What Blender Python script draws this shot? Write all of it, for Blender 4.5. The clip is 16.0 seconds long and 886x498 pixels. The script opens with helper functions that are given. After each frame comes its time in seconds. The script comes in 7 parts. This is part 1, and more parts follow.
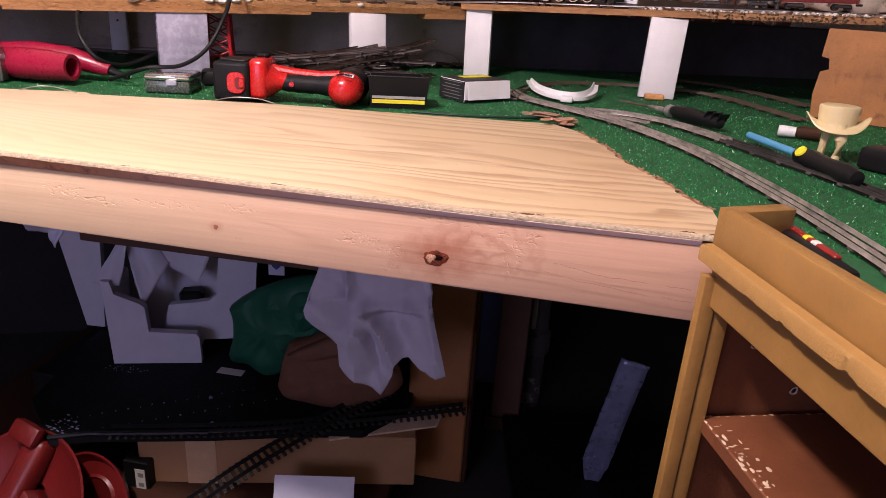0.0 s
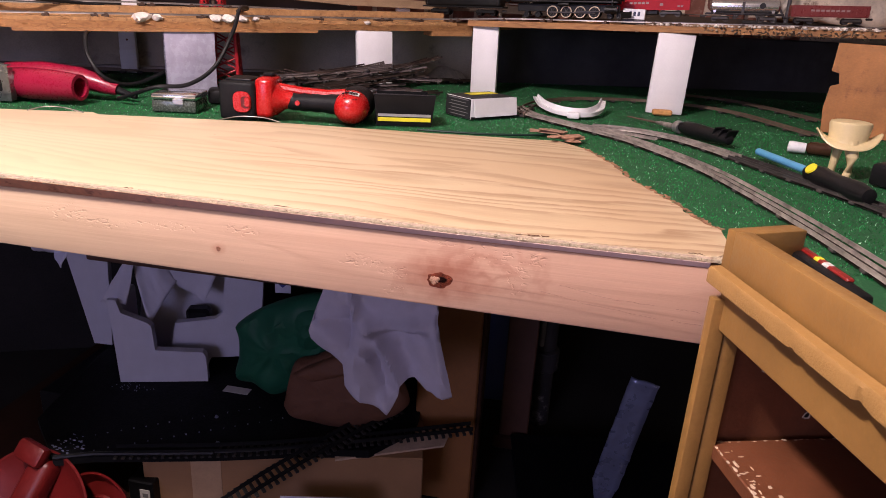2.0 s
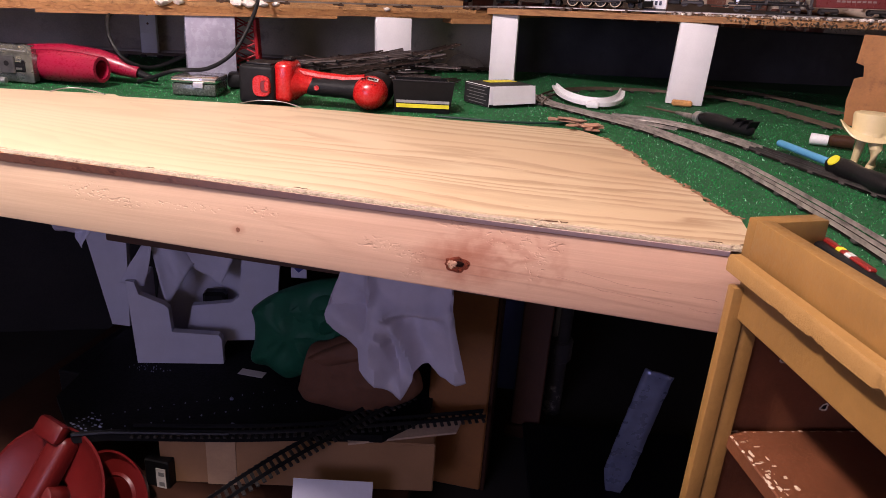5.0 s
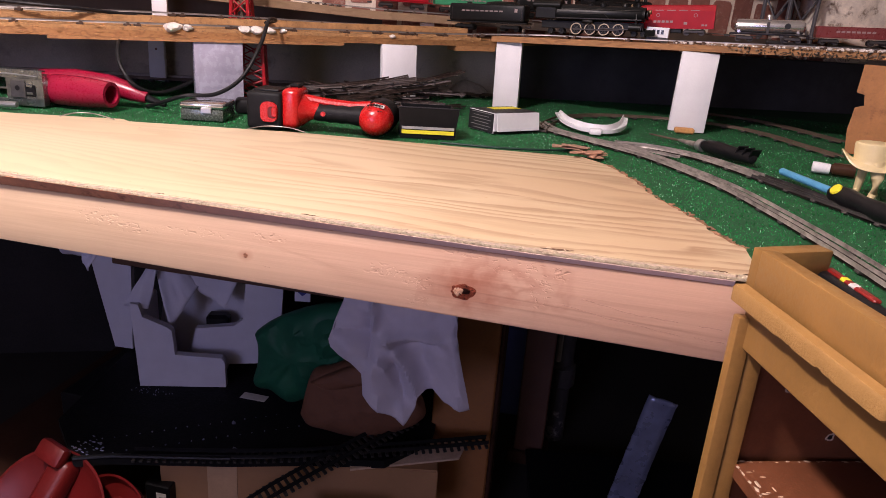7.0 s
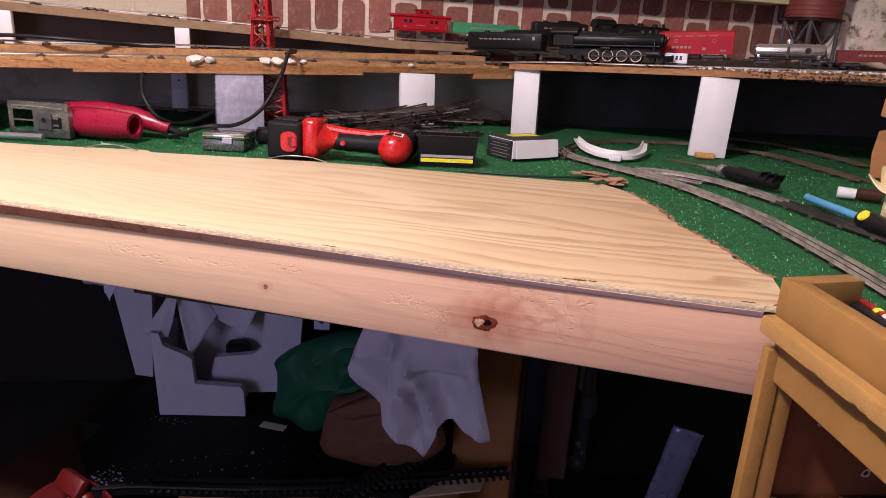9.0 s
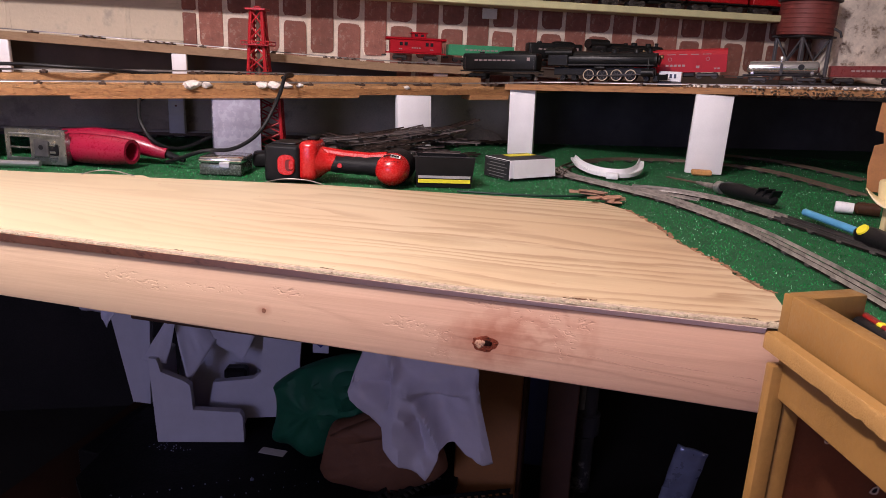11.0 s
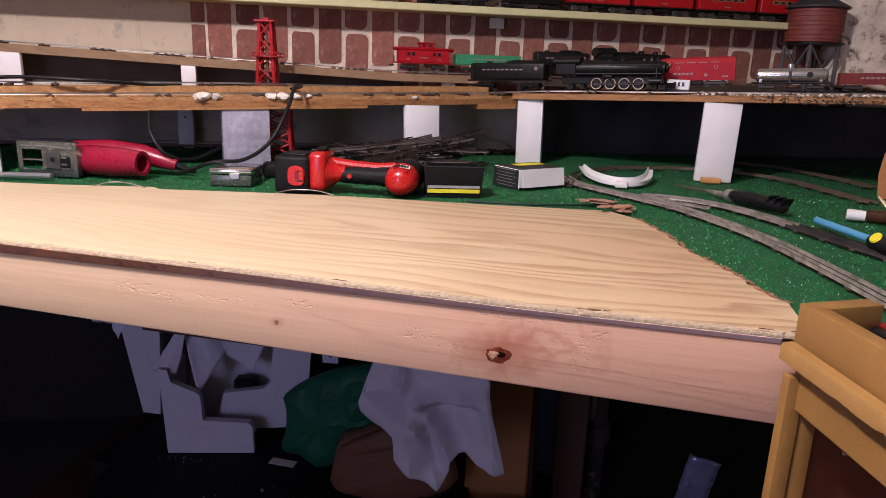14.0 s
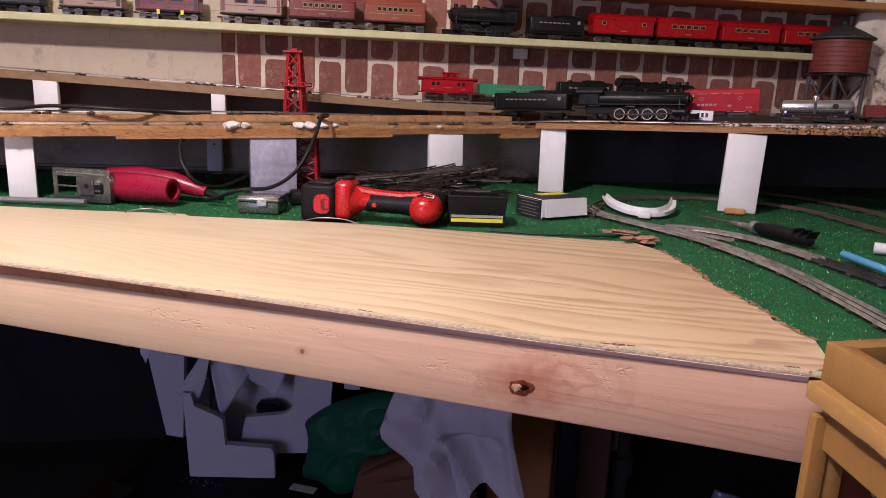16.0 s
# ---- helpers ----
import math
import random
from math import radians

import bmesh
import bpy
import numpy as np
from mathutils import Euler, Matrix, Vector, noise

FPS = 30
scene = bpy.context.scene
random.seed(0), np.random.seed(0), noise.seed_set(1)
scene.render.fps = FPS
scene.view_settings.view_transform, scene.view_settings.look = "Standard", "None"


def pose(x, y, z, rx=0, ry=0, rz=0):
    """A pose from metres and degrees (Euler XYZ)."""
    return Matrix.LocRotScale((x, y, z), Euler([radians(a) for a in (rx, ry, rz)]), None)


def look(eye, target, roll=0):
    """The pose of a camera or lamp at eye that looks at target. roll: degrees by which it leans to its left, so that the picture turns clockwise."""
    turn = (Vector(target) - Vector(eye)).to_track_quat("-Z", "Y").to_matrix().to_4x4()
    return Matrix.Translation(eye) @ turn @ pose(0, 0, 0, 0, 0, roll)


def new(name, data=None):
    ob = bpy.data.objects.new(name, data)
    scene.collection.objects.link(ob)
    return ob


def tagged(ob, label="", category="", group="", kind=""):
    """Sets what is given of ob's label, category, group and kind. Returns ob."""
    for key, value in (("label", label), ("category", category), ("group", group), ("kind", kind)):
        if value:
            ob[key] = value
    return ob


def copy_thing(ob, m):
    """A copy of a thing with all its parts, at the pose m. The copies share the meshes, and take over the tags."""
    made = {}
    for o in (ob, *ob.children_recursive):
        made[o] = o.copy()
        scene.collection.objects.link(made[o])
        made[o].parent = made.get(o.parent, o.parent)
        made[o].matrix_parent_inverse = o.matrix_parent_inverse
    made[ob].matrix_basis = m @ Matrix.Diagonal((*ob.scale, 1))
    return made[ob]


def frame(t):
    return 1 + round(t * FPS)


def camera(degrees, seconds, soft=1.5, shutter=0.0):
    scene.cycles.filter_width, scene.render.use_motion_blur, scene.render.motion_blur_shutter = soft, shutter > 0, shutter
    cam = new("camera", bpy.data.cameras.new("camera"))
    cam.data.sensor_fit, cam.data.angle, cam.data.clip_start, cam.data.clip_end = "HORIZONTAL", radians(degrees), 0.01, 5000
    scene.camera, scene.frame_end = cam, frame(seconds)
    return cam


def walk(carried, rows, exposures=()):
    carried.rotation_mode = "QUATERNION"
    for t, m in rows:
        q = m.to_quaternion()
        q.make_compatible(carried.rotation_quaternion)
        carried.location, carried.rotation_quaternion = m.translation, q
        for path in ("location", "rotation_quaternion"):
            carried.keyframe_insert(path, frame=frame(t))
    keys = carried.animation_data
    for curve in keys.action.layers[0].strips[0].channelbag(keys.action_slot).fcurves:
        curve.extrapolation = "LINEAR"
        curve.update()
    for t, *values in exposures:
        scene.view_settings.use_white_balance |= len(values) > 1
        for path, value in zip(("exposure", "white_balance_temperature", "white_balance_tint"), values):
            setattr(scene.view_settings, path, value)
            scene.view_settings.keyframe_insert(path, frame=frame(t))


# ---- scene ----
cam = camera(66.0, 16.0, 0.6)
PATH = [
    (0, (0.041, -0.683, 1.067), (-0.241, 1.162, 0.349), 3.8),
    (0.5, (0.036, -0.669, 1.075), (-0.205, 1.2, 0.406), 4.2),
    (1, (0.037, -0.668, 1.076), (-0.247, 1.205, 0.436), 3.6),
    (1.5, (0.046, -0.674, 1.077), (-0.243, 1.192, 0.418), 3.4),
    (2, (0.045, -0.67, 1.073), (-0.27, 1.183, 0.389), 3.3),
    (2.5, (0.045, -0.672, 1.072), (-0.267, 1.169, 0.356), 3.0),
    (3, (0.042, -0.673, 1.072), (-0.296, 1.166, 0.36), 3.3),
    (3.5, (0.042, -0.676, 1.07), (-0.295, 1.162, 0.356), 3.5),
    (3.7, (0.04, -0.677, 1.069), (-0.308, 1.158, 0.352), 3.4),
    (6, (0.042, -0.673, 1.066), (-0.306, 1.176, 0.389), 4.2),
    (6.5, (0.041, -0.675, 1.076), (-0.303, 1.189, 0.44), 4.1),
    (7, (0.036, -0.679, 1.073), (-0.326, 1.177, 0.423), 4.2),
    (7.5, (0.042, -0.681, 1.075), (-0.299, 1.182, 0.432), 4.2),
    (8, (0.041, -0.681, 1.077), (-0.298, 1.193, 0.463), 4.3),
    (8.5, (0.039, -0.672, 1.07), (-0.363, 1.174, 0.412), 3.0),
    (9, (0.031, -0.672, 1.077), (-0.391, 1.193, 0.492), 3.4),
    (9.2, (0.032, -0.673, 1.076), (-0.416, 1.192, 0.511), 3.5),
    (11.3, (0.028, -0.668, 1.076), (-0.389, 1.217, 0.55), 2.3),
    (11.5, (0.026, -0.67, 1.076), (-0.388, 1.215, 0.55), 2.2),
    (12, (0.023, -0.671, 1.073), (-0.416, 1.21, 0.551), 2.2),
    (12.5, (0.019, -0.672, 1.071), (-0.417, 1.208, 0.545), 3.4),
    (13, (0.024, -0.672, 1.073), (-0.408, 1.214, 0.566), 2.7),
    (13.5, (0.022, -0.67, 1.081), (-0.412, 1.221, 0.598), 1.9),
    (14, (0.022, -0.669, 1.079), (-0.421, 1.215, 0.574), 2.1),
    (14.5, (0.026, -0.663, 1.079), (-0.437, 1.217, 0.577), 1.4),
    (15, (0.034, -0.674, 1.085), (-0.432, 1.21, 0.604), 1.1),
    (15.5, (0.036, -0.675, 1.089), (-0.412, 1.218, 0.626), 1.4),
    (16, (0.019, -0.677, 1.09), (-0.489, 1.207, 0.651), 2.3),
]
walk(cam, [(t, look(eye, target, roll)) for t, eye, target, roll in PATH], [(0.0, 0.08, 6800, 19), (3.5, 0.08, 6800, 19), (9.0, 0.0, 6650, 17), (12.0, -0.10, 6500, 15), (16.0, -0.20, 6450, 14)])

# ---------- light ----------
world = bpy.data.worlds.new("world")
world.use_nodes = True
scene.world = world
bg = world.node_tree.nodes["Background"]
bg.inputs[0].default_value, bg.inputs[1].default_value = (0.35, 0.38, 0.6, 1), 0.014


def lamp(name, kind, where, target, watts, colour, size=0.1):
    data = bpy.data.lights.new(name, kind)
    data.energy, data.color = watts, colour
    if kind == "AREA":
        data.size = size
    else:
        data.shadow_soft_size = size
    ob = new(name, data)
    ob.matrix_world = look(where, target)
    return ob


# a bare warm bulb under the ceiling and a cool window on the far side of the room
lamp("ceiling_bulb", "POINT", (-0.64, -0.62, 2.06), (0, 0, 0), 132, (1.0, 0.885, 0.90), 0.06)
lamp("window_light", "AREA", (-0.9, -2.70, 1.25), (-0.4, 0.6, 0.8), 19.0, (0.54, 0.55, 1.0), 0.9)


# ---------- helpers ----------
def xf(bm, m):
    bmesh.ops.transform(bm, matrix=m, verts=bm.verts)
    return bm


def bx(w, d, h, c=(0, 0, 0), r=0.0, seg=1):
    bm = bmesh.new()
    bmesh.ops.create_cube(bm, size=1)
    bmesh.ops.scale(bm, vec=(w, d, h), verts=bm.verts)
    if r:
        made = bmesh.ops.bevel(bm, geom=bm.edges[:], offset=min(r, 0.45 * min(w, d, h)), segments=seg, affect="EDGES", profile=0.5)
        for f in made["faces"]:
            f.smooth = True
    bmesh.ops.translate(bm, vec=c, verts=bm.verts)
    return bm


def cyl(r, h, axis="z", c=(0, 0, 0), seg=20, r2=None, bevel=0.0):
    bm = bmesh.new()
    bmesh.ops.create_cone(bm, cap_ends=True, segments=seg, radius1=r, radius2=r if r2 is None else r2, depth=h)
    if bevel:
        rim = [e for e in bm.edges if abs(e.verts[0].co.z - e.verts[1].co.z) < 1e-6]
        bmesh.ops.bevel(bm, geom=rim, offset=bevel, segments=2, affect="EDGES", profile=0.5)
    if axis == "x":
        xf(bm, Matrix.Rotation(radians(90), 4, "Y"))
    if axis == "y":
        xf(bm, Matrix.Rotation(radians(-90), 4, "X"))
    bmesh.ops.translate(bm, vec=c, verts=bm.verts)
    return bm


def lathe(profile, seg=24, axis="z", c=(0, 0, 0), ring=False):
    bm = bmesh.new()
    rings = []
    for r, z in profile:
        if r < 1e-6:
            rings.append([bm.verts.new((0, 0, z))])
        else:
            rings.append([bm.verts.new((r * math.cos(2 * math.pi * k / seg), r * math.sin(2 * math.pi * k / seg), z)) for k in range(seg)])
    for a, b in zip(rings, rings[1:] + (rings[:1] if ring else [])):
        for k in range(seg):
            vs = [a[k % len(a)], a[(k + 1) % len(a)], b[(k + 1) % len(b)], b[k % len(b)]]
            vs = list(dict.fromkeys(vs))
            if len(vs) > 2:
                bm.faces.new(vs)
    for end, up in ((rings[0], False), (rings[-1], True)):
        if len(end) > 1 and not ring:
            bm.faces.new(end if up else end[::-1])
    for f in bm.faces:
        f.smooth = True
    if axis == "x":
        xf(bm, Matrix.Rotation(radians(90), 4, "Y"))
    if axis == "y":
        xf(bm, Matrix.Rotation(radians(-90), 4, "X"))
    bmesh.ops.translate(bm, vec=c, verts=bm.verts)
    bmesh.ops.recalc_face_normals(bm, faces=bm.faces)
    return bm


def tube(points, r, seg=8):
    pts = [Vector(p) for p in points]
    bm = bmesh.new()
    rings = []
    for i, p in enumerate(pts):
        d = (pts[min(i + 1, len(pts) - 1)] - pts[max(i - 1, 0)]).normalized()
        side = d.cross(Vector((0, 0, 1)))
        side = side.normalized() if side.length > 1e-3 else Vector((1, 0, 0))
        up = side.cross(d)
        rr = r[i] if isinstance(r, (list, tuple)) else r
        rings.append([bm.verts.new(p + rr * (math.cos(2 * math.pi * k / seg) * side + math.sin(2 * math.pi * k / seg) * up)) for k in range(seg)])
    for a, b in zip(rings, rings[1:]):
        for k in range(seg):
            bm.faces.new((a[k], a[(k + 1) % seg], b[(k + 1) % seg], b[k]))
    bm.faces.new(rings[0][::-1])
    bm.faces.new(rings[-1])
    for f in bm.faces:
        f.smooth = True
    bmesh.ops.recalc_face_normals(bm, faces=bm.faces)
    return bm


def prism(poly, z0, z1, r=0.0):
    """A flat outline in x and y drawn up from z0 to z1; z1 may be a function of x and y."""
    bm = bmesh.new()
    top = z1 if callable(z1) else (lambda x, y: z1)
    low = z0 if callable(z0) else (lambda x, y: z0)
    a = [bm.verts.new((x, y, low(x, y))) for x, y in poly]
    b = [bm.verts.new((x, y, top(x, y))) for x, y in poly]
    bm.faces.new(a[::-1])
    bm.faces.new(b)
    n = len(poly)
    for k in range(n):
        bm.faces.new((a[k], a[(k + 1) % n], b[(k + 1) % n], b[k]))
    bmesh.ops.recalc_face_normals(bm, faces=bm.faces)
    if r:
        bmesh.ops.bevel(bm, geom=bm.edges[:], offset=r, segments=1, affect="EDGES")
    return bm


def smooth_path(points, n=8):
    """A smooth line through points (Catmull-Rom)."""
    p = [Vector(q) for q in points]
    p = [2 * p[0] - p[1]] + p + [2 * p[-1] - p[-2]]
    out = []
    for i in range(1, len(p) - 2):
        for k in range(n):
            t = k / n
            a, b, c, d = p[i - 1 : i + 3]
            out.append(0.5 * (2 * b + (c - a) * t + (2 * a - 5 * b + 4 * c - d) * t * t + (3 * b - a - 3 * c + d) * t**3))
    return out + [p[-2]]


def add(bm, other, m=None):
    """other is poured into bm."""
    if m is not None:
        xf(other, m)
    me = bpy.data.meshes.new("pour")
    other.to_mesh(me)
    other.free()
    bm.from_mesh(me)
    bpy.data.meshes.remove(me)
    return bm


def mesh_of(name, bm, material, smooth=35):
    me = bpy.data.meshes.new(name)
    if smooth and not any(f.smooth for f in bm.faces):
        for f in bm.faces:
            f.smooth = True
    bm.to_mesh(me)
    bm.free()
    me.materials.append(material)
    if smooth:
        me.set_sharp_from_angle(angle=radians(smooth))
    return me


def part(name, bm, material, parent, label="", m=None, smooth=35):
    ob = new(name, bm if isinstance(bm, bpy.types.Mesh) else mesh_of(name, bm, material, smooth))
    ob.parent = parent
    if m is not None:
        ob.matrix_local = m
    if label:
        ob["label"] = label
    return ob


PLACE = Matrix()


def thing(name, m, label, category, group="", kind=""):
    ob = new(name)
    ob.empty_display_size = 0.02
    ob.matrix_world = PLACE @ (m if isinstance(m, Matrix) else Matrix.Translation(m))
    return tagged(ob, label, category, group, kind)


def solid(name, bm, material, label, category, group="", kind="", m=None, smooth=35):
    ob = new(name, mesh_of(name, bm, material, smooth))
    ob.matrix_world = PLACE @ (m or Matrix())
    return tagged(ob, label, category, group, kind)


def along(p, q, z=0.0):
    """A frame at p whose x axis runs to q in the plan, y away to the left of that way."""
    return pose(p[0], p[1], z, 0, 0, math.degrees(math.atan2(q[1] - p[1], q[0] - p[0])))


# ---------- materials ----------
def shader(name, rough=0.6, metal=0.0):
    m = bpy.data.materials.new(name)
    m.use_nodes = True
    nt = m.node_tree
    b = nt.nodes["Principled BSDF"]
    b.inputs["Roughness"].default_value, b.inputs["Metallic"].default_value = rough, metal
    return m, nt, b


def node(nt, kind, **inputs):
    n = nt.nodes.new(kind)
    for k, v in inputs.items():
        key = int(k[1:]) if k[0] == "i" and k[1:].isdigit() else k.replace("_", " ")
        s = n.inputs[key]
        if isinstance(v, bpy.types.NodeSocket):
            nt.links.new(v, s)
        else:
            s.default_value = v
    return n


def coords(nt, scale=(1, 1, 1), kind="Object"):
    tc = nt.nodes.new("ShaderNodeTexCoord")
    mp = node(nt, "ShaderNodeMapping", Vector=tc.outputs[kind], Scale=scale)
    return mp.outputs[0]


def ramp(nt, fac, *stops):
    r = nt.nodes.new("ShaderNodeValToRGB")
    nt.links.new(fac, r.inputs[0])
    el = r.color_ramp.elements
    while len(el) < len(stops):
        el.new(0.5)
    for e, (at, c) in zip(el, stops):
        e.position, e.color = at, (*c, 1) if len(c) == 3 else c
    return r.outputs[0]


def mix(nt, fac, a, b, how="MIX"):
    n = nt.nodes.new("ShaderNodeMix")
    n.data_type, n.blend_type = "RGBA", how
    for s, v in ((n.inputs[0], fac), (n.inputs[6], a), (n.inputs[7], b)):
        if isinstance(v, bpy.types.NodeSocket):
            nt.links.new(v, s)
        else:
            s.default_value = v if not isinstance(v, tuple) or len(v) == 4 else (*v, 1)
    return n.outputs[2]


def tint(c, k):
    return tuple(min(1.0, v * k) for v in c)


def noise_at(nt, vec, scale, detail=3.0, rough=0.5, dist=0.0):
    return node(nt, "ShaderNodeTexNoise", Vector=vec, Scale=scale, Detail=detail, Roughness=rough, Distortion=dist).outputs["Fac"]


def bump(nt, b, height, strength=0.2, distance=0.002):
    n = node(nt, "ShaderNodeBump", Height=height, Strength=strength, Distance=distance)
    nt.links.new(n.outputs[0], b.inputs["Normal"])


def plain(name, c, rough=0.5, metal=0.0, vary=0.18, scale=30.0, fine=240.0, bumpy=0.12, stain=None, piece=0.0):
    """A surface with variation at two scales, fine relief and, if wanted, stains of another colour."""
    m, nt, b = shader(name, rough, metal)
    v = coords(nt)
    broad, grain = noise_at(nt, v, scale, 4.0, 0.6), noise_at(nt, v, fine, 3.0, 0.6)
    col = ramp(nt, broad, (0.28, tint(c, 1 - vary)), (0.72, tint(c, 1 + vary)))
    col = mix(nt, 0.25 * min(1, vary * 4), col, ramp(nt, grain, (0.35, tint(c, 0.7)), (0.65, tint(c, 1.25))))
    if stain:
        col = mix(nt, ramp(nt, noise_at(nt, v, scale * 1.7, 6.0, 0.7), (0.55, (0, 0, 0)), (0.68, (1, 1, 1))), col, stain)
    if piece:
        oi = nt.nodes.new("ShaderNodeObjectInfo")
        col = mix(nt, 1.0, col, ramp(nt, oi.outputs["Random"], (0.0, (1 - piece,) * 3), (1.0, (1.0, 1.0, 1.0))), "MULTIPLY")
    nt.links.new(col, b.inputs["Base Color"])
    r = ramp(nt, grain, (0.3, (max(0.05, rough - 0.08),) * 3), (0.7, (min(1, rough + 0.1),) * 3))
    nt.links.new(r, b.inputs["Roughness"])
    bump(nt, b, mix(nt, 0.5, broad, grain), bumpy, 0.003)
    return m


def dull(m, level):
    """Less sheen than the default."""
    m.node_tree.nodes["Principled BSDF"].inputs["Specular IOR Level"].default_value = level
    return m


def metal(name, c, rough=0.3, part_metal=0.8, vary=0.1, scale=12.0):
    """Smooth bare or painted metal, dulled in broad patches."""
    m, nt, b = shader(name, rough, part_metal)
    n = noise_at(nt, coords(nt), scale, 3.0, 0.55)
    nt.links.new(ramp(nt, n, (0.3, tint(c, 1 - vary)), (0.7, tint(c, 1 + vary))), b.inputs["Base Color"])
    nt.links.new(ramp(nt, n, (0.3, (rough + 0.1,) * 3), (0.7, (rough,) * 3)), b.inputs["Roughness"])
    return m


def wood(name, light, dark, rough=0.55, along_scale=(1.5, 22, 22), rings=9.0, fine=(8, 300, 300), bumpy=0.15, contrast=0.6, pink=None):
    """Sawn timber: growth rings as contours of a drawn-out noise, fine fibres along x."""
    m, nt, b = shader(name, rough)
    v = coords(nt, along_scale)
    n = noise_at(nt, v, 1.0, 1.5, 0.4, 0.25)
    mul = node(nt, "ShaderNodeMath", i0=n, i1=rings)
    mul.operation = "MULTIPLY"
    fr = node(nt, "ShaderNodeMath", i0=mul.outputs[0])
    fr.operation = "FRACT"
    bands = ramp(nt, fr.outputs[0], (0.0, (0, 0, 0)), (0.5, (0.12,) * 3), (0.85, (1, 1, 1)), (1.0, (0, 0, 0)))
    fib = noise_at(nt, coords(nt, fine), 1.0, 3.0, 0.6)
    col = mix(nt, mix(nt, 1.0 - contrast, bands, (0, 0, 0)), light, dark)
    col = mix(nt, 0.3, col, ramp(nt, fib, (0.3, tint(dark, 0.95)), (0.7, tint(light, 1.1))))
    big = noise_at(nt, coords(nt, (1.2, 3, 3)), 1.6, 3.0)
    if pink:
        col = mix(nt, ramp(nt, big, (0.35, (0, 0, 0)), (0.68, (1, 1, 1))), col, mix(nt, 0.5, col, pink))
    col = mix(nt, 1.0, col, ramp(nt, big, (0.25, (0.88,) * 3), (0.75, (1.0,) * 3)), "MULTIPLY")
    nt.links.new(col, b.inputs["Base Color"])
    bump(nt, b, mix(nt, 0.4, fib, bands), bumpy, 0.0012)
    return m




def axis_ramp(nt, axis, a, b):
    """0 to 1 from a to b along one axis of the object."""
    sep = node(nt, "ShaderNodeSeparateXYZ", Vector=nt.nodes.new("ShaderNodeTexCoord").outputs["Object"])
    mr = node(nt, "ShaderNodeMapRange", Value=sep.outputs[axis], From_Min=a, From_Max=b)
    return mr.outputs[0]


def plywood():
    """Rotary-cut pine veneer: thin wavering late-wood lines, plainer towards one end."""
    m, nt, b = shader("pine_plywood", 0.5)
    base = coords(nt)
    wav = node(nt, "ShaderNodeTexNoise", Vector=coords(nt, (5, 12, 1)), Scale=1.0, Detail=3.0)
    off = node(nt, "ShaderNodeVectorMath", i0=wav.outputs["Color"], i1=(0.10, 0.014, 0))
    off.operation = "MULTIPLY"
    pos = node(nt, "ShaderNodeVectorMath", i0=base, i1=off.outputs[0])
    ripple = node(nt, "ShaderNodeTexNoise", Vector=coords(nt, (34, 60, 1)), Scale=1.0, Detail=3.0)
    jitter = node(nt, "ShaderNodeVectorMath", i0=ripple.outputs["Color"], i1=(0.02, 0.0095, 0))
    jitter.operation = "MULTIPLY"
    pos = node(nt, "ShaderNodeVectorMath", i0=pos.outputs[0], i1=jitter.outputs[0])
    v = node(nt, "ShaderNodeMapping", Vector=pos.outputs[0], Scale=(1.15, 5.0, 1), Location=(0.4, 0.3, 0)).outputs[0]
    n = noise_at(nt, v, 1.0, 2.0, 0.45, 0.3)
    across = node(nt, "ShaderNodeSeparateXYZ", Vector=pos.outputs[0]).outputs[1]
    rows = node(nt, "ShaderNodeMath", i0=across, i1=27.0)
    rows.operation = "MULTIPLY"
    mul = node(nt, "ShaderNodeMath", i0=n, i1=11.0, i2=rows.outputs[0])
    mul.operation = "MULTIPLY_ADD"
    fr = node(nt, "ShaderNodeMath", i0=mul.outputs[0])
    fr.operation = "FRACT"
    lines = ramp(nt, fr.outputs[0], (0.0, (0.04,) * 3), (0.30, (0.02,) * 3), (0.72, (0.9,) * 3), (0.88, (1, 1, 1)), (0.97, (0.04,) * 3))
    streak = ramp(nt, noise_at(nt, coords(nt, (7, 190, 1)), 1.0, 3.0, 0.6), (0.25, (0.6,) * 3), (0.55, (1, 1, 1)))
    breaks = ramp(nt, noise_at(nt, coords(nt, (16, 70, 1)), 1.0, 2.0, 0.5), (0.30, (0.3,) * 3), (0.47, (1, 1, 1)))
    streak = mix(nt, 1.0, streak, breaks, "MULTIPLY")
    lines = mix(nt, 1.0, lines, streak, "MULTIPLY")
    fade = ramp(nt, axis_ramp(nt, 0, -1.15, 0.25), (0.0, (0.12,) * 3), (0.45, (0.25,) * 3), (0.75, (0.8,) * 3), (1.0, (1.0,) * 3))
    patch = ramp(nt, noise_at(nt, coords(nt, (2, 9, 1)), 1.0, 3), (0.3, (0.5,) * 3), (0.6, (1, 1, 1)))
    fac = mix(nt, 1.0, mix(nt, 1.0, lines, fade, "MULTIPLY"), patch, "MULTIPLY")
    fib = noise_at(nt, coords(nt, (14, 420, 420)), 1.0, 3.0, 0.6)
    light = ramp(nt, noise_at(nt, coords(nt, (1.6, 6, 1)), 1.0, 3), (0.3, (0.545, 0.462, 0.295)), (0.7, (0.60, 0.525, 0.36)))
    tanned = mix(nt, 1.0, axis_ramp(nt, 0, -0.75, 0.15), ramp(nt, noise_at(nt, coords(nt, (3, 5, 1)), 1.0, 4), (0.32, (0.2,) * 3), (0.62, (1, 1, 1))), "MULTIPLY")
    light = mix(nt, mix(nt, 0.8, (0, 0, 0), tanned), light, (0.43, 0.275, 0.148))
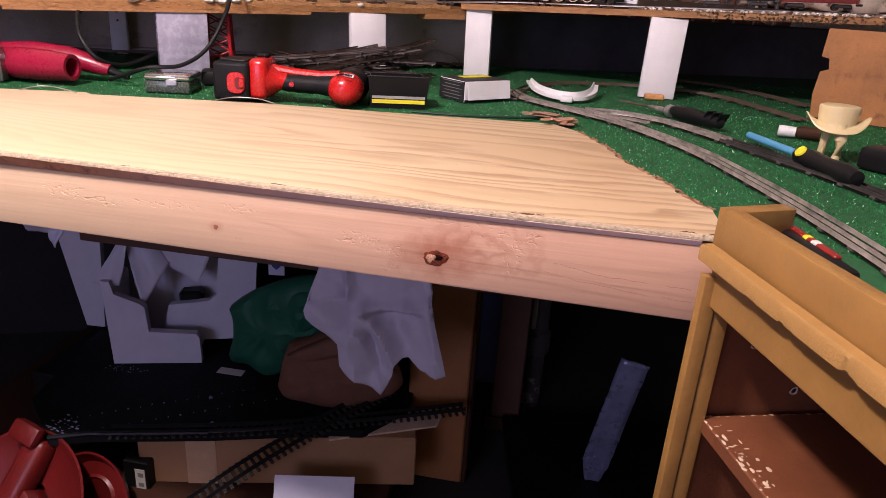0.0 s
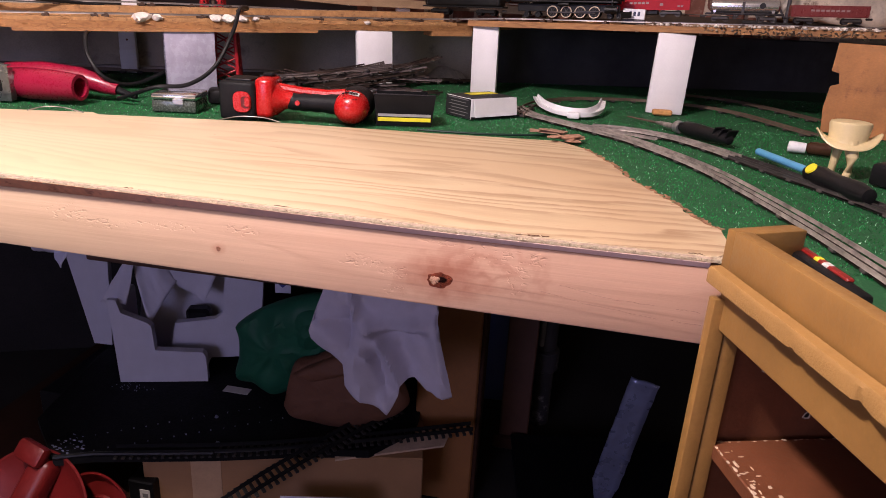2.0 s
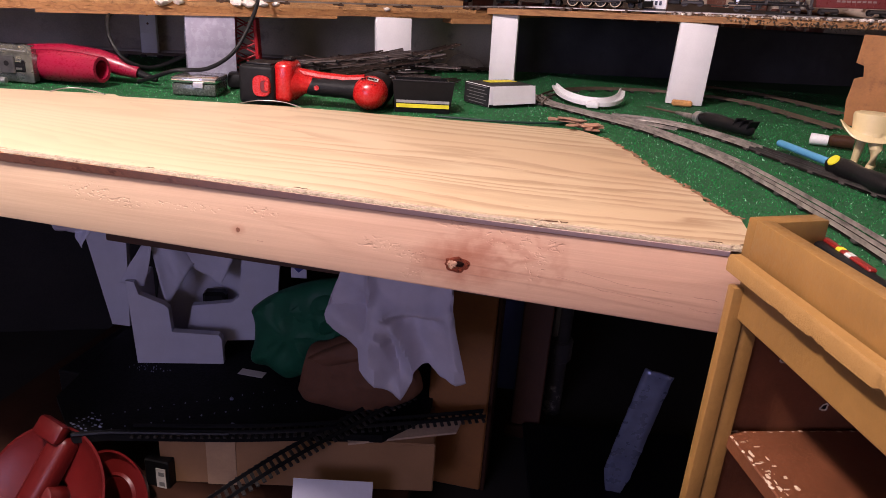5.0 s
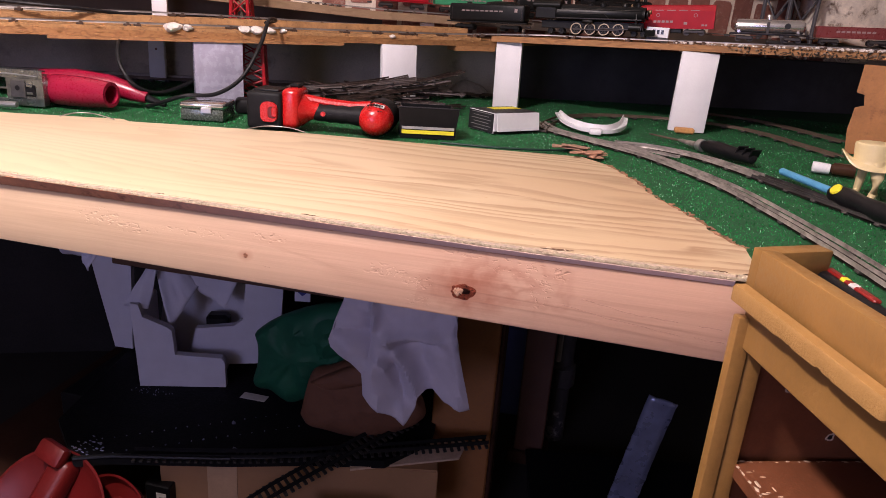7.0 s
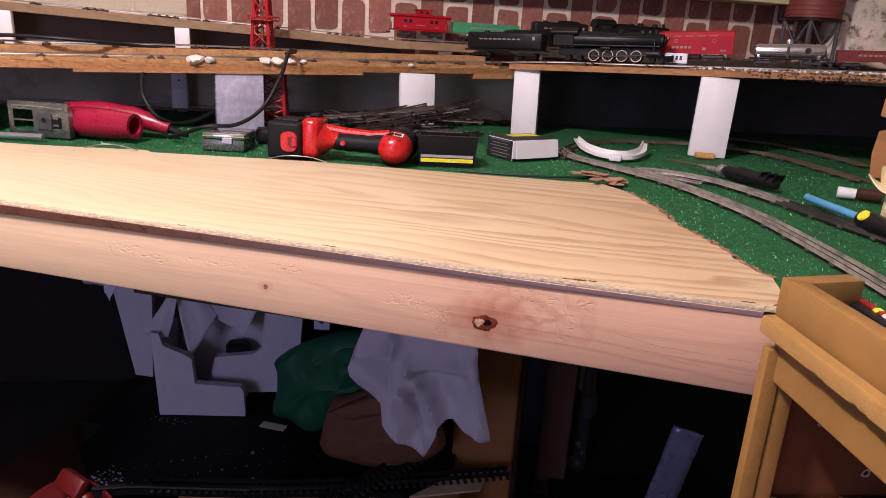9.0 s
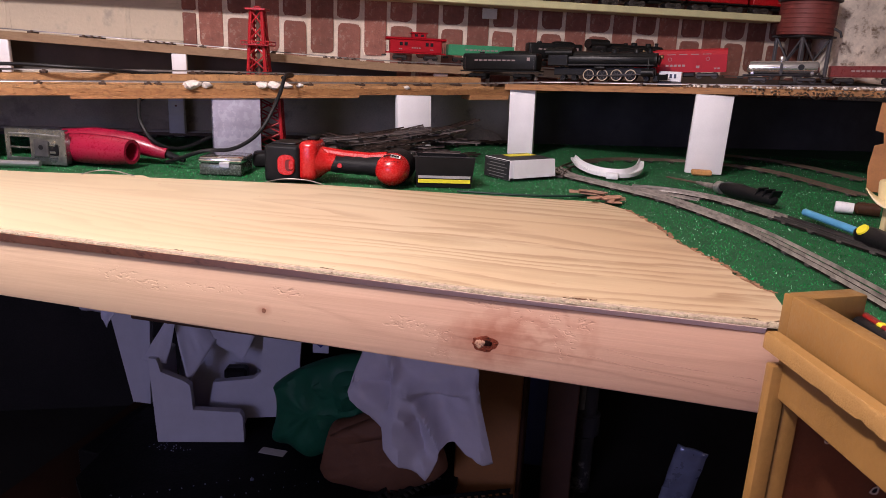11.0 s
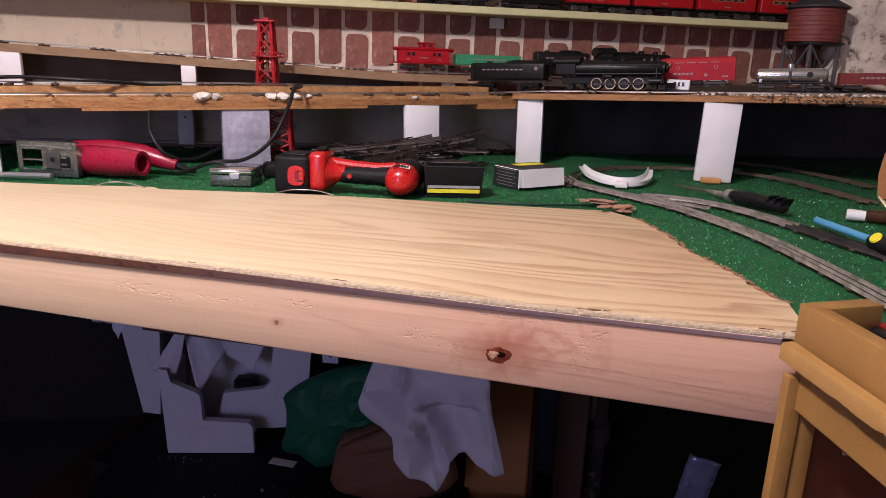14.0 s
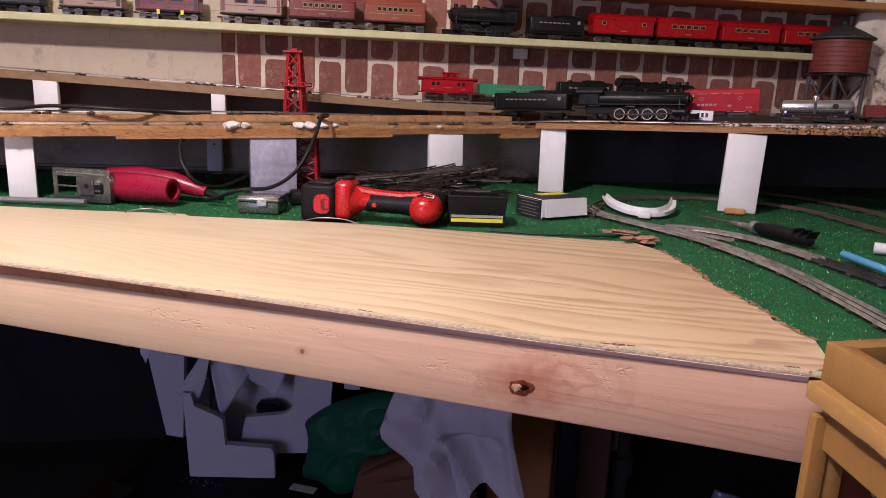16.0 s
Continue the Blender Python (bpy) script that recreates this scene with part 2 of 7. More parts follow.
    col = mix(nt, fac, light, (0.235, 0.12, 0.052))
    col = mix(nt, 0.22, col, ramp(nt, fib, (0.3, (0.50, 0.33, 0.18)), (0.7, (0.76, 0.60, 0.42))))
    specks = ramp(nt, noise_at(nt, coords(nt, (1, 1, 1)), 95, 2, 0.4), (0.72, (0, 0, 0)), (0.78, (1, 1, 1)))
    col = mix(nt, mix(nt, 0.5, specks, (0, 0, 0)), col, (0.45, 0.28, 0.15))
    nt.links.new(col, b.inputs["Base Color"])
    nt.links.new(ramp(nt, fib, (0.3, (0.42,) * 3), (0.7, (0.6,) * 3)), b.inputs["Roughness"])
    bump(nt, b, mix(nt, 0.5, fib, lines), 0.14, 0.001)
    return m


M_PLY = plywood()
M_BEAM = wood("fir_timber", (0.655, 0.482, 0.305), (0.535, 0.357, 0.218), 0.6, (1.1, 18, 18), 7.0, (8, 260, 260), 0.3, 0.5)


def around_knot(m, centre, reach, most):
    """Darker, redder wood swirls round a knot."""
    nt = m.node_tree
    b = nt.nodes["Principled BSDF"]
    old = b.inputs["Base Color"].links[0].from_socket
    tc = nt.nodes.new("ShaderNodeTexCoord")
    d = node(nt, "ShaderNodeVectorMath", i0=tc.outputs["Object"], i1=centre)
    d.operation = "SUBTRACT"
    flat_d = node(nt, "ShaderNodeVectorMath", i0=d.outputs[0], i1=(1 / reach[0], 0, 1 / reach[1]))
    flat_d.operation = "MULTIPLY"
    ln = node(nt, "ShaderNodeVectorMath", i0=flat_d.outputs[0])
    ln.operation = "LENGTH"
    wob = node(nt, "ShaderNodeMath", i0=ln.outputs["Value"], i1=noise_at(nt, tc.outputs["Object"], 60, 4))
    wob.operation = "ADD"
    wob = node(nt, "ShaderNodeMath", i0=wob.outputs[0], i1=0.6)
    wob.operation = "MULTIPLY"
    f = ramp(nt, wob.outputs[0], (0.36, (most,) * 3), (0.6, (most * 0.45,) * 3), (0.88, (0, 0, 0)))
    nt.links.new(mix(nt, f, old, mix(nt, 0.9, old, (0.34, 0.10, 0.05))), b.inputs["Base Color"])


def pinker(m):
    """The heartwood end of the timber is rosier."""
    nt = m.node_tree
    b = nt.nodes["Principled BSDF"]
    old = b.inputs["Base Color"].links[0].from_socket
    wob = node(nt, "ShaderNodeMath", i0=axis_ramp(nt, 0, -0.55, 0.12), i1=mix(nt, 0.35, (0.1, 0.1, 0.1), noise_at(nt, coords(nt, (3, 10, 14)), 1.0, 4)))
    wob.operation = "ADD"
    f = ramp(nt, wob.outputs[0], (0.15, (0, 0, 0)), (1.0, (1, 1, 1)))
    nt.links.new(mix(nt, f, old, mix(nt, 1.0, old, (1.06, 0.90, 0.98), "MULTIPLY")), b.inputs["Base Color"])


def bruised(m, places):
    """Groups of small pressed dents: fine relief and a slightly darker floor."""
    nt = m.node_tree
    b = nt.nodes["Principled BSDF"]
    old_n = b.inputs["Normal"].links[0].from_socket
    tc = nt.nodes.new("ShaderNodeTexCoord")
    total = None
    for (x, z), (rx, rz) in places:
        d = node(nt, "ShaderNodeVectorMath", i0=tc.outputs["Object"], i1=(x, 0, z))
        d.operation = "SUBTRACT"
        e = node(nt, "ShaderNodeVectorMath", i0=d.outputs[0], i1=(1 / rx, 0, 1 / rz))
        e.operation = "MULTIPLY"
        ln = node(nt, "ShaderNodeVectorMath", i0=e.outputs[0])
        ln.operation = "LENGTH"
        f = ramp(nt, ln.outputs["Value"], (0.5, (1, 1, 1)), (1.0, (0, 0, 0)))
        total = f if total is None else mix(nt, 1.0, total, f, "LIGHTEN")
    rot = node(nt, "ShaderNodeMapping", Vector=tc.outputs["Object"], Rotation=(0, 0.6, 0), Scale=(150, 150, 330))
    pits = ramp(nt, noise_at(nt, rot.outputs[0], 1.0, 1.5, 0.4, 0.6), (0.57, (0, 0, 0)), (0.76, (1, 1, 1)))
    pits = mix(nt, 1.0, pits, total, "MULTIPLY")
    bp = node(nt, "ShaderNodeBump", Height=pits, Strength=0.45, Distance=0.002, Normal=old_n)
    bp.invert = True
    nt.links.new(bp.outputs[0], b.inputs["Normal"])
    old = b.inputs["Base Color"].links[0].from_socket
    nt.links.new(mix(nt, mix(nt, 0.8, pits, (0, 0, 0)), old, (0.60, 0.36, 0.25)), b.inputs["Base Color"])




def swirl(m, centre, reach, turns, most):
    """Grain that bends round a grown-over branch: faint uneven rings."""
    nt = m.node_tree
    b = nt.nodes["Principled BSDF"]
    old = b.inputs["Base Color"].links[0].from_socket
    tc = nt.nodes.new("ShaderNodeTexCoord")
    wob = node(nt, "ShaderNodeTexNoise", Vector=tc.outputs["Object"], Scale=30.0, Detail=4.0)
    off = node(nt, "ShaderNodeVectorMath", i0=wob.outputs["Color"], i1=(0.10, 0.0, 0.06))
    off.operation = "MULTIPLY"
    pos = node(nt, "ShaderNodeVectorMath", i0=tc.outputs["Object"], i1=off.outputs[0])
    pos.operation = "ADD"
    d = node(nt, "ShaderNodeVectorMath", i0=pos.outputs[0], i1=(centre[0] + 0.05, 0, centre[1] + 0.03))
    d.operation = "SUBTRACT"
    e = node(nt, "ShaderNodeVectorMath", i0=d.outputs[0], i1=(1 / reach[0], 0, 1 / reach[1]))
    e.operation = "MULTIPLY"
    ln = node(nt, "ShaderNodeVectorMath", i0=e.outputs[0])
    ln.operation = "LENGTH"
    k = node(nt, "ShaderNodeMath", i0=ln.outputs["Value"], i1=turns)
    k.operation = "MULTIPLY"
    fr = node(nt, "ShaderNodeMath", i0=k.outputs[0], i1=1.0)
    fr.operation = "PINGPONG"
    rings = ramp(nt, fr.outputs[0], (0.45, (0, 0, 0)), (0.9, (1, 1, 1)))
    edge = ramp(nt, ln.outputs["Value"], (0.35, (most,) * 3), (1.0, (0, 0, 0)))
    nt.links.new(mix(nt, mix(nt, 1.0, rings, edge, "MULTIPLY"), old, (0.42, 0.185, 0.115)), b.inputs["Base Color"])


pinker(M_BEAM)
swirl(M_BEAM, (-0.020, 0.806), (0.095, 0.050), 5.0, 0.42)
around_knot(M_BEAM, (-0.045, 0, 0.812), (0.050, 0.024), 0.30)
around_knot(M_BEAM, (-0.068, 0, 0.790), (0.064, 0.034), 0.95)
around_knot(M_BEAM, (-0.331, 0, 0.792), (0.012, 0.009), 0.5)
around_knot(M_BEAM, (-0.45, 0, 0.832), (0.10, 0.010), 0.15)
bruised(M_BEAM, (((-0.525, 0.815), (0.036, 0.014)), ((-0.475, 0.806), (0.034, 0.008)), ((-0.395, 0.812), (0.05, 0.007)), ((-0.302, 0.818), (0.026, 0.008)), ((-0.162, 0.799), (0.030, 0.010)), ((-0.122, 0.791), (0.020, 0.010)), ((-0.072, 0.834), (0.030, 0.007)), ((-0.015, 0.826), (0.036, 0.014)), ((0.012, 0.803), (0.014, 0.024)), ((0.03, 0.824), (0.012, 0.012)), ((-0.12, 0.770), (0.016, 0.008))))
M_PLYEDGE = plain("ragged_ply_edge", (0.66, 0.52, 0.37), 0.85, vary=0.25, scale=160, bumpy=0.5)
M_TORN = dull(plain("torn_grey_veneer", (0.45, 0.37, 0.25), 0.9, vary=0.35, scale=220, fine=600, bumpy=0.8, stain=(0.17, 0.11, 0.065)), 0.2)
M_MUSTARD = plain("mustard_paint", (0.262, 0.135, 0.038), 0.42, vary=0.2, scale=14, fine=160, bumpy=0.2)
M_MUSTARD_WORN = plain("worn_mustard_paint", (0.31, 0.168, 0.052), 0.5, vary=0.08, scale=60, fine=420, bumpy=0.3)
M_BROWN = plain("brown_stained_board", (0.15, 0.050, 0.022), 0.4, vary=0.3, scale=18, bumpy=0.25)
M_LEGRAW = plain("dark_rail_wood", (0.07, 0.028, 0.014), 0.6, vary=0.3, scale=12)
M_CHIP = plain("chipped_raw_wood", (0.55, 0.42, 0.30), 0.8, vary=0.3, scale=90, bumpy=0.5)
M_OLDWOOD = wood("old_plank", (0.40, 0.19, 0.068), (0.17, 0.07, 0.024), 0.7, (1.6, 60, 90), 3.0, (10, 240, 240), 0.5, 0.7)
M_CORK = plain("tan_fibreboard", (0.36, 0.19, 0.075), 0.85, vary=0.4, scale=45, fine=300, bumpy=0.6, stain=(0.16, 0.08, 0.035))
M_WHITE = plain("white_painted_board", (0.74, 0.73, 0.74), 0.5, vary=0.06, scale=16, bumpy=0.15)
M_LILAC = plain("lilac_plastic_wrap", (0.33, 0.315, 0.39), 0.25, vary=0.25, scale=22, fine=60, bumpy=0.6)
# near black: the gloom under the table is put into this colour
M_CELLAR = plain("shade_dark_cellar_wall", (0.012, 0.0105, 0.0105), 0.9, vary=0.4, scale=6, bumpy=0.4)
M_DARKWALL = plain("dark_painted_wall", (0.46, 0.405, 0.33), 0.75, vary=0.3, scale=7, bumpy=0.4, stain=(0.29, 0.25, 0.21))
# darker copy of the footing colour, for the shaded right end
M_NAVYWALL = dull(plain("shade_navy_footing", (0.058, 0.059, 0.064), 0.7, vary=0.4, scale=7, bumpy=0.4, stain=(0.05, 0.05, 0.055)), 0.2)
M_BRICK = plain("red_brown_brick", (0.29, 0.112, 0.08), 0.85, vary=0.3, scale=35, fine=260, bumpy=0.6, stain=(0.42, 0.27, 0.21), piece=0.4)
M_MORTAR = plain("pale_mortar", (0.66, 0.56, 0.45), 0.9, vary=0.2, scale=50, bumpy=0.7)
M_BLOCK = plain("cream_painted_block", (0.51, 0.425, 0.31), 0.7, vary=0.1, scale=9, fine=120, bumpy=0.4, stain=(0.36, 0.31, 0.24))
M_PALEGREEN = plain("pale_green_shelf_paint", (0.50, 0.49, 0.27), 0.5, vary=0.12, scale=20, bumpy=0.2)
M_STONE = plain("flaking_whitewash", (0.70, 0.63, 0.53), 0.9, vary=0.35, scale=14, fine=120, bumpy=1.0, stain=(0.17, 0.115, 0.07))
M_SHELFWOOD = wood("orange_pine_shelf", (0.50, 0.25, 0.09), (0.33, 0.14, 0.045), 0.5, (2, 20, 20), 4.0)
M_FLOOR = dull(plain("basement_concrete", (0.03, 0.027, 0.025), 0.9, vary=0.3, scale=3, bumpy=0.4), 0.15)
M_ROOM = plain("plain_room_wall", (0.34, 0.31, 0.27), 0.9, vary=0.1, scale=3)
M_CEIL = plain("plain_ceiling", (0.46, 0.43, 0.39), 0.9, vary=0.1, scale=3)
M_TURFBASE = plain("green_mat_backing", (0.004, 0.075, 0.021), 0.8, vary=0.3, scale=40, fine=300, bumpy=0.8)


def turf_material():
    m, nt, b = shader("artificial_turf", 0.42)
    g = nt.nodes.new("ShaderNodeNewGeometry")
    # the palest blades are glints painted as colour
    col = ramp(nt, g.outputs["Random Per Island"], (0.0, (0.003, 0.095, 0.025)), (0.6, (0.007, 0.22, 0.055)), (0.935, (0.03, 0.42, 0.13)), (0.95, (0.46, 0.76, 0.54)))
    nt.links.new(mix(nt, ramp(nt, noise_at(nt, coords(nt), 60, 4, 0.7), (0.45, (0, 0, 0)), (0.70, (1, 1, 1))), col, mix(nt, 0.42, col, (0.002, 0.022, 0.007))), b.inputs["Base Color"])
    return dull(m, 0.15)


M_TURF = turf_material()

# ---------- the room ----------
T, G = 0.85, 0.846
W0 = Vector((-0.688, 1.317))
WU, WN = Vector((0.9191, 0.3939)), Vector((0.3939, -0.9191))
WALL = along(W0, W0 + WU)  # x along the wall, -y towards the room


def onwall(s, off, z):
    p = W0 + s * WU + off * WN
    return Vector((p.x, p.y, z))


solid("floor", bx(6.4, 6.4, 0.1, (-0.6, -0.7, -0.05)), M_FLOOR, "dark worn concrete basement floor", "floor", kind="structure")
solid("ceiling", bx(6.4, 6.4, 0.1, (-0.6, -0.7, 2.35)), M_CEIL, "plain dull basement ceiling", "ceiling", kind="structure")
solid("wall_south", bx(6.2, 0.12, 2.3, (-0.6, -2.9, 1.15)), M_ROOM, "plain dull basement wall", "wall", kind="structure")
# the west wall takes the shade-dark colour too, for its look below the table
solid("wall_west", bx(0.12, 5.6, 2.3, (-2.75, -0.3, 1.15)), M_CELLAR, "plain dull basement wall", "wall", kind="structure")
solid("wall_east", bx(0.12, 5.2, 2.3, (1.75, -0.3, 1.15)), M_ROOM, "plain dull basement wall", "wall", kind="structure")
wall_north = solid("wall_north", bx(4.6, 0.12, 2.3, (0.2, 0.075, 1.15)), M_MORTAR, "old brick wall with wide pale mortar joints", "wall", kind="structure", m=WALL)
# lower, painted footing of the wall behind the mat; the right part's colour holds shade
FOOT = 0.489
solid("wall_footing", bx(2.0 + FOOT, 0.05, 0.19, (FOOT / 2 - 1.0, -0.02, 0.915), 0.004), M_DARKWALL, "grey painted footing at the base of the brick wall", "wall", kind="structure", m=WALL)
solid("wall_footing", bx(2.4 - FOOT, 0.05, 0.19, (1.2 + FOOT / 2, -0.02, 0.915), 0.004), M_NAVYWALL, "dark navy footing of the brick wall, coloured for shade", "wall", kind="structure", m=WALL)
solid("wall_ledge", bx(2.1, 0.03, 0.014, (-1.0, -0.058, 0.853), 0.003), plain("pale_grey_ledge", (0.46, 0.43, 0.40), 0.8, vary=0.25, scale=14, bumpy=0.4), "pale grey ledge along the foot of the wall", "trim", kind="structure", m=WALL)
# same wall below the table top, its shade painted into the colour
solid("wall_cellar", bx(4.4, 0.05, 0.818, (0.2, -0.02, 0.409)), M_CELLAR, "cellar wall below the table, coloured near black for shade", "wall", kind="structure", m=WALL)

# ---------- table ----------
back = [(-1.75, 0.20), (-0.97, 0.376), (-0.796, 0.432), (-0.773, 0.417), (-0.484, 0.487), (-0.176, 0.522), (0.033, 0.553)]
right = [(0.070, 0.512), (0.088, 0.474), (0.119, 0.400), (0.137, 0.320), (0.165, 0.250), (0.182, 0.210), (0.201, 0.142), (0.226, 0.098)]


def jag(a, b, n, amp, seed):
    rnd = random.Random(seed)
    return [(a[0] + (b[0] - a[0]) * k / n + rnd.uniform(-amp, amp), a[1] + (b[1] - a[1]) * k / n + rnd.uniform(-amp, amp)) for k in range(n)]


front = jag((0.226, 0.02), (0.2, -0.002), 2, 0.001, 3) + jag((0.2, 0.0), (-1.75, 0.0), 420, 0.0007, 4)
rag = []
for i, (a, b) in enumerate(zip(right, right[1:])):
    rag += jag(a, b, 7, 0.0035, 10 + i)
ply = thing("plywood_panel", (0, 0, 0), "fresh pine plywood panel with rough-sawn edges", "plywood panel")
outline = front + [(-1.75, 0.2)] + back[1:] + rag + [right[-1]]


def lift(x, y):
    return 0.010 * max(0.0, min(1.0, (-0.05 - x) / 1.0)) * max(0.0, 1 - y / 0.4)


inner = [(x, max(y, 0.014)) for x, y in outline]
part("core_layer", prism(inner, lambda x, y: T - 0.0082 + lift(x, y), lambda x, y: T - 0.0040 + lift(x, y)), plain("ply_core", (0.62, 0.46, 0.33), 0.8, vary=0.3, scale=90, bumpy=0.4), ply, "browner inner ply")
part("sheet", prism(outline, lambda x, y: T - 0.0058 + lift(x, y), lambda x, y: T + lift(x, y)), M_PLY, ply)
sheet = [c for c in ply.children if c.name.startswith("sheet")][0]
sheet.data.materials.append(M_PLYEDGE)
for f in sheet.data.polygons:
    f.material_index = 1 if abs(f.normal.z) < 0.5 else 0
rnd = random.Random(8)
bm = bmesh.new()
for k in range(240):
    x = rnd.uniform(-1.0, 0.2)
    add(bm, bx(rnd.uniform(0.001, 0.006), rnd.uniform(0.0004, 0.0010), rnd.uniform(0.0002, 0.0006), (0, 0, 0)), Matrix.Translation((x, rnd.uniform(-0.0003, 0.0008), T + lift(x, 0) - rnd.uniform(-0.0002, 0.0052))) @ Matrix.Rotation(rnd.uniform(-0.35, 0.35), 4, "Z") @ Matrix.Rotation(rnd.uniform(-0.25, 0.25), 4, "Y"))
part("splintered_edge", bm, M_PLYEDGE, ply, "splintered pale plywood edge")["kind"] = "stuff"
bm = bmesh.new()
for (x0, y0), (x1, y1) in zip(rag, rag[1:]):
    for k in range(8):
        t = rnd.random()
        x, y = x0 + (x1 - x0) * t + rnd.uniform(-0.003, 0.010), y0 + (y1 - y0) * t + rnd.uniform(-0.002, 0.007)
        add(bm, bx(rnd.uniform(0.002, 0.009), rnd.uniform(0.0008, 0.0028), rnd.uniform(0.0006, 0.002), (0, 0, 0)), Matrix.Translation((x, y, T - rnd.uniform(0.001, 0.004))) @ Matrix.Rotation(rnd.uniform(0, 3.1), 4, "Z") @ Matrix.Rotation(rnd.uniform(-0.6, 0.6), 4, "X"))
fray = part("frayed_edge", bm, plain("reddish_splinters", (0.33, 0.165, 0.095), 0.85, vary=0.5, scale=120, bumpy=0.6), ply, "frayed reddish splinters along the cut")
fray["kind"] = "stuff"
# rough bevel where the saw tore the top veneer
bm = bmesh.new()
rings = []
for k in range(481):
    x = 0.222 - 1.25 * k / 480
    n1, n2 = noise.noise((x * 90, 1, 0)), noise.noise((x * 260, 5, 0))
    d = 0.0005 * n1 + 0.0005 * n2 + (0.0012 if noise.noise((x * 23, 9, 0)) > 0.42 else 0.0)
    z = T + lift(x, 0)
    rings.append([bm.verts.new((x, y, z + h)) for y, h in ((-0.0006 + d, -0.0059), (-0.0012 + d, -0.0040), (0.0012 + d, 0.0000 + 0.4 * d), (0.0024 + 2 * d, 0.0003 + 0.3 * abs(d)), (0.0034 + 2 * d, -0.0010), (0.0052, -0.0059))])
for a, b in zip(rings, rings[1:]):
    for k in range(6):
        bm.faces.new((a[k], a[(k + 1) % 6], b[(k + 1) % 6], b[k]))
bm.faces.new(rings[0]), bm.faces.new(rings[-1][::-1])
bmesh.ops.recalc_face_normals(bm, faces=bm.faces)
part("torn_bevel", bm, M_TORN, ply, "pale torn veneer edge", smooth=60)
# torn spot on the front edge and the notch by its end
bm = bmesh.new()
for k in range(14):
    c = 0.016 if k < 10 else 0.186
    add(bm, bx(rnd.uniform(0.002, 0.007), rnd.uniform(0.0005, 0.0014), rnd.uniform(0.0004, 0.0009), (0, 0, 0)), Matrix.Translation((c + rnd.gauss(0, 0.008), rnd.uniform(-0.003, 0.006), T + rnd.uniform(-0.005, 0.0012))) @ Matrix.Rotation(rnd.uniform(-0.9, 0.9), 4, "Z") @ Matrix.Rotation(rnd.uniform(-0.7, 0.7), 4, "Y"))
part("torn_splinters", bm, M_PLYEDGE, ply, "torn pale splinters")["kind"] = "stuff"
bm = bmesh.new()
for x0, x1, y in ((0.006, 0.034, 0.003), (0.018, 0.040, 0.006), (0.178, 0.192, 0.004), (-0.26, -0.243, 0.0035), (-0.44, -0.43, 0.003)):
    add(bm, tube([(x0 + (x1 - x0) * k / 5, y + rnd.uniform(-0.0012, 0.0012), T + lift(x0, y) + 0.0001) for k in range(6)], 0.0007, 5))
part("edge_cracks", bm, plain("dark_split", (0.10, 0.045, 0.02), 0.8), ply, "dark splits along the edge")["kind"] = "stuff"
beam = thing("front_beam", (0, 0, 0), "raw pinkish fir timber beam under the panel", "beam")
bm = bx(1.974, 0.036, 0.085, (-0.763, 0.027, T - 0.0125 - 0.0425), 0.003, 2)
for v in bm.verts:
    v.co.y += 0.0078 * (0.2 - v.co.x) - 0.0070
    if v.co.z < 0.8:
        v.co.z += 0.0125 * (0.2 - v.co.x)
part("timber", bm, M_BEAM, beam)
bm = bmesh.new()
rings = []
for k in range(61):
    x = 0.2 - 1.9 * k / 60
    y = 0.0024 + 0.0078 * (0.2 - x) + 0.0005 * noise.noise((x * 40, 0, 3))
    rings.append([bm.verts.new((x, y + a, z)) for a, z in ((0, T - 0.0126), (-0.0016 - y, T - 0.0044 - 0.0018 * max(0.0, min(1.0, (x + 0.4) / 0.4)) + lift(x, 0)), (0.03, T - 0.0065 + lift(x, 0.03)), (0.03, T - 0.0126))])
for a, b in zip(rings, rings[1:]):
    for k in range(4):
        bm.faces.new((a[k], a[(k + 1) % 4], b[(k + 1) % 4], b[k]))
bm.faces.new(rings[0]), bm.faces.new(rings[-1][::-1])
bmesh.ops.recalc_face_normals(bm, faces=bm.faces)
# brown stain at the left; the colour also holds the panel overhang's shade
M_STRIP = plain("stained_shade_strip", (0.60, 0.27, 0.15), 0.8, vary=0.3, scale=22, bumpy=0.4, stain=(0.26, 0.09, 0.05))
nt = M_STRIP.node_tree
stained = nt.nodes["Principled BSDF"].inputs["Base Color"]
# turns pale lilac to the right, the tint of the overhang's shade
nt.links.new(mix(nt, axis_ramp(nt, 0, -0.50, -0.05), stained.links[0].from_socket, (0.84, 0.66, 0.62)), stained)
part("packing_strip", bm, M_STRIP, beam, "strip between beam and panel, brown stain and painted overhang shade")

mat_poly = [(-2.1, 0.1), (0.20, 0.1), (0.2195, 0.022), (0.4175, -0.606), (1.3, -0.6), (1.3, 1.9)] + [tuple((W0 + s * WU + 0.05 * WN)[:]) for s in (1.9, -1.55)]
table = thing("layout_table", (0, 0, 0), "old train layout table top under a green mat", "table")
part("top", prism([(-2.1, 0.05), (0.20, 0.05), (0.2195, 0.022), (0.4175, -0.606), (1.25, -0.6), (1.25, 1.9)] + mat_poly[-2:], T - 0.024, T - 0.0135), M_CORK, table)
part("cross_rail", bx(0.9, 0.03, 0.05, (-0.35, 0.385, 0.612), 0.002), M_LEGRAW, table, "dark brown cross rail")
mat = solid("grass_mat", prism(mat_poly, T - 0.0132, G - 0.002), M_TURFBASE, "green artificial grass mat covering the layout table", "grass mat")

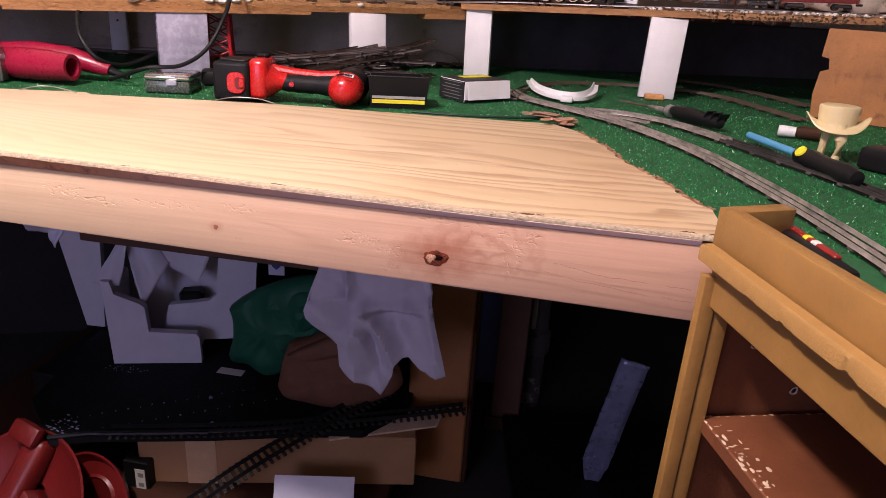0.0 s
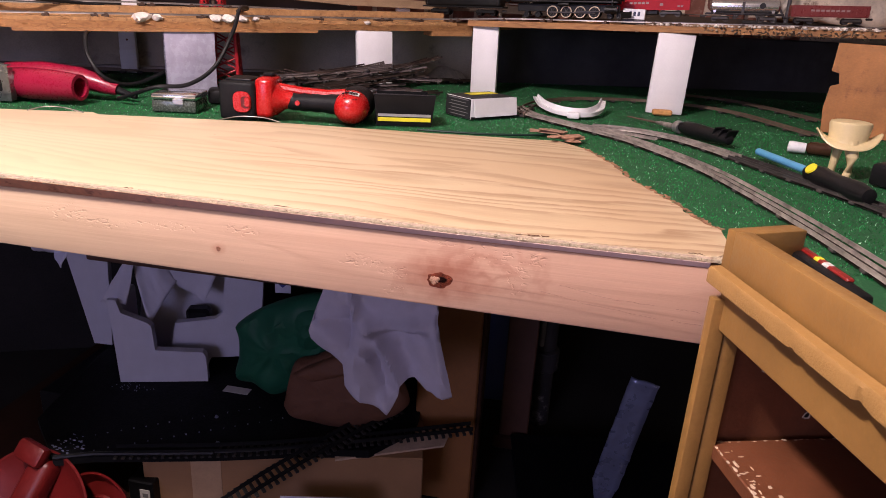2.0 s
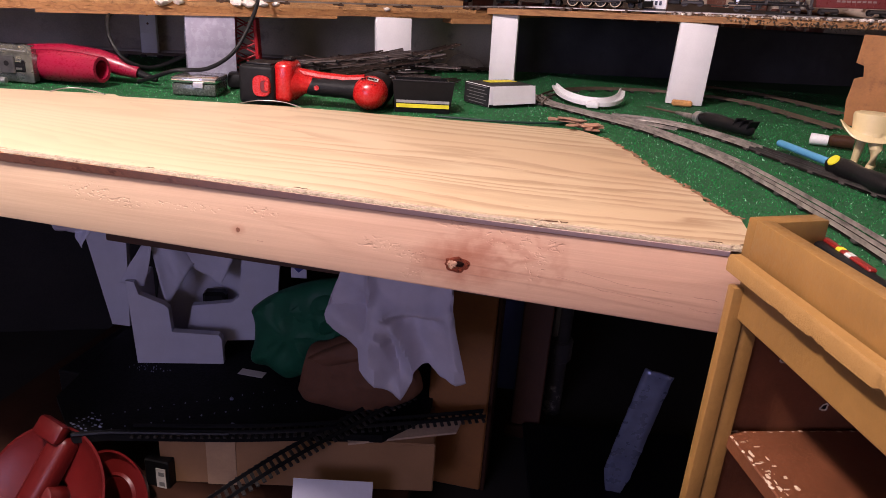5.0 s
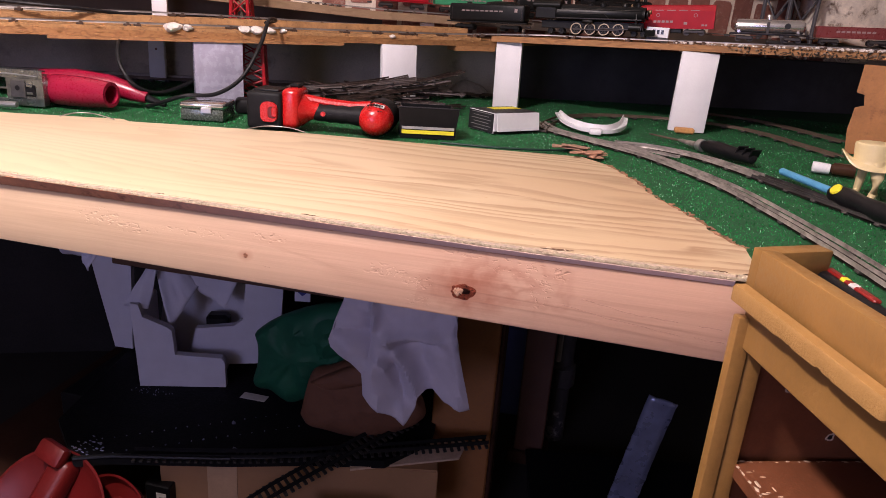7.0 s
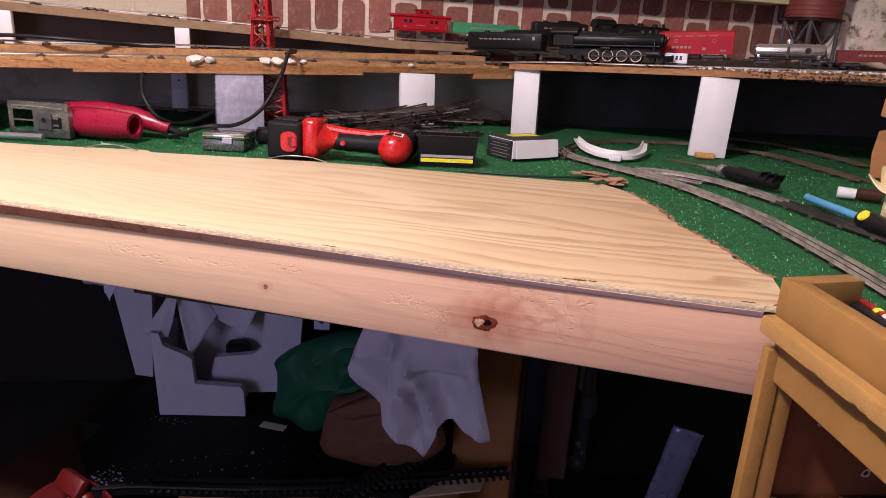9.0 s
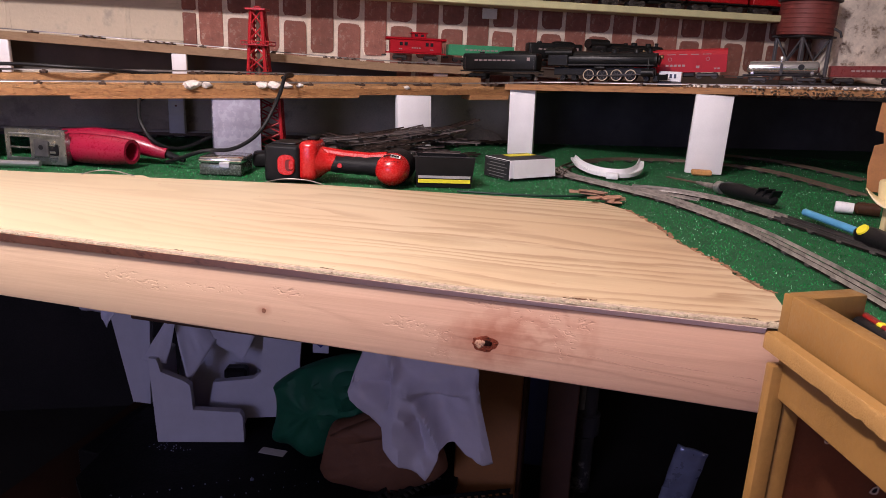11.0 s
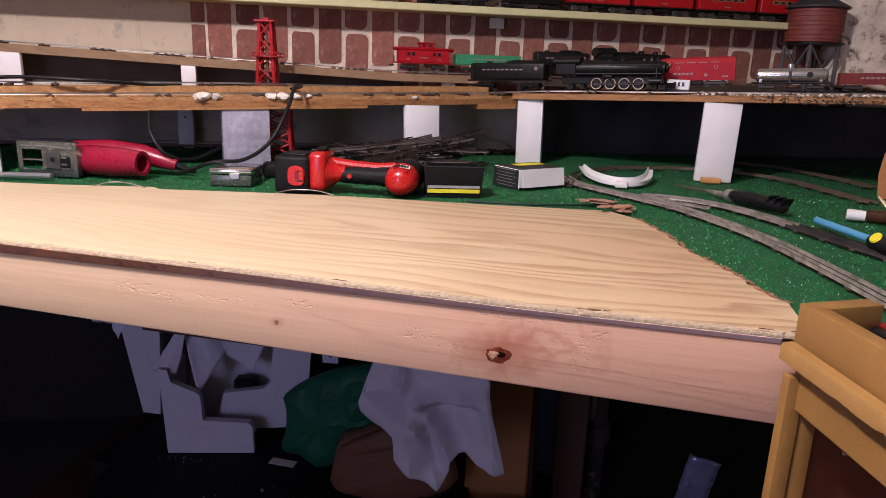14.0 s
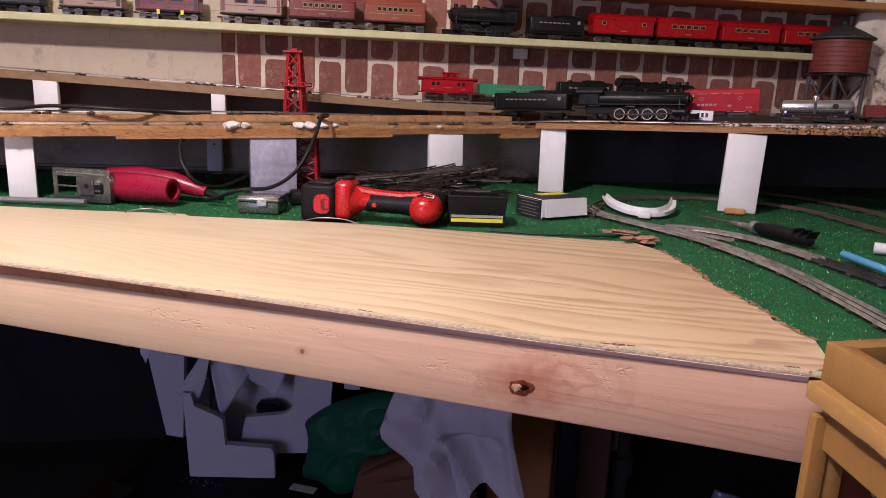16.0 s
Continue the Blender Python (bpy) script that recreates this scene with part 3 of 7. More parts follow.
# ---------- upper deck ----------
DL, DJ, DR = Vector((-1.18, 0.42)), Vector((-0.236, 1.163)), Vector((0.27, 1.05))
ul, ur = (DJ - DL).normalized(), (DR - DJ).normalized()


def ztop_l(x, y):
    return 0.990 + 0.0205 * (Vector((x, y)) - DL).dot(ul)


def ztop_r(x, y):
    return 1.028 + 0.035 * (Vector((x, y)) - DJ).dot(ur)


deck = thing("upper_deck", (0, 0, 0), "raised train deck of worn brown boards", "train deck")
lp = [tuple((DL - 0.6 * ul)[:]), tuple((DJ + 0.01 * ul)[:]), tuple((W0 + 0.62 * WU + 0.055 * WN)[:]), tuple((W0 - 1.5 * WU + 0.055 * WN)[:])]
part("wall_panel", xf(prism([(-1.6, 0.99), (0.10, 1.03), (0.10, 1.044), (-1.5, 1.108)], 0, 0.028), WALL @ Matrix.Rotation(radians(90), 4, "X")), plain("dark_ramp_panel", (0.06, 0.054, 0.05), 0.85, vary=0.35, scale=9, bumpy=0.4), deck, "dark panel behind the ramp")
part("left_board", prism(lp, lambda x, y: ztop_l(x, y) - 0.014, ztop_l), M_OLDWOOD, deck)
rp = [tuple(DJ[:]), tuple((DJ + 1.15 * ur)[:]), tuple((W0 + 2.0 * WU + 0.055 * WN)[:]), tuple((W0 + 0.62 * WU + 0.055 * WN)[:])]
part("right_board", prism(rp, lambda x, y: ztop_r(x, y) - 0.014, ztop_r), M_OLDWOOD, deck)

# wall shelf
shelf = thing("wall_shelf", WALL, "long narrow pale green wooden wall shelf", "shelf", kind="")
part("board", bx(2.55, 0.10, 0.020, (0.0, -0.055, 1.2500), 0.002), M_PALEGREEN, shelf)
shelf2 = thing("top_shelf", WALL, "orange pine wall shelf above the green shelf", "shelf")
part("board", bx(2.0, 0.16, 0.02, (1.25, -0.085, 1.399), 0.002), M_SHELFWOOD, shelf2)

# knots, dents and cracks of the beam
M_KNOT = plain("dark_knot", (0.15, 0.034, 0.018), 0.8, vary=0.6, scale=130, fine=700, bumpy=0.9, stain=(0.018, 0.005, 0.003))
dull(M_KNOT, 0.1)
M_PIT = dull(plain("black_pit", (0.012, 0.004, 0.003), 0.9, vary=0.4, scale=300, bumpy=0.6), 0.05)
M_SMALLKNOT = plain("brown_pin_knot", (0.24, 0.095, 0.05), 0.7, vary=0.4, scale=300, bumpy=0.5)
M_KNOTCORE = plain("pale_knot_core", (0.52, 0.30, 0.19), 0.7, vary=0.4, scale=300, bumpy=0.8, stain=(0.19, 0.06, 0.03))


def knot(x, z, w, h, heart=True):
    """A loose knot: a cracked dark ring round a pale heart, with a drawn-out tail."""
    rk = random.Random(int(w * 1e5))
    y = 0.0020 + 0.0078 * (0.2 - x)
    at = Matrix.Translation((x, y, z)) @ Matrix.Diagonal((w, 1, h, 1)) @ Matrix.Rotation(radians(90), 4, "X")
    disc = lathe([(0, 0.0003), (0.45, 0.0004), (0.8, 0.0006), (1.0, 0.0001), (1.0, -0.002)], 56)
    for v in disc.verts:
        a = math.atan2(v.co.y, v.co.x)
        v.co.xy *= 0.86 + 0.26 * noise.noise((1.9 * math.cos(a), 1.9 * math.sin(a), 3.0)) + 0.34 * max(0, math.cos(a - 0.30)) ** 2 + rk.uniform(-0.012, 0.012)
    part("knot", xf(disc, at), M_KNOT if heart else M_SMALLKNOT, beam, "dark cracked knot")
    if not heart:
        return
    core = lathe([(0, 0.0009), (0.5, 0.0008), (0.85, 0.0006), (1.0, 0)], 30)
    for v in core.verts:
        a = math.atan2(v.co.y, v.co.x)
        v.co.xy *= 0.95 + 0.55 * noise.noise((2.6 * math.cos(a), 2.6 * math.sin(a), 8.0)) - 0.3 * max(0, math.cos(a + 0.6)) ** 6
        v.co.z += 0.0005 * noise.noise((v.co.x * 4, v.co.y * 4, 2))
    part("knot_core", xf(core, Matrix.Translation((-0.24 * w, -0.0004, 0.0)) @ at @ Matrix.Diagonal((0.42, 0.60, 1, 1))), M_KNOTCORE, beam, "pale splintered knot heart")
    slits = bmesh.new()
    for k in range(4):
        a = 0.4 + 1.7 * k
        p = [(math.cos(a) * r * 0.42 - 0.24, math.sin(a) * r * 0.55, 0.0010) for r in (0.25, 0.6, 1.0)]
        add(slits, xf(tube([Vector((q[0] * w, q[1] * h, q[2])) for q in p], 0.00028, 4), Matrix.Translation((x, y, z)) @ Matrix.Rotation(radians(90), 4, "X")))
    pit = lathe([(0, 0.0010), (0.7, 0.0009), (1.0, 0.0)], 20)
    for v in pit.verts:
        a = math.atan2(v.co.y, v.co.x)
        v.co.xy *= 0.9 + 0.6 * noise.noise((2.0 * math.cos(a), 2.0 * math.sin(a), 5.0))
    part("knot_pit", xf(pit, Matrix.Translation((0.42 * w, -0.0002, 0.12 * h)) @ at @ Matrix.Diagonal((0.40, 0.42, 1, 1))), M_PIT, beam, "black pit beside the knot heart")
    part("knot_cracks", slits, M_PIT, beam, "dark cracks across the knot heart")["kind"] = "stuff"


knot(-0.0735, 0.7875, 0.0135, 0.0098)
knot(-0.331, 0.792, 0.0027, 0.0034, False)
rnd = random.Random(5)
bm = bmesh.new()
for x0, x1, z0, z1 in ((0.036, 0.085, 0.790, 0.782), (0.085, 0.159, 0.782, 0.7755), (0.173, 0.203, 0.776, 0.774), (0.055, 0.112, 0.800, 0.791), (0.112, 0.155, 0.791, 0.7895), (0.176, 0.2, 0.789, 0.788), (-0.308, -0.299, 0.783, 0.7815)):
    add(bm, tube([(x0 + (x1 - x0) * k / 6, 0.0021 + 0.0078 * (0.2 - x0 - (x1 - x0) * k / 6), z0 + (z1 - z0) * k / 6 + rnd.uniform(-0.0007, 0.0007)) for k in range(7)], 0.00025, 5))
part("cracks", bm, plain("crack_shade", (0.30, 0.14, 0.10), 0.8), beam, "thin drying cracks")["kind"] = "stuff"

def lumpy2(r, seed):
    bm = bmesh.new()
    bmesh.ops.create_icosphere(bm, subdivisions=1, radius=r)
    for v in bm.verts:
        v.co *= 1 + 0.5 * noise.noise(v.co / r + Vector((seed, 0, 0)))
    return bm


# ---------- bookcase ----------
F0, FD = Vector((0.197, -0.012)), Vector((0.30, -0.954)).normalized()
BC = along(F0, F0 + FD)
case = thing("bookcase", BC, "mustard painted bookcase with brown inside and a raised top rim", "bookcase")
part("stile", bx(0.012, 0.0165, 0.816, (0.011, 0.0108, 0.408), 0.0012, 2), M_MUSTARD, case)
part("stile", bx(0.010, 0.017, 0.80, (0.0105, 0.0296, 0.40), 0.0012, 2), M_MUSTARD, case)
part("side_panel", bx(0.016, 0.25, 0.80, (-0.008, 0.148, 0.40), 0.001), M_BROWN, case, "brown stained inner side panel")
part("side_panel", bx(0.016, 0.24, 0.80, (0.95, 0.14, 0.40), 0.001), M_BROWN, case)
part("back_panel", bx(0.94, 0.008, 0.79, (0.47, 0.272, 0.40)), M_BROWN, case, "dark brown back panel")
part("top_board", bx(0.97, 0.246, 0.022, (0.475, 0.152, 0.8165), 0.001), M_MUSTARD, case)
# worn rounded nosing
nose = bmesh.new()
prof = [(-0.0005, 0.0005), (-0.003, 0.0020), (-0.003, 0.0150), (-0.0015, 0.0178), (0.0092, 0.0185), (0.0092, 0.0)]
rnd = random.Random(11)
rings = []
for k in range(301):
    x = 0.004 + 0.96 * k / 300
    n1 = max(0.0, noise.noise((x * 38, 0, 2.0)) + 0.5 * noise.noise((x * 130, 0, 5.0)) - 0.08)
    c = 0.0055 * n1 * min(1, max(0.15, (x - 0.05) / 0.08))
    rings.append([nose.verts.new((x, y + (0.4 * c if z < 0.003 and y < 0.003 else 0) + 0.0003 * noise.noise((x * 60, z * 300, 1)), z + 0.8285 + (c if z < 0.003 and y < 0.003 else 0))) for y, z in prof])
for a, b in zip(rings, rings[1:]):
    for k in range(len(prof)):
        nose.faces.new((a[k], a[(k + 1) % len(prof)], b[(k + 1) % len(prof)], b[k]))
nose.faces.new(rings[0]), nose.faces.new(rings[-1][::-1])
bmesh.ops.recalc_face_normals(nose, faces=nose.faces)
part("nosing", nose, M_MUSTARD_WORN, case, "chipped flat front edge")
part("top_rail", bx(0.955, 0.016, 0.046, (0.484, 0.0205, 0.8055), 0.002), M_MUSTARD, case)
part("rim_board", bx(0.95, 0.017, 0.056, (0.487, 0.0205, 0.856), 0.0012, 2), M_MUSTARD, case)
part("rim_end", xf(bx(0.020, 0.078, 0.050, (0.010, 0.043, 0.857), 0.0012, 2), Matrix.Translation((-0.004, 0.010, 0)) @ Matrix.Rotation(radians(11.6), 4, "Z")), M_MUSTARD, case)
for z in (0.6385, 0.42, 0.2):
    sh = part("shelf_board", bx(0.93, 0.233, 0.017, (0.473, 0.1525, z), 0.0015), M_BROWN, case, "brown shelf board with chipped edges")
    bm = bmesh.new()
    for k in range(260):
        x, y, s = rnd.uniform(0.010, 0.9), 0.0372 + abs(rnd.gauss(0, 0.0012)), 1.0
        if k % 3 == 0:
            x, y, s = 0.0095 + rnd.uniform(-0.0006, 0.0016), rnd.uniform(0.040, 0.26), 0.7
        if k % 7 == 0:
            x, y, s = rnd.gauss(0.085, 0.03), 0.042 + abs(rnd.gauss(0, 0.010)), 0.95
        if x < 0.009:
            continue
        q = lumpy2(0.0018 * s * rnd.uniform(0.5, 1.5), k)
        add(bm, q, Matrix.Translation((x, y, z + 0.0083)) @ Matrix.Diagonal((rnd.uniform(0.7, 2.4) if k % 3 else 0.6, rnd.uniform(0.6, 1.2) if k % 3 else 1.8, 0.28, 1)))
    part("chips", bm, M_CHIP, sh, "pale chipped wood")["kind"] = "stuff"
M_HOLE = plain("dark_bore", (0.012, 0.006, 0.004), 0.9)
for y, z, r in ((0.085, 0.730, 0.0062), (0.146, 0.672, 0.0064), (0.1795, 0.686, 0.0070)):
    ring = lathe([(r, 0), (r, 0.0007), (r * 0.68, 0.0009), (r * 0.62, 0.0001)], 22, "x", (0, 0, 0), ring=True)
    for v in ring.verts:
        a = math.atan2(v.co.z, v.co.y)
        k = 0.80 + 0.26 * noise.noise((math.cos(a) * 1.7, math.sin(a) * 1.7, y * 90)) - 0.24 * max(0, math.sin(a - 0.5))
        v.co.y, v.co.z = v.co.y * k, v.co.z * k
    hole = part("screw_hole", xf(ring, Matrix.Translation((0.0002, y, z))), M_CHIP, case, "pale chipped screw hole")
    part("bore", lathe([(r * 0.62, 0.0002), (0, 0.0003)], 16, "x", (0.0002, y, z)), M_HOLE, hole, "dark bore")

# ---------- white posts under the deck ----------
def post(p, q, z0, z1, thick, material, label, name="support_post", lean=0.0, notch=False):
    """An upright board whose foot runs from p to q."""
    m = along(p, q, z0)
    w, h = (Vector(q) - Vector(p)).length, z1 - z0
    ob = thing(name, m, label, "post", "posts under the train deck")
    bm = bx(w, thick, h, (w / 2, thick / 2, h / 2), 0.0025, 2)
    for v in bm.verts:
        v.co.x += lean * v.co.z
    part("board", bm, material, ob)
    if notch:
        part("block", bx(w * 1.06, thick * 1.08, h * 0.46, (w / 2, thick / 2, h * 0.23), 0.006, 2), material, ob)
        for z in (0.62, 0.78):
            part("nail_hole", lathe([(0.003, 0), (0, 0.0006)], 8, "y", (w * 0.5, -0.0004, h * z)), M_BROWN, ob)
    return ob


post((0.227, 1.052), (0.311, 1.052), G, 1.030, 0.018, M_WHITE, "white painted board standing upright under the deck edge", lean=0.02)
post((-0.219, 1.168), (-0.151, 1.162), G, 1.0165, 0.018, M_WHITE, "narrow white painted board under the deck joint", lean=-0.02)
post((-0.468, 0.976), (-0.396, 1.032), G, 0.994, 0.018, M_WHITE, "white painted board behind the pile of track", lean=-0.03)
post((-1.212, 0.432), (-1.172, 0.464), G, 0.975, 0.018, M_WHITE, "white painted board under the deck beside the saw")
post((-1.137, 1.012), (-1.101, 1.030), G, 0.983, 0.035, M_WHITE, "stack of two small white blocks with nail holes", notch=True)
post((-0.814, 0.706), (-0.732, 0.770), G, 0.9855, 0.03, M_LILAC, "board wrapped in crinkled lilac plastic under the deck")
solid("wood_wedge", bx(0.045, 0.02, 0.013, (0, 0, 0.0065), 0.003, 1), plain("orange_offcut", (0.55, 0.27, 0.09), 0.6, vary=0.25, scale=60), "small orange wood offcut against a white post", "wood offcut", m=pose(0.262, 1.026, G, 0, 0, 4))

# ---------- below the table ----------
# all of this stands on a scale 1.18 times that of the plan it was drawn to
PLACE = Matrix.Translation((0.043, -0.675, 1.069)) @ Matrix.Scale(1.18, 4) @ Matrix.Translation((-0.043, 0.675, -1.069))
Z0 = 0.1631
M_LEG = plain("dull_mustard_leg", (0.27, 0.110, 0.033), 0.6, vary=0.2, scale=12)
M_LEG2 = dull(plain("dark_brown_leg", (0.042, 0.018, 0.011), 0.7, vary=0.3, scale=12), 0.1)
M_BLUE = plain("navy_board", (0.07, 0.10, 0.30), 0.6, vary=0.2, scale=8)
M_FOAM = plain("white_foam", (0.53, 0.53, 0.62), 0.75, vary=0.05, scale=30, fine=500, bumpy=0.3)
M_PAPER = plain("white_tissue", (0.54, 0.54, 0.64), 0.8, vary=0.06, scale=20)
M_CLOTH = plain("white_cotton", (0.52, 0.49, 0.56), 0.9, vary=0.08, scale=25, fine=700, bumpy=0.4)
M_BAG = dull(plain("green_bag_plastic", (0.010, 0.092, 0.050), 0.55, vary=0.2, scale=25, fine=90, bumpy=0.3), 0.25)
M_KRAFT = plain("brown_kraft_paper", (0.135, 0.054, 0.028), 0.75, vary=0.2, scale=30, bumpy=0.4)
M_CARD = plain("tan_cardboard", (0.31, 0.165, 0.078), 0.75, vary=0.12, scale=14, fine=300, bumpy=0.2)
M_TAPE = plain("pale_parcel_tape", (0.46, 0.30, 0.18), 0.4, vary=0.1, scale=30)
M_BLACKPL = dull(plain("black_plastic", (0.008, 0.008, 0.009), 0.38, vary=0.3, scale=40, bumpy=0.15), 0.22)
M_REDPL = plain("red_plastic", (0.20, 0.010, 0.008), 0.4, vary=0.15, scale=20, bumpy=0.1)
M_FOIL = plain("crinkled_foil", (0.27, 0.30, 0.46), 0.30, 0.5, vary=0.45, scale=14, fine=40, bumpy=0.4)
M_PIPE = plain("stained_black_pipe", (0.035, 0.032, 0.035), 0.55, vary=0.4, scale=16, bumpy=0.6, stain=(0.30, 0.28, 0.28))


M_GREYBAR = plain("grey_printed_bars", (0.16, 0.16, 0.16), 0.6, vary=0.2)
M_SPECK = dull(plain("black_rubbery_film", (0.006, 0.006, 0.007), 0.6, vary=0.4, scale=20, bumpy=0.4), 0.12)
leg = thing("table_leg", (-0.102, 0.42, 0), "dull mustard square table leg", "table leg", "legs of the layout table")
part("post", bx(0.112, 0.045, 0.698, (-0.013, 0, Z0 + 0.349), 0.003), M_LEG, leg)
part("side_batten", bx(0.008, 0.05, 0.66, (0.0475, 0.004, Z0 + 0.33), 0.002), M_LEG2, leg, "dark side batten")
leg2 = thing("table_leg", (0.006, 0.62, 0), "dark brown square table leg", "table leg", "legs of the layout table")
part("post", bx(0.062, 0.045, 0.698, (0, 0, Z0 + 0.349), 0.003), plain("brown_stained_leg", (0.075, 0.030, 0.018), 0.6, vary=0.3, scale=12), leg2)
part("foot_block", bx(0.085, 0.065, 0.03, (0, 0, Z0 + 0.015), 0.003), M_LEG2, leg2)
solid("navy_panel", bx(0.13, 0.012, 0.6, (0, 0, Z0 + 0.30), 0.002), M_BLUE, "navy blue board standing behind the table leg", "board", m=pose(-0.075, 0.78, 0, 0, 0, 6))
pipe = thing("drain_pipe", (0.055, 0.72, 0), "black stained upright drain pipe", "pipe")
part("tube", cyl(0.024, 0.69, "z", (0, 0, Z0 + 0.345), 20), M_PIPE, pipe)
part("collar", lathe([(0.026, 0.30), (0.032, 0.305), (0.032, 0.35), (0.026, 0.355)], 20), M_PIPE, pipe)
part("bracket", bx(0.012, 0.02, 0.10, (-0.01, -0.024, 0.42), 0.003), plain("grey_bracket", (0.2, 0.2, 0.2), 0.6), pipe, "pale grey bracket")

# leaning foil strip
bm = bmesh.new()
n = 26
for k in range(n + 1):
    for j in range(5):
        bm.verts.new(((j / 4 - 0.5) * 0.049 * min(1.0, 0.45 + k / 9) + 0.006 * max(0, 1 - k / 5) + 0.0005 * noise.noise((k * 0.9, j * 0.4, 1)), 0.0045 * (1 - 2 * abs(noise.noise((k * 0.33 + j * 0.22, j * 0.5, 5)))) + 0.002 * noise.noise((k * 0.9, j * 1.3, 2)), k / n * 0.29))
bm.verts.ensure_lookup_table()
for k in range(n):
    for j in range(4):
        bm.faces.new([bm.verts[i] for i in (k * 5 + j, k * 5 + j + 1, (k + 1) * 5 + j + 1, (k + 1) * 5 + j)])
strip = solid("metal_strip", bm, M_FOIL, "crinkled foil-wrapped metal strip leaning in the dark", "metal strip", m=Matrix.Translation((0.181, 0.41, 0.200)) @ Matrix.Rotation(radians(8.6), 4, "Y") @ Matrix.Rotation(radians(5), 4, "X"))
strip.modifiers.new("thick", "SOLIDIFY").thickness = 0.003
fc = thing("floor_crate", pose(0.2, 0.46, Z0, 0, 0, 10), "low black plastic crate on the floor", "crate")
part("tray", bx(0.34, 0.3, 0.040, (0, 0, 0.020), 0.003), M_SPECK, fc)
part("rim", bx(0.35, 0.31, 0.006, (0, 0, 0.043), 0.002), M_SPECK, fc)

# stand under the boxes, lost in the dark
low = thing("storage_bench", (-0.60, 0.42, 0), "dark low bench holding boxes below the table", "bench")
part("bench_top", bx(0.86, 0.58, 0.02, (0, 0, 0.225), 0.002), M_LEG2, low)
for x in (-0.4, 0.4):
    for y in (-0.25, 0.25):
        part("leg", bx(0.04, 0.04, 0.0515, (x, y, Z0 + 0.0258), 0.002), M_LEG2, low)

# long cardboard box with tape
BX = along((-0.59, 0.178), (-0.13, 0.286), 0.2352)
cb = thing("cardboard_box", BX, "long closed cardboard box with a strip of pale tape", "cardboard box")
part("carton", bx(0.472, 0.14, 0.098, (0.236, 0.07, 0.049), 0.002), M_CARD, cb)
part("flap", bx(0.466, 0.066, 0.002, (0.236, 0.035, 0.0992)), M_CARD, cb)
part("flap", bx(0.466, 0.066, 0.002, (0.236, 0.105, 0.0992)), M_CARD, cb)
part("tape", bx(0.05, 0.001, 0.099, (0.105, -0.0006, 0.0495)), M_TAPE, cb, "strip of pale parcel tape")
# wide black specked board lying on the boxes
sc = thing("black_board", (0, 0, 0), "wide black board dotted with white specks", "board")
part("sheet", prism([(-0.700, 0.112), (-0.649, 0.136), (-0.464, 0.188), (-0.333, 0.233), (-0.22, 0.262), (-0.16, 0.34), (-0.17, 0.56), (-0.86, 0.54), (-0.80, 0.2)], 0.3374, 0.3525), M_SPECK, sc)
part("turned_edge", tube([(-0.700, 0.114, 0.353), (-0.649, 0.138, 0.353), (-0.464, 0.190, 0.353)], 0.004, 8), M_BLACKPL, sc)
M_LABEL = plain("pale_label", (0.55, 0.53, 0.5), 0.6, vary=0.1)
part("label_strip", bx(0.05, 0.02, 0.001, (-0.515, 0.374, 0.3531)), M_LABEL, sc, "small blank pale label")
# bright lumps added in place of glints, loose at the left and in two rows
bm = bmesh.new()
for k in range(30):
    add(bm, lumpy2(rnd.uniform(0.0008, 0.0026), k), Matrix.Translation((rnd.gauss(-0.701, 0.016), rnd.gauss(0.147, 0.012), 0.3535)) @ Matrix.Diagonal((1.6, 0.7, 0.6, 1)))
for k in range(26):
    add(bm, lumpy2(rnd.uniform(0.0006, 0.0014), k + 90), Matrix.Translation((rnd.gauss(-0.706, 0.018), rnd.gauss(0.331, 0.006), 0.3535)))
for (x0, y0), (x1, y1), r in (((-0.708, 0.163), (-0.449, 0.332), 0.0012), ((-0.652, 0.147), (-0.379, 0.322), 0.0014)):
    for k in range(17):
        u = k / 16
        add(bm, lumpy2(r * rnd.uniform(0.6, 1.2) * (1.3 - 0.5 * u), k + 50), Matrix.Translation((x0 + (x1 - x0) * u + rnd.uniform(-0.001, 0.001), y0 + (y1 - y0) * u + rnd.uniform(-0.001, 0.001), 0.3533)))
for x, y, r in ((-0.509, 0.284, 0.0042), (-0.471, 0.216, 0.0040)):
    add(bm, lumpy2(r, 7), Matrix.Translation((x, y, 0.3535)) @ Matrix.Diagonal((1, 1, 0.5, 1)))
part("glints", bm, M_FOIL, sc, "small shiny lumps set as glints")["kind"] = "stuff"
cs = thing("prop_block", (0, 0, 0), "dark block propping up the black board", "block")
part("block", bx(0.2, 0.25, 0.1018, (-0.78, 0.42, 0.2861), 0.003), M_BLACKPL, cs)
solid("paper_slip", bx(0.13, 0.07, 0.0015, (0, 0, 0)), M_PAPER, "white sheet of paper below the cardboard box", "paper", m=pose(-0.275, 0.17, 0.275, 64, 0, 12))
solid("flat_envelope", prism([(-0.10, -0.02), (0.09, -0.012), (0.115, 0.03), (-0.03, 0.06), (-0.1, 0.04)], 0, 0.004), plain("tan_paper", (0.5, 0.36, 0.26), 0.7), "flat tan paper envelope on the cardboard box", "envelope", m=pose(-0.19, 0.30, 0.3372, 5, 0, 24))


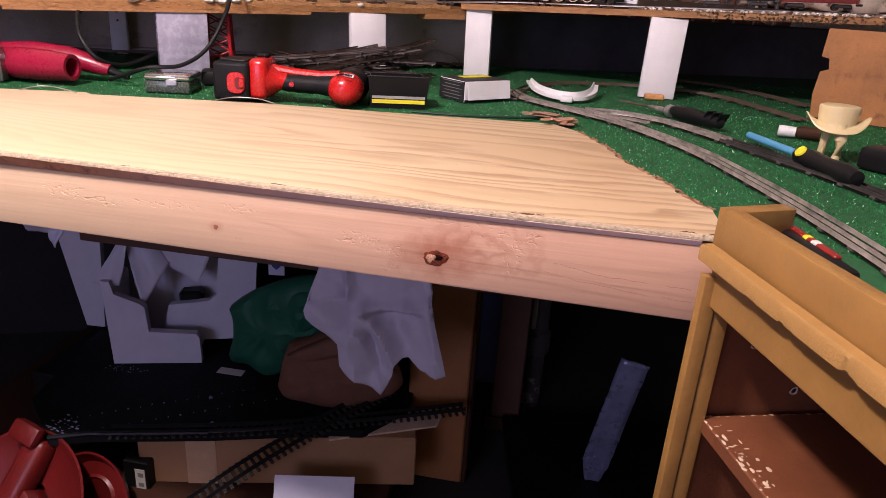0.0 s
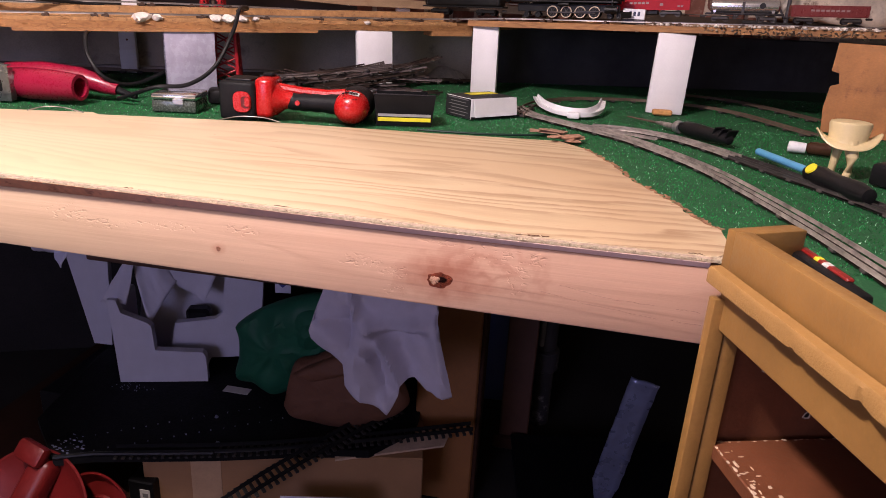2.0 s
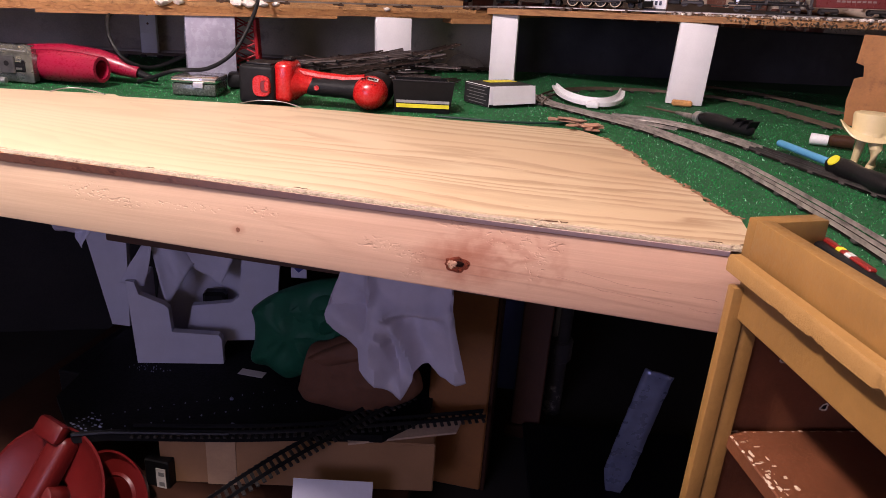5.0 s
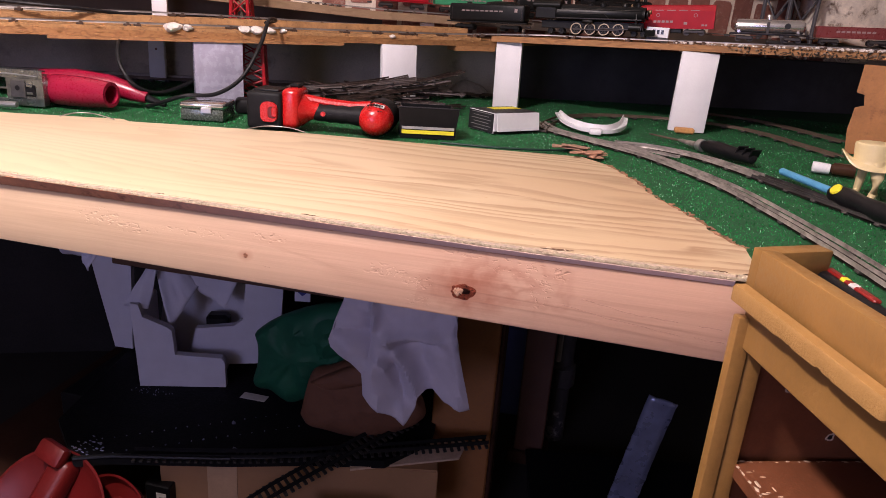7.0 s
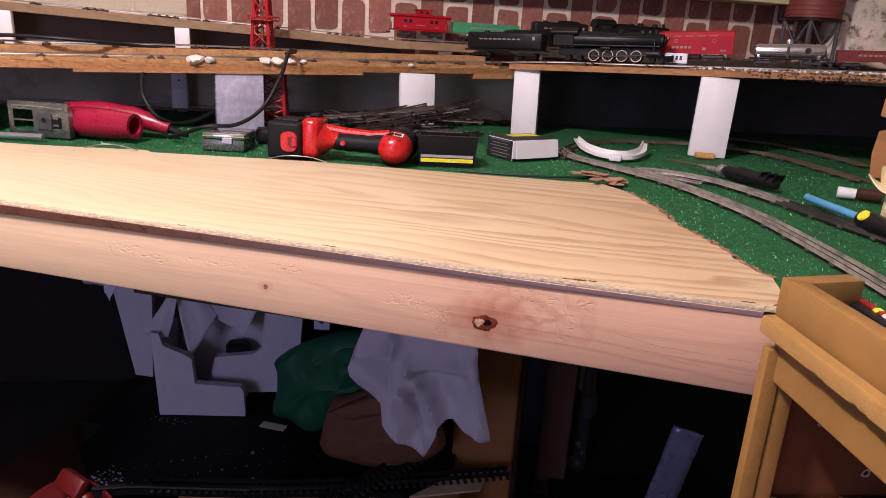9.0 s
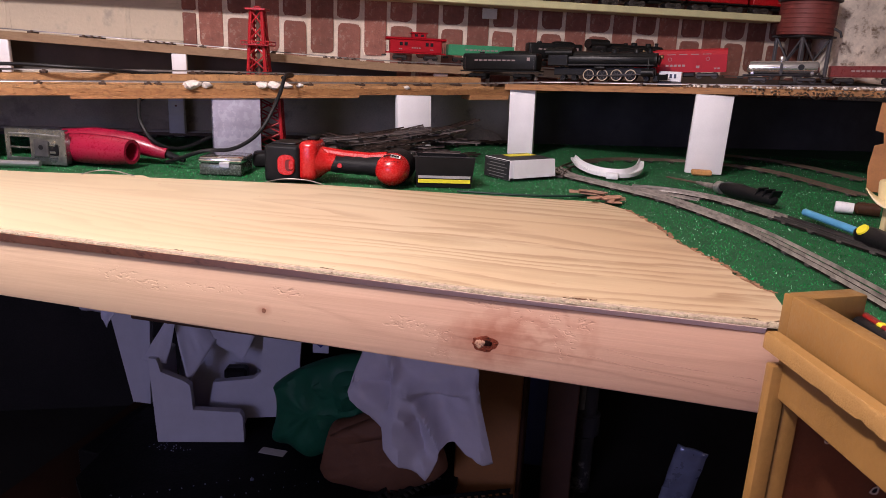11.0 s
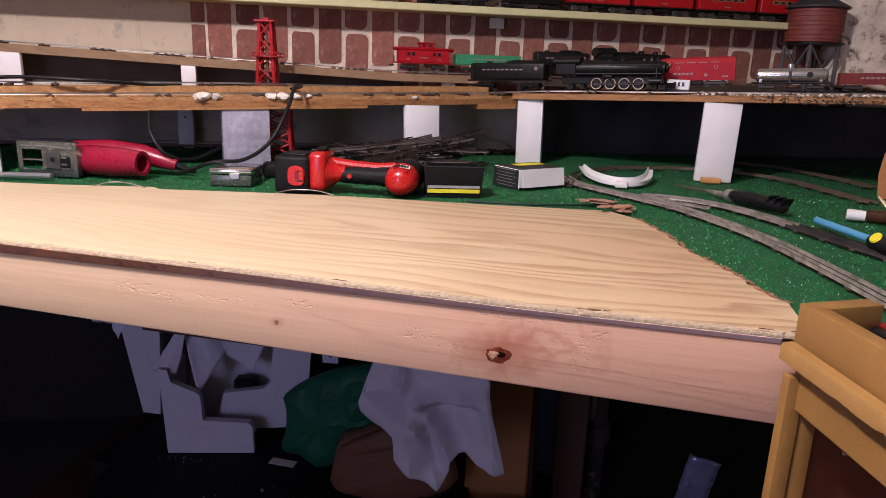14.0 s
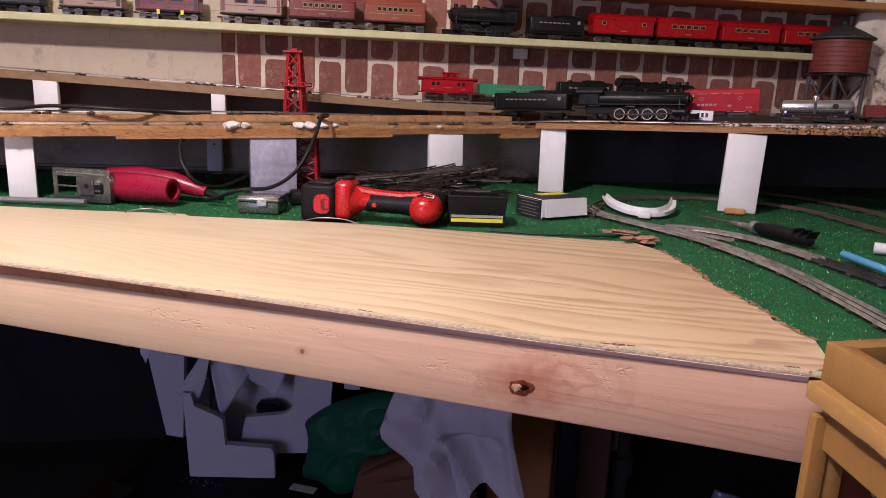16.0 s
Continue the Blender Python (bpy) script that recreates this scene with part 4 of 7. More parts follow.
grey = thing("grey_carton", (-0.476, 0.16, Z0), "dull blue-grey carton under the cardboard box", "carton")
part("carton", bx(0.150, 0.05, 0.058, (0, 0.025, 0.029), 0.002), plain("blue_grey_card", (0.16, 0.15, 0.18), 0.7, vary=0.2, scale=18), grey)
tin = thing("labelled_carton", (-0.589, 0.165, Z0), "dark narrow carton with a white label", "carton")
part("carton", bx(0.046, 0.04, 0.125, (0, 0.02, 0.0625), 0.002), M_BLACKPL, tin)
part("label", bx(0.018, 0.001, 0.042, (0.008, -0.0006, 0.090)), M_LABEL, tin, "white printed label")
for z in (0.080, 0.100):
    part("bar", bx(0.010, 0.0006, 0.008, (0.009, -0.0013, z)), M_GREYBAR, tin)

# foam packing box
FB = along((-0.739, 0.340), (-0.585, 0.387), 0.3535)
fb = thing("foam_box", FB, "broken white foam packing box with notched sides", "foam box")


def panel(poly, y, thick):
    bm = prism(poly, 0, thick)
    return xf(bm, Matrix.Translation((0, y + thick, 0)) @ Matrix.Rotation(radians(90), 4, "X"))


part("front_side", panel([(0.002, 0), (0.164, 0), (0.163, 0.054), (0.157, 0.063), (0.071, 0.068), (0.068, 0.118), (0.060, 0.126), (0.016, 0.146), (0.010, 0.171), (-0.005, 0.173)], 0, 0.016), M_FOAM, fb)
part("back_side", panel([(0.084, 0.042), (0.149, 0.021), (0.219, 0.024), (0.223, 0.10), (0.263, 0.126), (0.272, 0.245), (0.200, 0.245), (0.188, 0.120), (0.172, 0.107), (0.096, 0.098)], 0.055, 0.016), M_FOAM, fb)
part("rear_side", panel([(0.0, 0.01), (0.2, 0.01), (0.205, 0.20), (0.03, 0.2)], 0.115, 0.012), M_FOAM, fb)
part("end_side", bx(0.014, 0.10, 0.155, (0.004, 0.060, 0.080), 0.003), M_FOAM, fb)
part("bottom", bx(0.15, 0.10, 0.014, (0.078, 0.058, 0.008), 0.003), M_FOAM, fb)
part("black_insert", bx(0.045, 0.03, 0.03, (0.135, 0.085, 0.104), 0.006), M_BLACKPL, fb, "small black plastic piece")
solid("white_board", panel([(0, 0), (0.04, 0.0), (0.055, 0.24), (-0.05, 0.26)], 0, 0.012), M_FOAM, "white foam sheet leaning behind the foam box", "foam sheet", m=along((-0.88, 0.46), (-0.70, 0.47), 0.355))


def crumple(name, w, h, n, amp, scale, seed, m, material, label, category, shape=None, thick=0.0012):
    """A sheet w by h, hanging in x and z, creased by noise."""
    bm = bmesh.new()
    vs = []
    for i in range(n + 1):
        for j in range(n + 1):
            u, v = i / n, j / n
            x, z = (u - 0.5) * w, -v * h
            if shape:
                x, z = shape(u, v)
            p = Vector((x * scale, z * scale, seed)) if not isinstance(scale, tuple) else Vector((x * scale[0] + z * 5, z * scale[1], seed))
            ridged = 1 - 2 * abs(noise.noise(p)) + 0.5 * (1 - 2 * abs(noise.noise(p * 2.3)))
            vs.append(bm.verts.new((x + 0.25 * amp * noise.noise(p * 1.7 + Vector((3, 1, 0))), amp * (ridged - 0.8), z)))
    for i in range(n):
        for j in range(n):
            bm.faces.new((vs[i * (n + 1) + j], vs[(i + 1) * (n + 1) + j], vs[(i + 1) * (n + 1) + j + 1], vs[i * (n + 1) + j + 1]))
    ob = solid(name, bm, material, label, category, m=m, smooth=50)
    ob.modifiers.new("thick", "SOLIDIFY").thickness = thick
    return ob


def folded(name, corners, seed, amp, label):
    """A stiff paper sheet spanned by four corners (x, y, z), with soft folds."""
    n = 14
    c = [Vector(p) for p in corners]
    bm = bmesh.new()
    vs = {}
    nrm = (c[1] - c[0]).cross(c[3] - c[0]).normalized()
    for i in range(n + 1):
        for j in range(n + 1):
            u, v = i / n, j / n
            p = (c[0] * (1 - u) + c[1] * u) * (1 - v) + (c[3] * (1 - u) + c[2] * u) * v
            vs[i, j] = bm.verts.new(p + nrm * amp * (noise.noise((u * 2.2 + seed, v * 1.2, 1)) + 0.3 * abs(noise.noise((u * 5, v * 4 + seed, 7)))))
    for i in range(n):
        for j in range(n):
            bm.faces.new((vs[i, j], vs[i + 1, j], vs[i + 1, j + 1], vs[i, j + 1]))
    ob = solid(name, bm, M_PAPER, label, "tissue paper", m=FB, smooth=60)
    ob.modifiers.new("thick", "SOLIDIFY").thickness = 0.0012


folded("tissue_sheet", [(0.028, 0.045, 0.262), (0.060, 0.045, 0.262), (0.109, 0.045, 0.193), (0.058, 0.018, 0.112)], 1.0, 0.014, "folded white tissue standing in the foam box")
folded("tissue_sheet", [(0.030, 0.030, 0.250), (0.050, 0.020, 0.262), (0.022, 0.018, 0.155), (-0.020, 0.004, 0.168)], 4.0, 0.006, "turned corner of white tissue on the foam box")
folded("tissue_sheet", [(0.046, 0.05, 0.256), (0.202, 0.05, 0.250), (0.157, 0.05, 0.148), (0.101, 0.055, 0.182)], 7.0, 0.016, "crumpled white tissue stuffed in the foam box")
crumple("tissue_sheet", 0.06, 0.05, 12, 0.02, 18, 2.0, pose(-0.62, 0.10, 0.757, 0, 25, 0), M_PAPER, "corner of white tissue hanging below the beam", "tissue paper")


def hung_cloth(name, top, hem, folds, amp, m, material, label, category, n=64):
    """A cloth hung from the line top down to its hem, with ridges (rise above 0) and hollows (below 0) along lines."""
    line = smooth_path([(x, 0, z) for x, z in hem], 2)
    bm = bmesh.new()
    vs = {}
    for i in range(n + 1):
        u = i / n
        t = u * (len(line) - 1)
        k = min(int(t), len(line) - 2)
        low = line[k].lerp(line[k + 1], t - k)
        high = Vector((top[0][0] + (top[1][0] - top[0][0]) * u, 0, top[0][1] + (top[1][1] - top[0][1]) * u))
        for j in range(n + 1):
            p = high.lerp(low, j / n)
            q = Vector((p.x, p.z))
            depth = amp * (0.45 * noise.noise((p.x * 26 + p.z * 9, p.z * 15, 4.0)) + 0.12 * noise.noise((p.x * 70, p.z * 60, 9.0)))
            for c, e, width, rise in folds:
                c, e = Vector(c), Vector(e)
                along_it = max(0.0, min(1.0, (q - c).dot(e - c) / (e - c).length_squared))
                depth -= amp * rise * math.exp(-((q - c.lerp(e, along_it)).length / width) ** 1.5)
            vs[i, j] = bm.verts.new((p.x, depth - amp, p.z))
    for i in range(n):
        for j in range(n):
            bm.faces.new((vs[i, j], vs[i + 1, j], vs[i + 1, j + 1], vs[i, j + 1]))
    ob = solid(name, bm, material, label, category, m=m, smooth=40)
    ob.modifiers.new("thick", "SOLIDIFY").thickness = 0.0012


hung_cloth("white_cloth", ((-0.085, 0.03), (0.066, 0.04)), [(-0.100, -0.010), (-0.117, -0.067), (-0.104, -0.090), (-0.064, -0.114), (-0.061, -0.151), (-0.024, -0.173), (0.002, -0.189), (0.006, -0.187), (0.019, -0.160), (0.024, -0.136), (0.041, -0.130), (0.062, -0.143), (0.096, -0.145), (0.100, -0.143), (0.099, -0.138), (0.080, -0.060), (0.070, 0.0)], (
    ((-0.050, -0.080), (-0.032, -0.165), 0.018, 1.0), ((-0.035, -0.085), (0.006, -0.180), 0.007, 0.5), ((-0.018, -0.100), (-0.004, -0.150), 0.008, -0.7), ((-0.026, -0.055), (0.024, -0.138), 0.009, 0.9),
    ((0.020, -0.085), (0.035, -0.110), 0.026, -1.3), ((-0.024, -0.050), (0.055, -0.040), 0.010, 0.8), ((-0.015, -0.066), (0.045, -0.058), 0.008, -0.7), ((0.068, -0.030), (0.088, -0.140), 0.013, 0.8),
    ((-0.062, -0.030), (-0.052, -0.085), 0.008, -0.9), ((-0.098, -0.055), (-0.085, -0.075), 0.020, 0.8), ((-0.110, -0.050), (-0.065, -0.050), 0.005, -0.5), ((-0.050, 0.0), (-0.048, -0.040), 0.006, 0.7)), 0.019, pose(-0.175, 0.205, 0.676), M_CLOTH, "crumpled white cotton cloth hanging behind the beam", "cloth")


def soft_bag(name, rim, thick, crease, seed, material, parent, m=None):
    """A slack bag: its outline in x and z, swollen to both sides and creased."""
    line = smooth_path([(x, 0, z) for x, z in rim + rim[:1]], 7)[:-1]
    mid = sum(line, Vector()) / len(line)
    bm = bmesh.new()
    for side in (-1, 1):
        rings = []
        for r in (1.0, 0.96, 0.88, 0.76, 0.62, 0.46, 0.30, 0.15):
            ring = []
            for p in line:
                q = mid.lerp(p, r)
                c = 1 - 2 * abs(noise.noise((q.x * 17, q.z * 17, seed))) + 0.5 * (1 - 2 * abs(noise.noise((q.x * 41, q.z * 41, seed + 3))))
                swell = math.sqrt(max(0.0, 1 - r * r))
                ring.append(bm.verts.new((q.x, side * (thick * swell ** 0.8 + crease * c * min(1, 2 * swell)), q.z)))
            rings.append(ring)
        n = len(line)
        for a, b in zip(rings, rings[1:]):
            for k in range(n):
                bm.faces.new((a[k], a[(k + 1) % n], b[(k + 1) % n], b[k]))
        bm.faces.new(rings[-1])
    bmesh.ops.remove_doubles(bm, verts=bm.verts, dist=1e-5)
    bmesh.ops.recalc_face_normals(bm, faces=bm.faces)
    return part(name, bm, material, parent, m=m, smooth=32)


bag = thing("plastic_bag", pose(-0.415, 0.37, 0.470), "crumpled dark green plastic bag", "plastic bag")
soft_bag("bag_body", [(-0.089, 0.029), (-0.060, 0.054), (-0.019, 0.079), (0.051, 0.106), (0.110, 0.108), (0.105, 0.013), (0.046, -0.020), (0.036, -0.074), (-0.018, -0.104), (-0.060, -0.088), (-0.094, -0.078), (-0.083, -0.016)], 0.030, 0.008, 3.0, M_BAG, bag)
soft_bag("gathered_side", [(-0.01, 0.05), (0.04, 0.085), (0.10, 0.088), (0.112, 0.04), (0.07, 0.012), (0.02, 0.015)], 0.020, 0.008, 9.0, M_BAG, bag, pose(0, -0.016, 0))
kraft = thing("paper_bag", pose(-0.265, 0.325, 0.424), "crumpled brown paper bag", "paper bag")
soft_bag("bag_body", [(-0.133, -0.046), (-0.112, 0.037), (-0.080, 0.054), (-0.013, 0.084), (0.049, 0.055), (0.091, 0.018), (0.088, -0.023), (0.0, -0.0705), (-0.092, -0.0705), (-0.118, -0.067)], 0.028, 0.006, 5.0, M_KRAFT, kraft)
soft_bag("folded_mouth", [(-0.105, 0.030), (-0.075, 0.050), (-0.012, 0.080), (0.03, 0.060), (-0.02, 0.040), (-0.07, 0.022)], 0.012, 0.004, 2.0, M_KRAFT, kraft, pose(0, -0.022, 0))
lab = solid("white_tag", bx(0.034, 0.002, 0.05, (0, 0, 0), 0.0006), M_PAPER, "white hanging tag with a dark blue shield", "tag", m=pose(-0.454, 0.46, 0.550, 0, 0, 10) @ Matrix.Scale(0.9, 4))
part("shield", panel([(-0.009, 0.012), (0.009, 0.012), (0.009, -0.004), (0, -0.012), (-0.009, -0.004)], -0.0022, 0.001), plain("navy_print", (0.03, 0.04, 0.2), 0.5), lab, "dark blue printed shield")

# red plastic dishes
M_REDDISH = plain("dull_red_plastic", (0.12, 0.007, 0.006), 0.4, vary=0.2, scale=20, bumpy=0.1)
red = thing("red_plastic_dish", pose(-0.722, 0.085, 0.237, 52, 8, -14) @ Matrix.Scale(1.12, 4), "round red plastic dish with a raised ribbed rim", "plastic dish")
part("bowl", lathe([(0.0, 0.0), (0.03, 0.0), (0.034, 0.012), (0.085, 0.02), (0.104, 0.034), (0.108, 0.034), (0.09, 0.014), (0.04, 0.0), (0.03, -0.006), (0, -0.006)], 48), M_REDDISH, red)
part("rib", bx(0.04, 0.19, 0.036, (-0.015, 0, 0.03), 0.012, 3), M_REDDISH, red)
part("hub", cyl(0.026, 0.04, "z", (0, 0, 0.02), 24, bevel=0.004), M_REDDISH, red)
part("spout", bx(0.05, 0.03, 0.02, (-0.03, 0.095, 0.05), 0.007, 2), M_REDDISH, red)
red2 = thing("red_plastic_dish", pose(-0.63, 0.12, 0.245, 70, 0, -10), "round red plastic dish leaning behind another", "plastic dish")
part("bowl", lathe([(0, 0), (0.06, 0.004), (0.075, 0.02), (0.079, 0.02), (0.064, 0, ), (0, -0.004)], 36), M_REDDISH, red2)
part("ridge", lathe([(0.030, 0.003), (0.034, 0.007), (0.038, 0.003)], 30), M_REDDISH, red2)
PLACE = Matrix()

# ---------- tracks ----------
M_RAIL = metal("dull_tin_rail", (0.30, 0.265, 0.235), 0.42, 0.4, 0.5, 45)
M_DUSTY = dull(plain("dusty_track_bed", (0.032, 0.026, 0.022), 0.9, vary=0.4, scale=60, fine=300, bumpy=0.6), 0.1)
M_RUSTRAIL = plain("rusty_rail", (0.13, 0.092, 0.066), 0.6, 0.4, vary=0.3, scale=50, bumpy=0.4)
M_BRIGHT = metal("bright_tin_rail", (0.20, 0.18, 0.165), 0.36, 0.7, 0.5, 14)
M_GREYRAIL = metal("blackened_tin_rail", (0.055, 0.05, 0.048), 0.40, 0.5, 0.4, 30)
M_TIE = plain("black_tie", (0.02, 0.017, 0.015), 0.6, vary=0.4, scale=60, bumpy=0.3)
M_TIEGREY = plain("weathered_dark_tie", (0.045, 0.04, 0.035), 0.8, vary=0.3, scale=50, bumpy=0.5)
TIE = mesh_of("tie", bx(0.012, 0.048, 0.006, (0, 0, 0.003), 0.0008), M_TIE, 0)
TIEG = mesh_of("tie", bx(0.010, 0.031, 0.004, (0, 0, 0.002), 0.0008), M_TIEGREY, 0)
TIED = mesh_of("tie", add(bx(0.013, 0.046, 0.0055, (0, 0, 0.0015), 0.0008), bx(0.006, 0.034, 0.0075, (0.0015, 0, 0.0030), 0.0008)), plain("rusty_tie", (0.055, 0.028, 0.016), 0.6, 0.2, vary=0.4, scale=60, bumpy=0.3), 0)
TIESW = mesh_of("tie", bx(0.0055, 0.046, 0.0035, (0, 0, 0.00175), 0.0006), M_TIE, 0)
TIES = mesh_of("tie", bx(0.0055, 0.036, 0.0035, (0, 0, 0.00175), 0.0006), M_TIE, 0)


def rail_line(path, off, z, w=0.0023, h=0.007):
    """A rail with a foot, a thin web and a head."""
    bm = bmesh.new()
    prev = None
    for i, p in enumerate(path):
        d = path[min(i + 1, len(path) - 1)] - path[max(i - 1, 0)]
        s = Vector((-d.y, d.x, 0)).normalized()
        c = p + s * off
        ring = [bm.verts.new(c + s * a + Vector((0, 0, b + z))) for a, b in ((-w, 0), (w, 0), (w * 0.35, h * 0.35), (w * 0.55, h), (-w * 0.55, h), (-w * 0.35, h * 0.35))]
        if prev:
            for k in range(6):
                bm.faces.new((prev[k], prev[(k + 1) % 6], ring[(k + 1) % 6], ring[k]))
        else:
            bm.faces.new(ring[::-1])
        prev = ring
    bm.faces.new(prev)
    bmesh.ops.recalc_face_normals(bm, faces=bm.faces)
    return bm


def track(pts, label, rail=None, tie=TIE, pitch=0.042, gauge=0.0115, centre=False, name="toy_track", group="toy tracks", m=None, w=0.0017, uneven=0.0, h=0.0065):
    rt = random.Random(len(label))
    path = smooth_path(pts, 10)
    ob = thing(name, m or Matrix(), label, "toy track", group)
    rail = rail or M_RAIL
    for s in (-1, 1) + ((0,) if centre else ()):
        part("rail" if s else "centre_strip", rail_line(path, s * gauge, 0.004, *((w, h) if s else (w * 0.8, h * 0.85))), rail, ob)
    if centre:
        part("track_bed", rail_line(path, 0, 0.0006, 0.0125, 0.0030), M_DUSTY if rail == M_RAIL else M_TIE, ob, "dusty grey track bed")
    run, nxt = 0.0, pitch * 0.4
    for a, b in zip(path, path[1:]):
        step = (b - a).length
        while nxt < run + step:
            p = a.lerp(b, (nxt - run) / step)
            part("tie", tie, None, ob, m=pose(p.x, p.y, p.z, 0, 0, math.degrees(math.atan2(b.y - a.y, b.x - a.x))))
            nxt += pitch if not uneven else (0.020 if rt.random() < 0.4 else pitch * rt.uniform(1 - uneven, 1 + uneven))
        run += step
    return ob


def flat(pts, z):
    return [(x, y, z) for x, y in pts]


track(flat([(-0.075, 0.94), (-0.035, 0.835), (0.035, 0.757), (0.108, 0.682), (0.172, 0.603), (0.256, 0.438), (0.303, 0.282), (0.336, 0.138), (0.357, 0.02), (0.370, -0.07)], G), "weathered grey toy train track on the green mat", tie=TIEG, pitch=0.06, gauge=0.0135, centre=True, w=0.0013, h=0.0045)
track(flat([(0.095, 0.742), (0.170, 0.735), (0.246, 0.684), (0.298, 0.607), (0.33, 0.545)], G), "dull tin toy train track branching on the mat", tie=TIEG, pitch=0.06, gauge=0.0135, centre=True, w=0.0013, h=0.0045)
track(flat([(0.331, 0.543), (0.388, 0.422), (0.438, 0.318), (0.480, 0.20), (0.505, 0.08)], G), "blackened toy train track beside the screwdriver", M_GREYRAIL, tie=TIEG, pitch=0.06, gauge=0.0135, centre=True, w=0.0013, h=0.0045)
track(flat([(-0.06, 0.80), (-0.052, 0.93), (-0.02, 1.06), (0.05, 1.16), (0.14, 1.21), (0.235, 1.235), (0.374, 1.205), (0.453, 1.122), (0.507, 0.985), (0.553, 0.861)], G), "rusty curved toy train track behind the posts", M_RUSTRAIL, TIEG, 0.06, w=0.0012, h=0.0045)
track(flat([(0.30, 1.47), (0.468, 1.41), (0.559, 1.29), (0.637, 1.101)], G), "dim toy train track near the dark wall", M_RUSTRAIL, TIEG, 0.06, w=0.0012, h=0.0045)
track(flat([tuple((W0 + s * WU + 0.10 * WN)[:]) for s in (-1.3, -0.9, -0.4, 0.0, 0.45)], G), "thin toy train track along the wall foot", M_RUSTRAIL)

track(flat([(0.0, 0.800), (0.06, 0.742), (0.135, 0.695), (0.21, 0.640)], G + 0.0012), "short switch rails where the tracks part", M_RAIL, TIEG, 0.07, 0.0042, w=0.0012, h=0.0042)
# black plastic track sections under the table
PLACE = Matrix.Translation((0.043, -0.675, 1.069)) @ Matrix.Scale(1.18, 4) @ Matrix.Translation((-0.043, 0.675, -1.069))
track([(-0.62, 0.155, 0.347), (-0.40, 0.22, 0.350), (-0.20, 0.30, 0.354), (-0.06, 0.36, 0.358)], "black plastic toy track lying on the boxes", M_BLACKPL, TIES, 0.0125, 0.0085)
track([(-0.452, 0.085, 0.285), (-0.37, 0.165, 0.330), (-0.26, 0.285, 0.366), (-0.2, 0.36, 0.378)], "black plastic toy track leaning across the cardboard box", M_BLACKPL, TIESW, 0.0115, 0.0125)

PLACE = Matrix()

# tracks on the upper deck
def ondeck(s, off):
    p = DL + s * ul + off * Vector((-ul.y, ul.x))
    return (p.x, p.y, ztop_l(p.x, p.y) + 0.0074)


def ondeck_r(s, off):
    p = DJ + s * ur + off * Vector((-ur.y, ur.x))
    return (p.x, p.y, ztop_r(p.x, p.y) + 0.001)


track([ondeck(-0.5, 0.03), ondeck(0.0, 0.03), ondeck(0.5, 0.03), ondeck(0.95, 0.03), ondeck(1.12, 0.045), ondeck_r(0.1, 0.058), ondeck_r(0.3, 0.06), ondeck_r(0.7, 0.075), ondeck_r(1.1, 0.11)], "bright railed toy train track along the deck edge", M_BRIGHT, TIED, pitch=0.11, w=0.0008, uneven=0.4, h=0.0032)
track([tuple(Vector(ondeck(s, o)) + Vector((0, 0, 0.0205 if s < 0.9 else 0.012))) for s, o in ((-0.5, 0.10), (0.0, 0.105), (0.5, 0.11), (0.9, 0.11), (1.1, 0.125))], "second toy train track on the brown deck", M_BRIGHT, TIED, pitch=0.12, w=0.0008, uneven=0.4, h=0.0032)
rq = random.Random(77)
for name, o0, o1, h, seed in (("fibre_strip", 0.0, 0.072, 0.0070, 1), ("fibre_strip", 0.076, 0.140, 0.027, 2)):
    edge = [(-0.6 + 1.77 * k / 110, o0 + rq.uniform(0, 0.0045) + 0.004 * noise.noise((k * 0.21, seed, 0))) for k in range(111)]
    part(name, prism([tuple(ondeck(s, o)[:2]) for s, o in edge + [(1.17, o1), (-0.6, o1)]], lambda x, y: ztop_l(x, y), lambda x, y, h=h: ztop_l(x, y) + h - 0.003 * abs(noise.noise((x * 60, y * 60, seed)))), M_CORK, deck, "frayed tan fibreboard roadbed")
bm = bmesh.new()
for k in range(620):
    s, o = rq.uniform(-0.3, 1.17), rq.choice((rq.uniform(-0.003, 0.012), rq.uniform(0.045, 0.08)))
    p = ondeck(s, o)
    add(bm, bx(rq.uniform(0.003, 0.016), rq.uniform(0.001, 0.003), rq.uniform(0.0006, 0.0022), (0, 0, 0)), Matrix.Translation((p[0], p[1], p[2] - rq.uniform(0.0, 0.022) * (o < 0.003) - 0.001)) @ Matrix.Rotation(0.67 + rq.uniform(-0.4, 0.4), 4, "Z") @ Matrix.Rotation(rq.uniform(-0.3, 0.3), 4, "Y"))
solid("deck_splinters", bm, plain("fibre_flakes", (0.38, 0.20, 0.08), 0.85, vary=0.6, scale=60, bumpy=0.6), "frayed fibre flakes along the deck edge", "splinters", kind="stuff")
part("edge_batten", prism([tuple(ondeck(s, o)[:2]) for s, o in ((0.19, -0.006), (0.8, -0.006), (0.8, 0.01), (0.19, 0.01))], lambda x, y: ztop_l(x, y) - 0.0205, lambda x, y: ztop_l(x, y) - 0.0142), M_OLDWOOD, deck, "thin split batten under the deck edge")
part("joint_block", prism([tuple(ondeck(s, o)[:2]) for s, o in ((1.10, -0.002), (1.215, 0.0), (1.215, 0.05), (1.10, 0.05))], lambda x, y: ztop_l(x, y) - 0.026, lambda x, y: ztop_l(x, y) - 0.0142), M_OLDWOOD, deck)
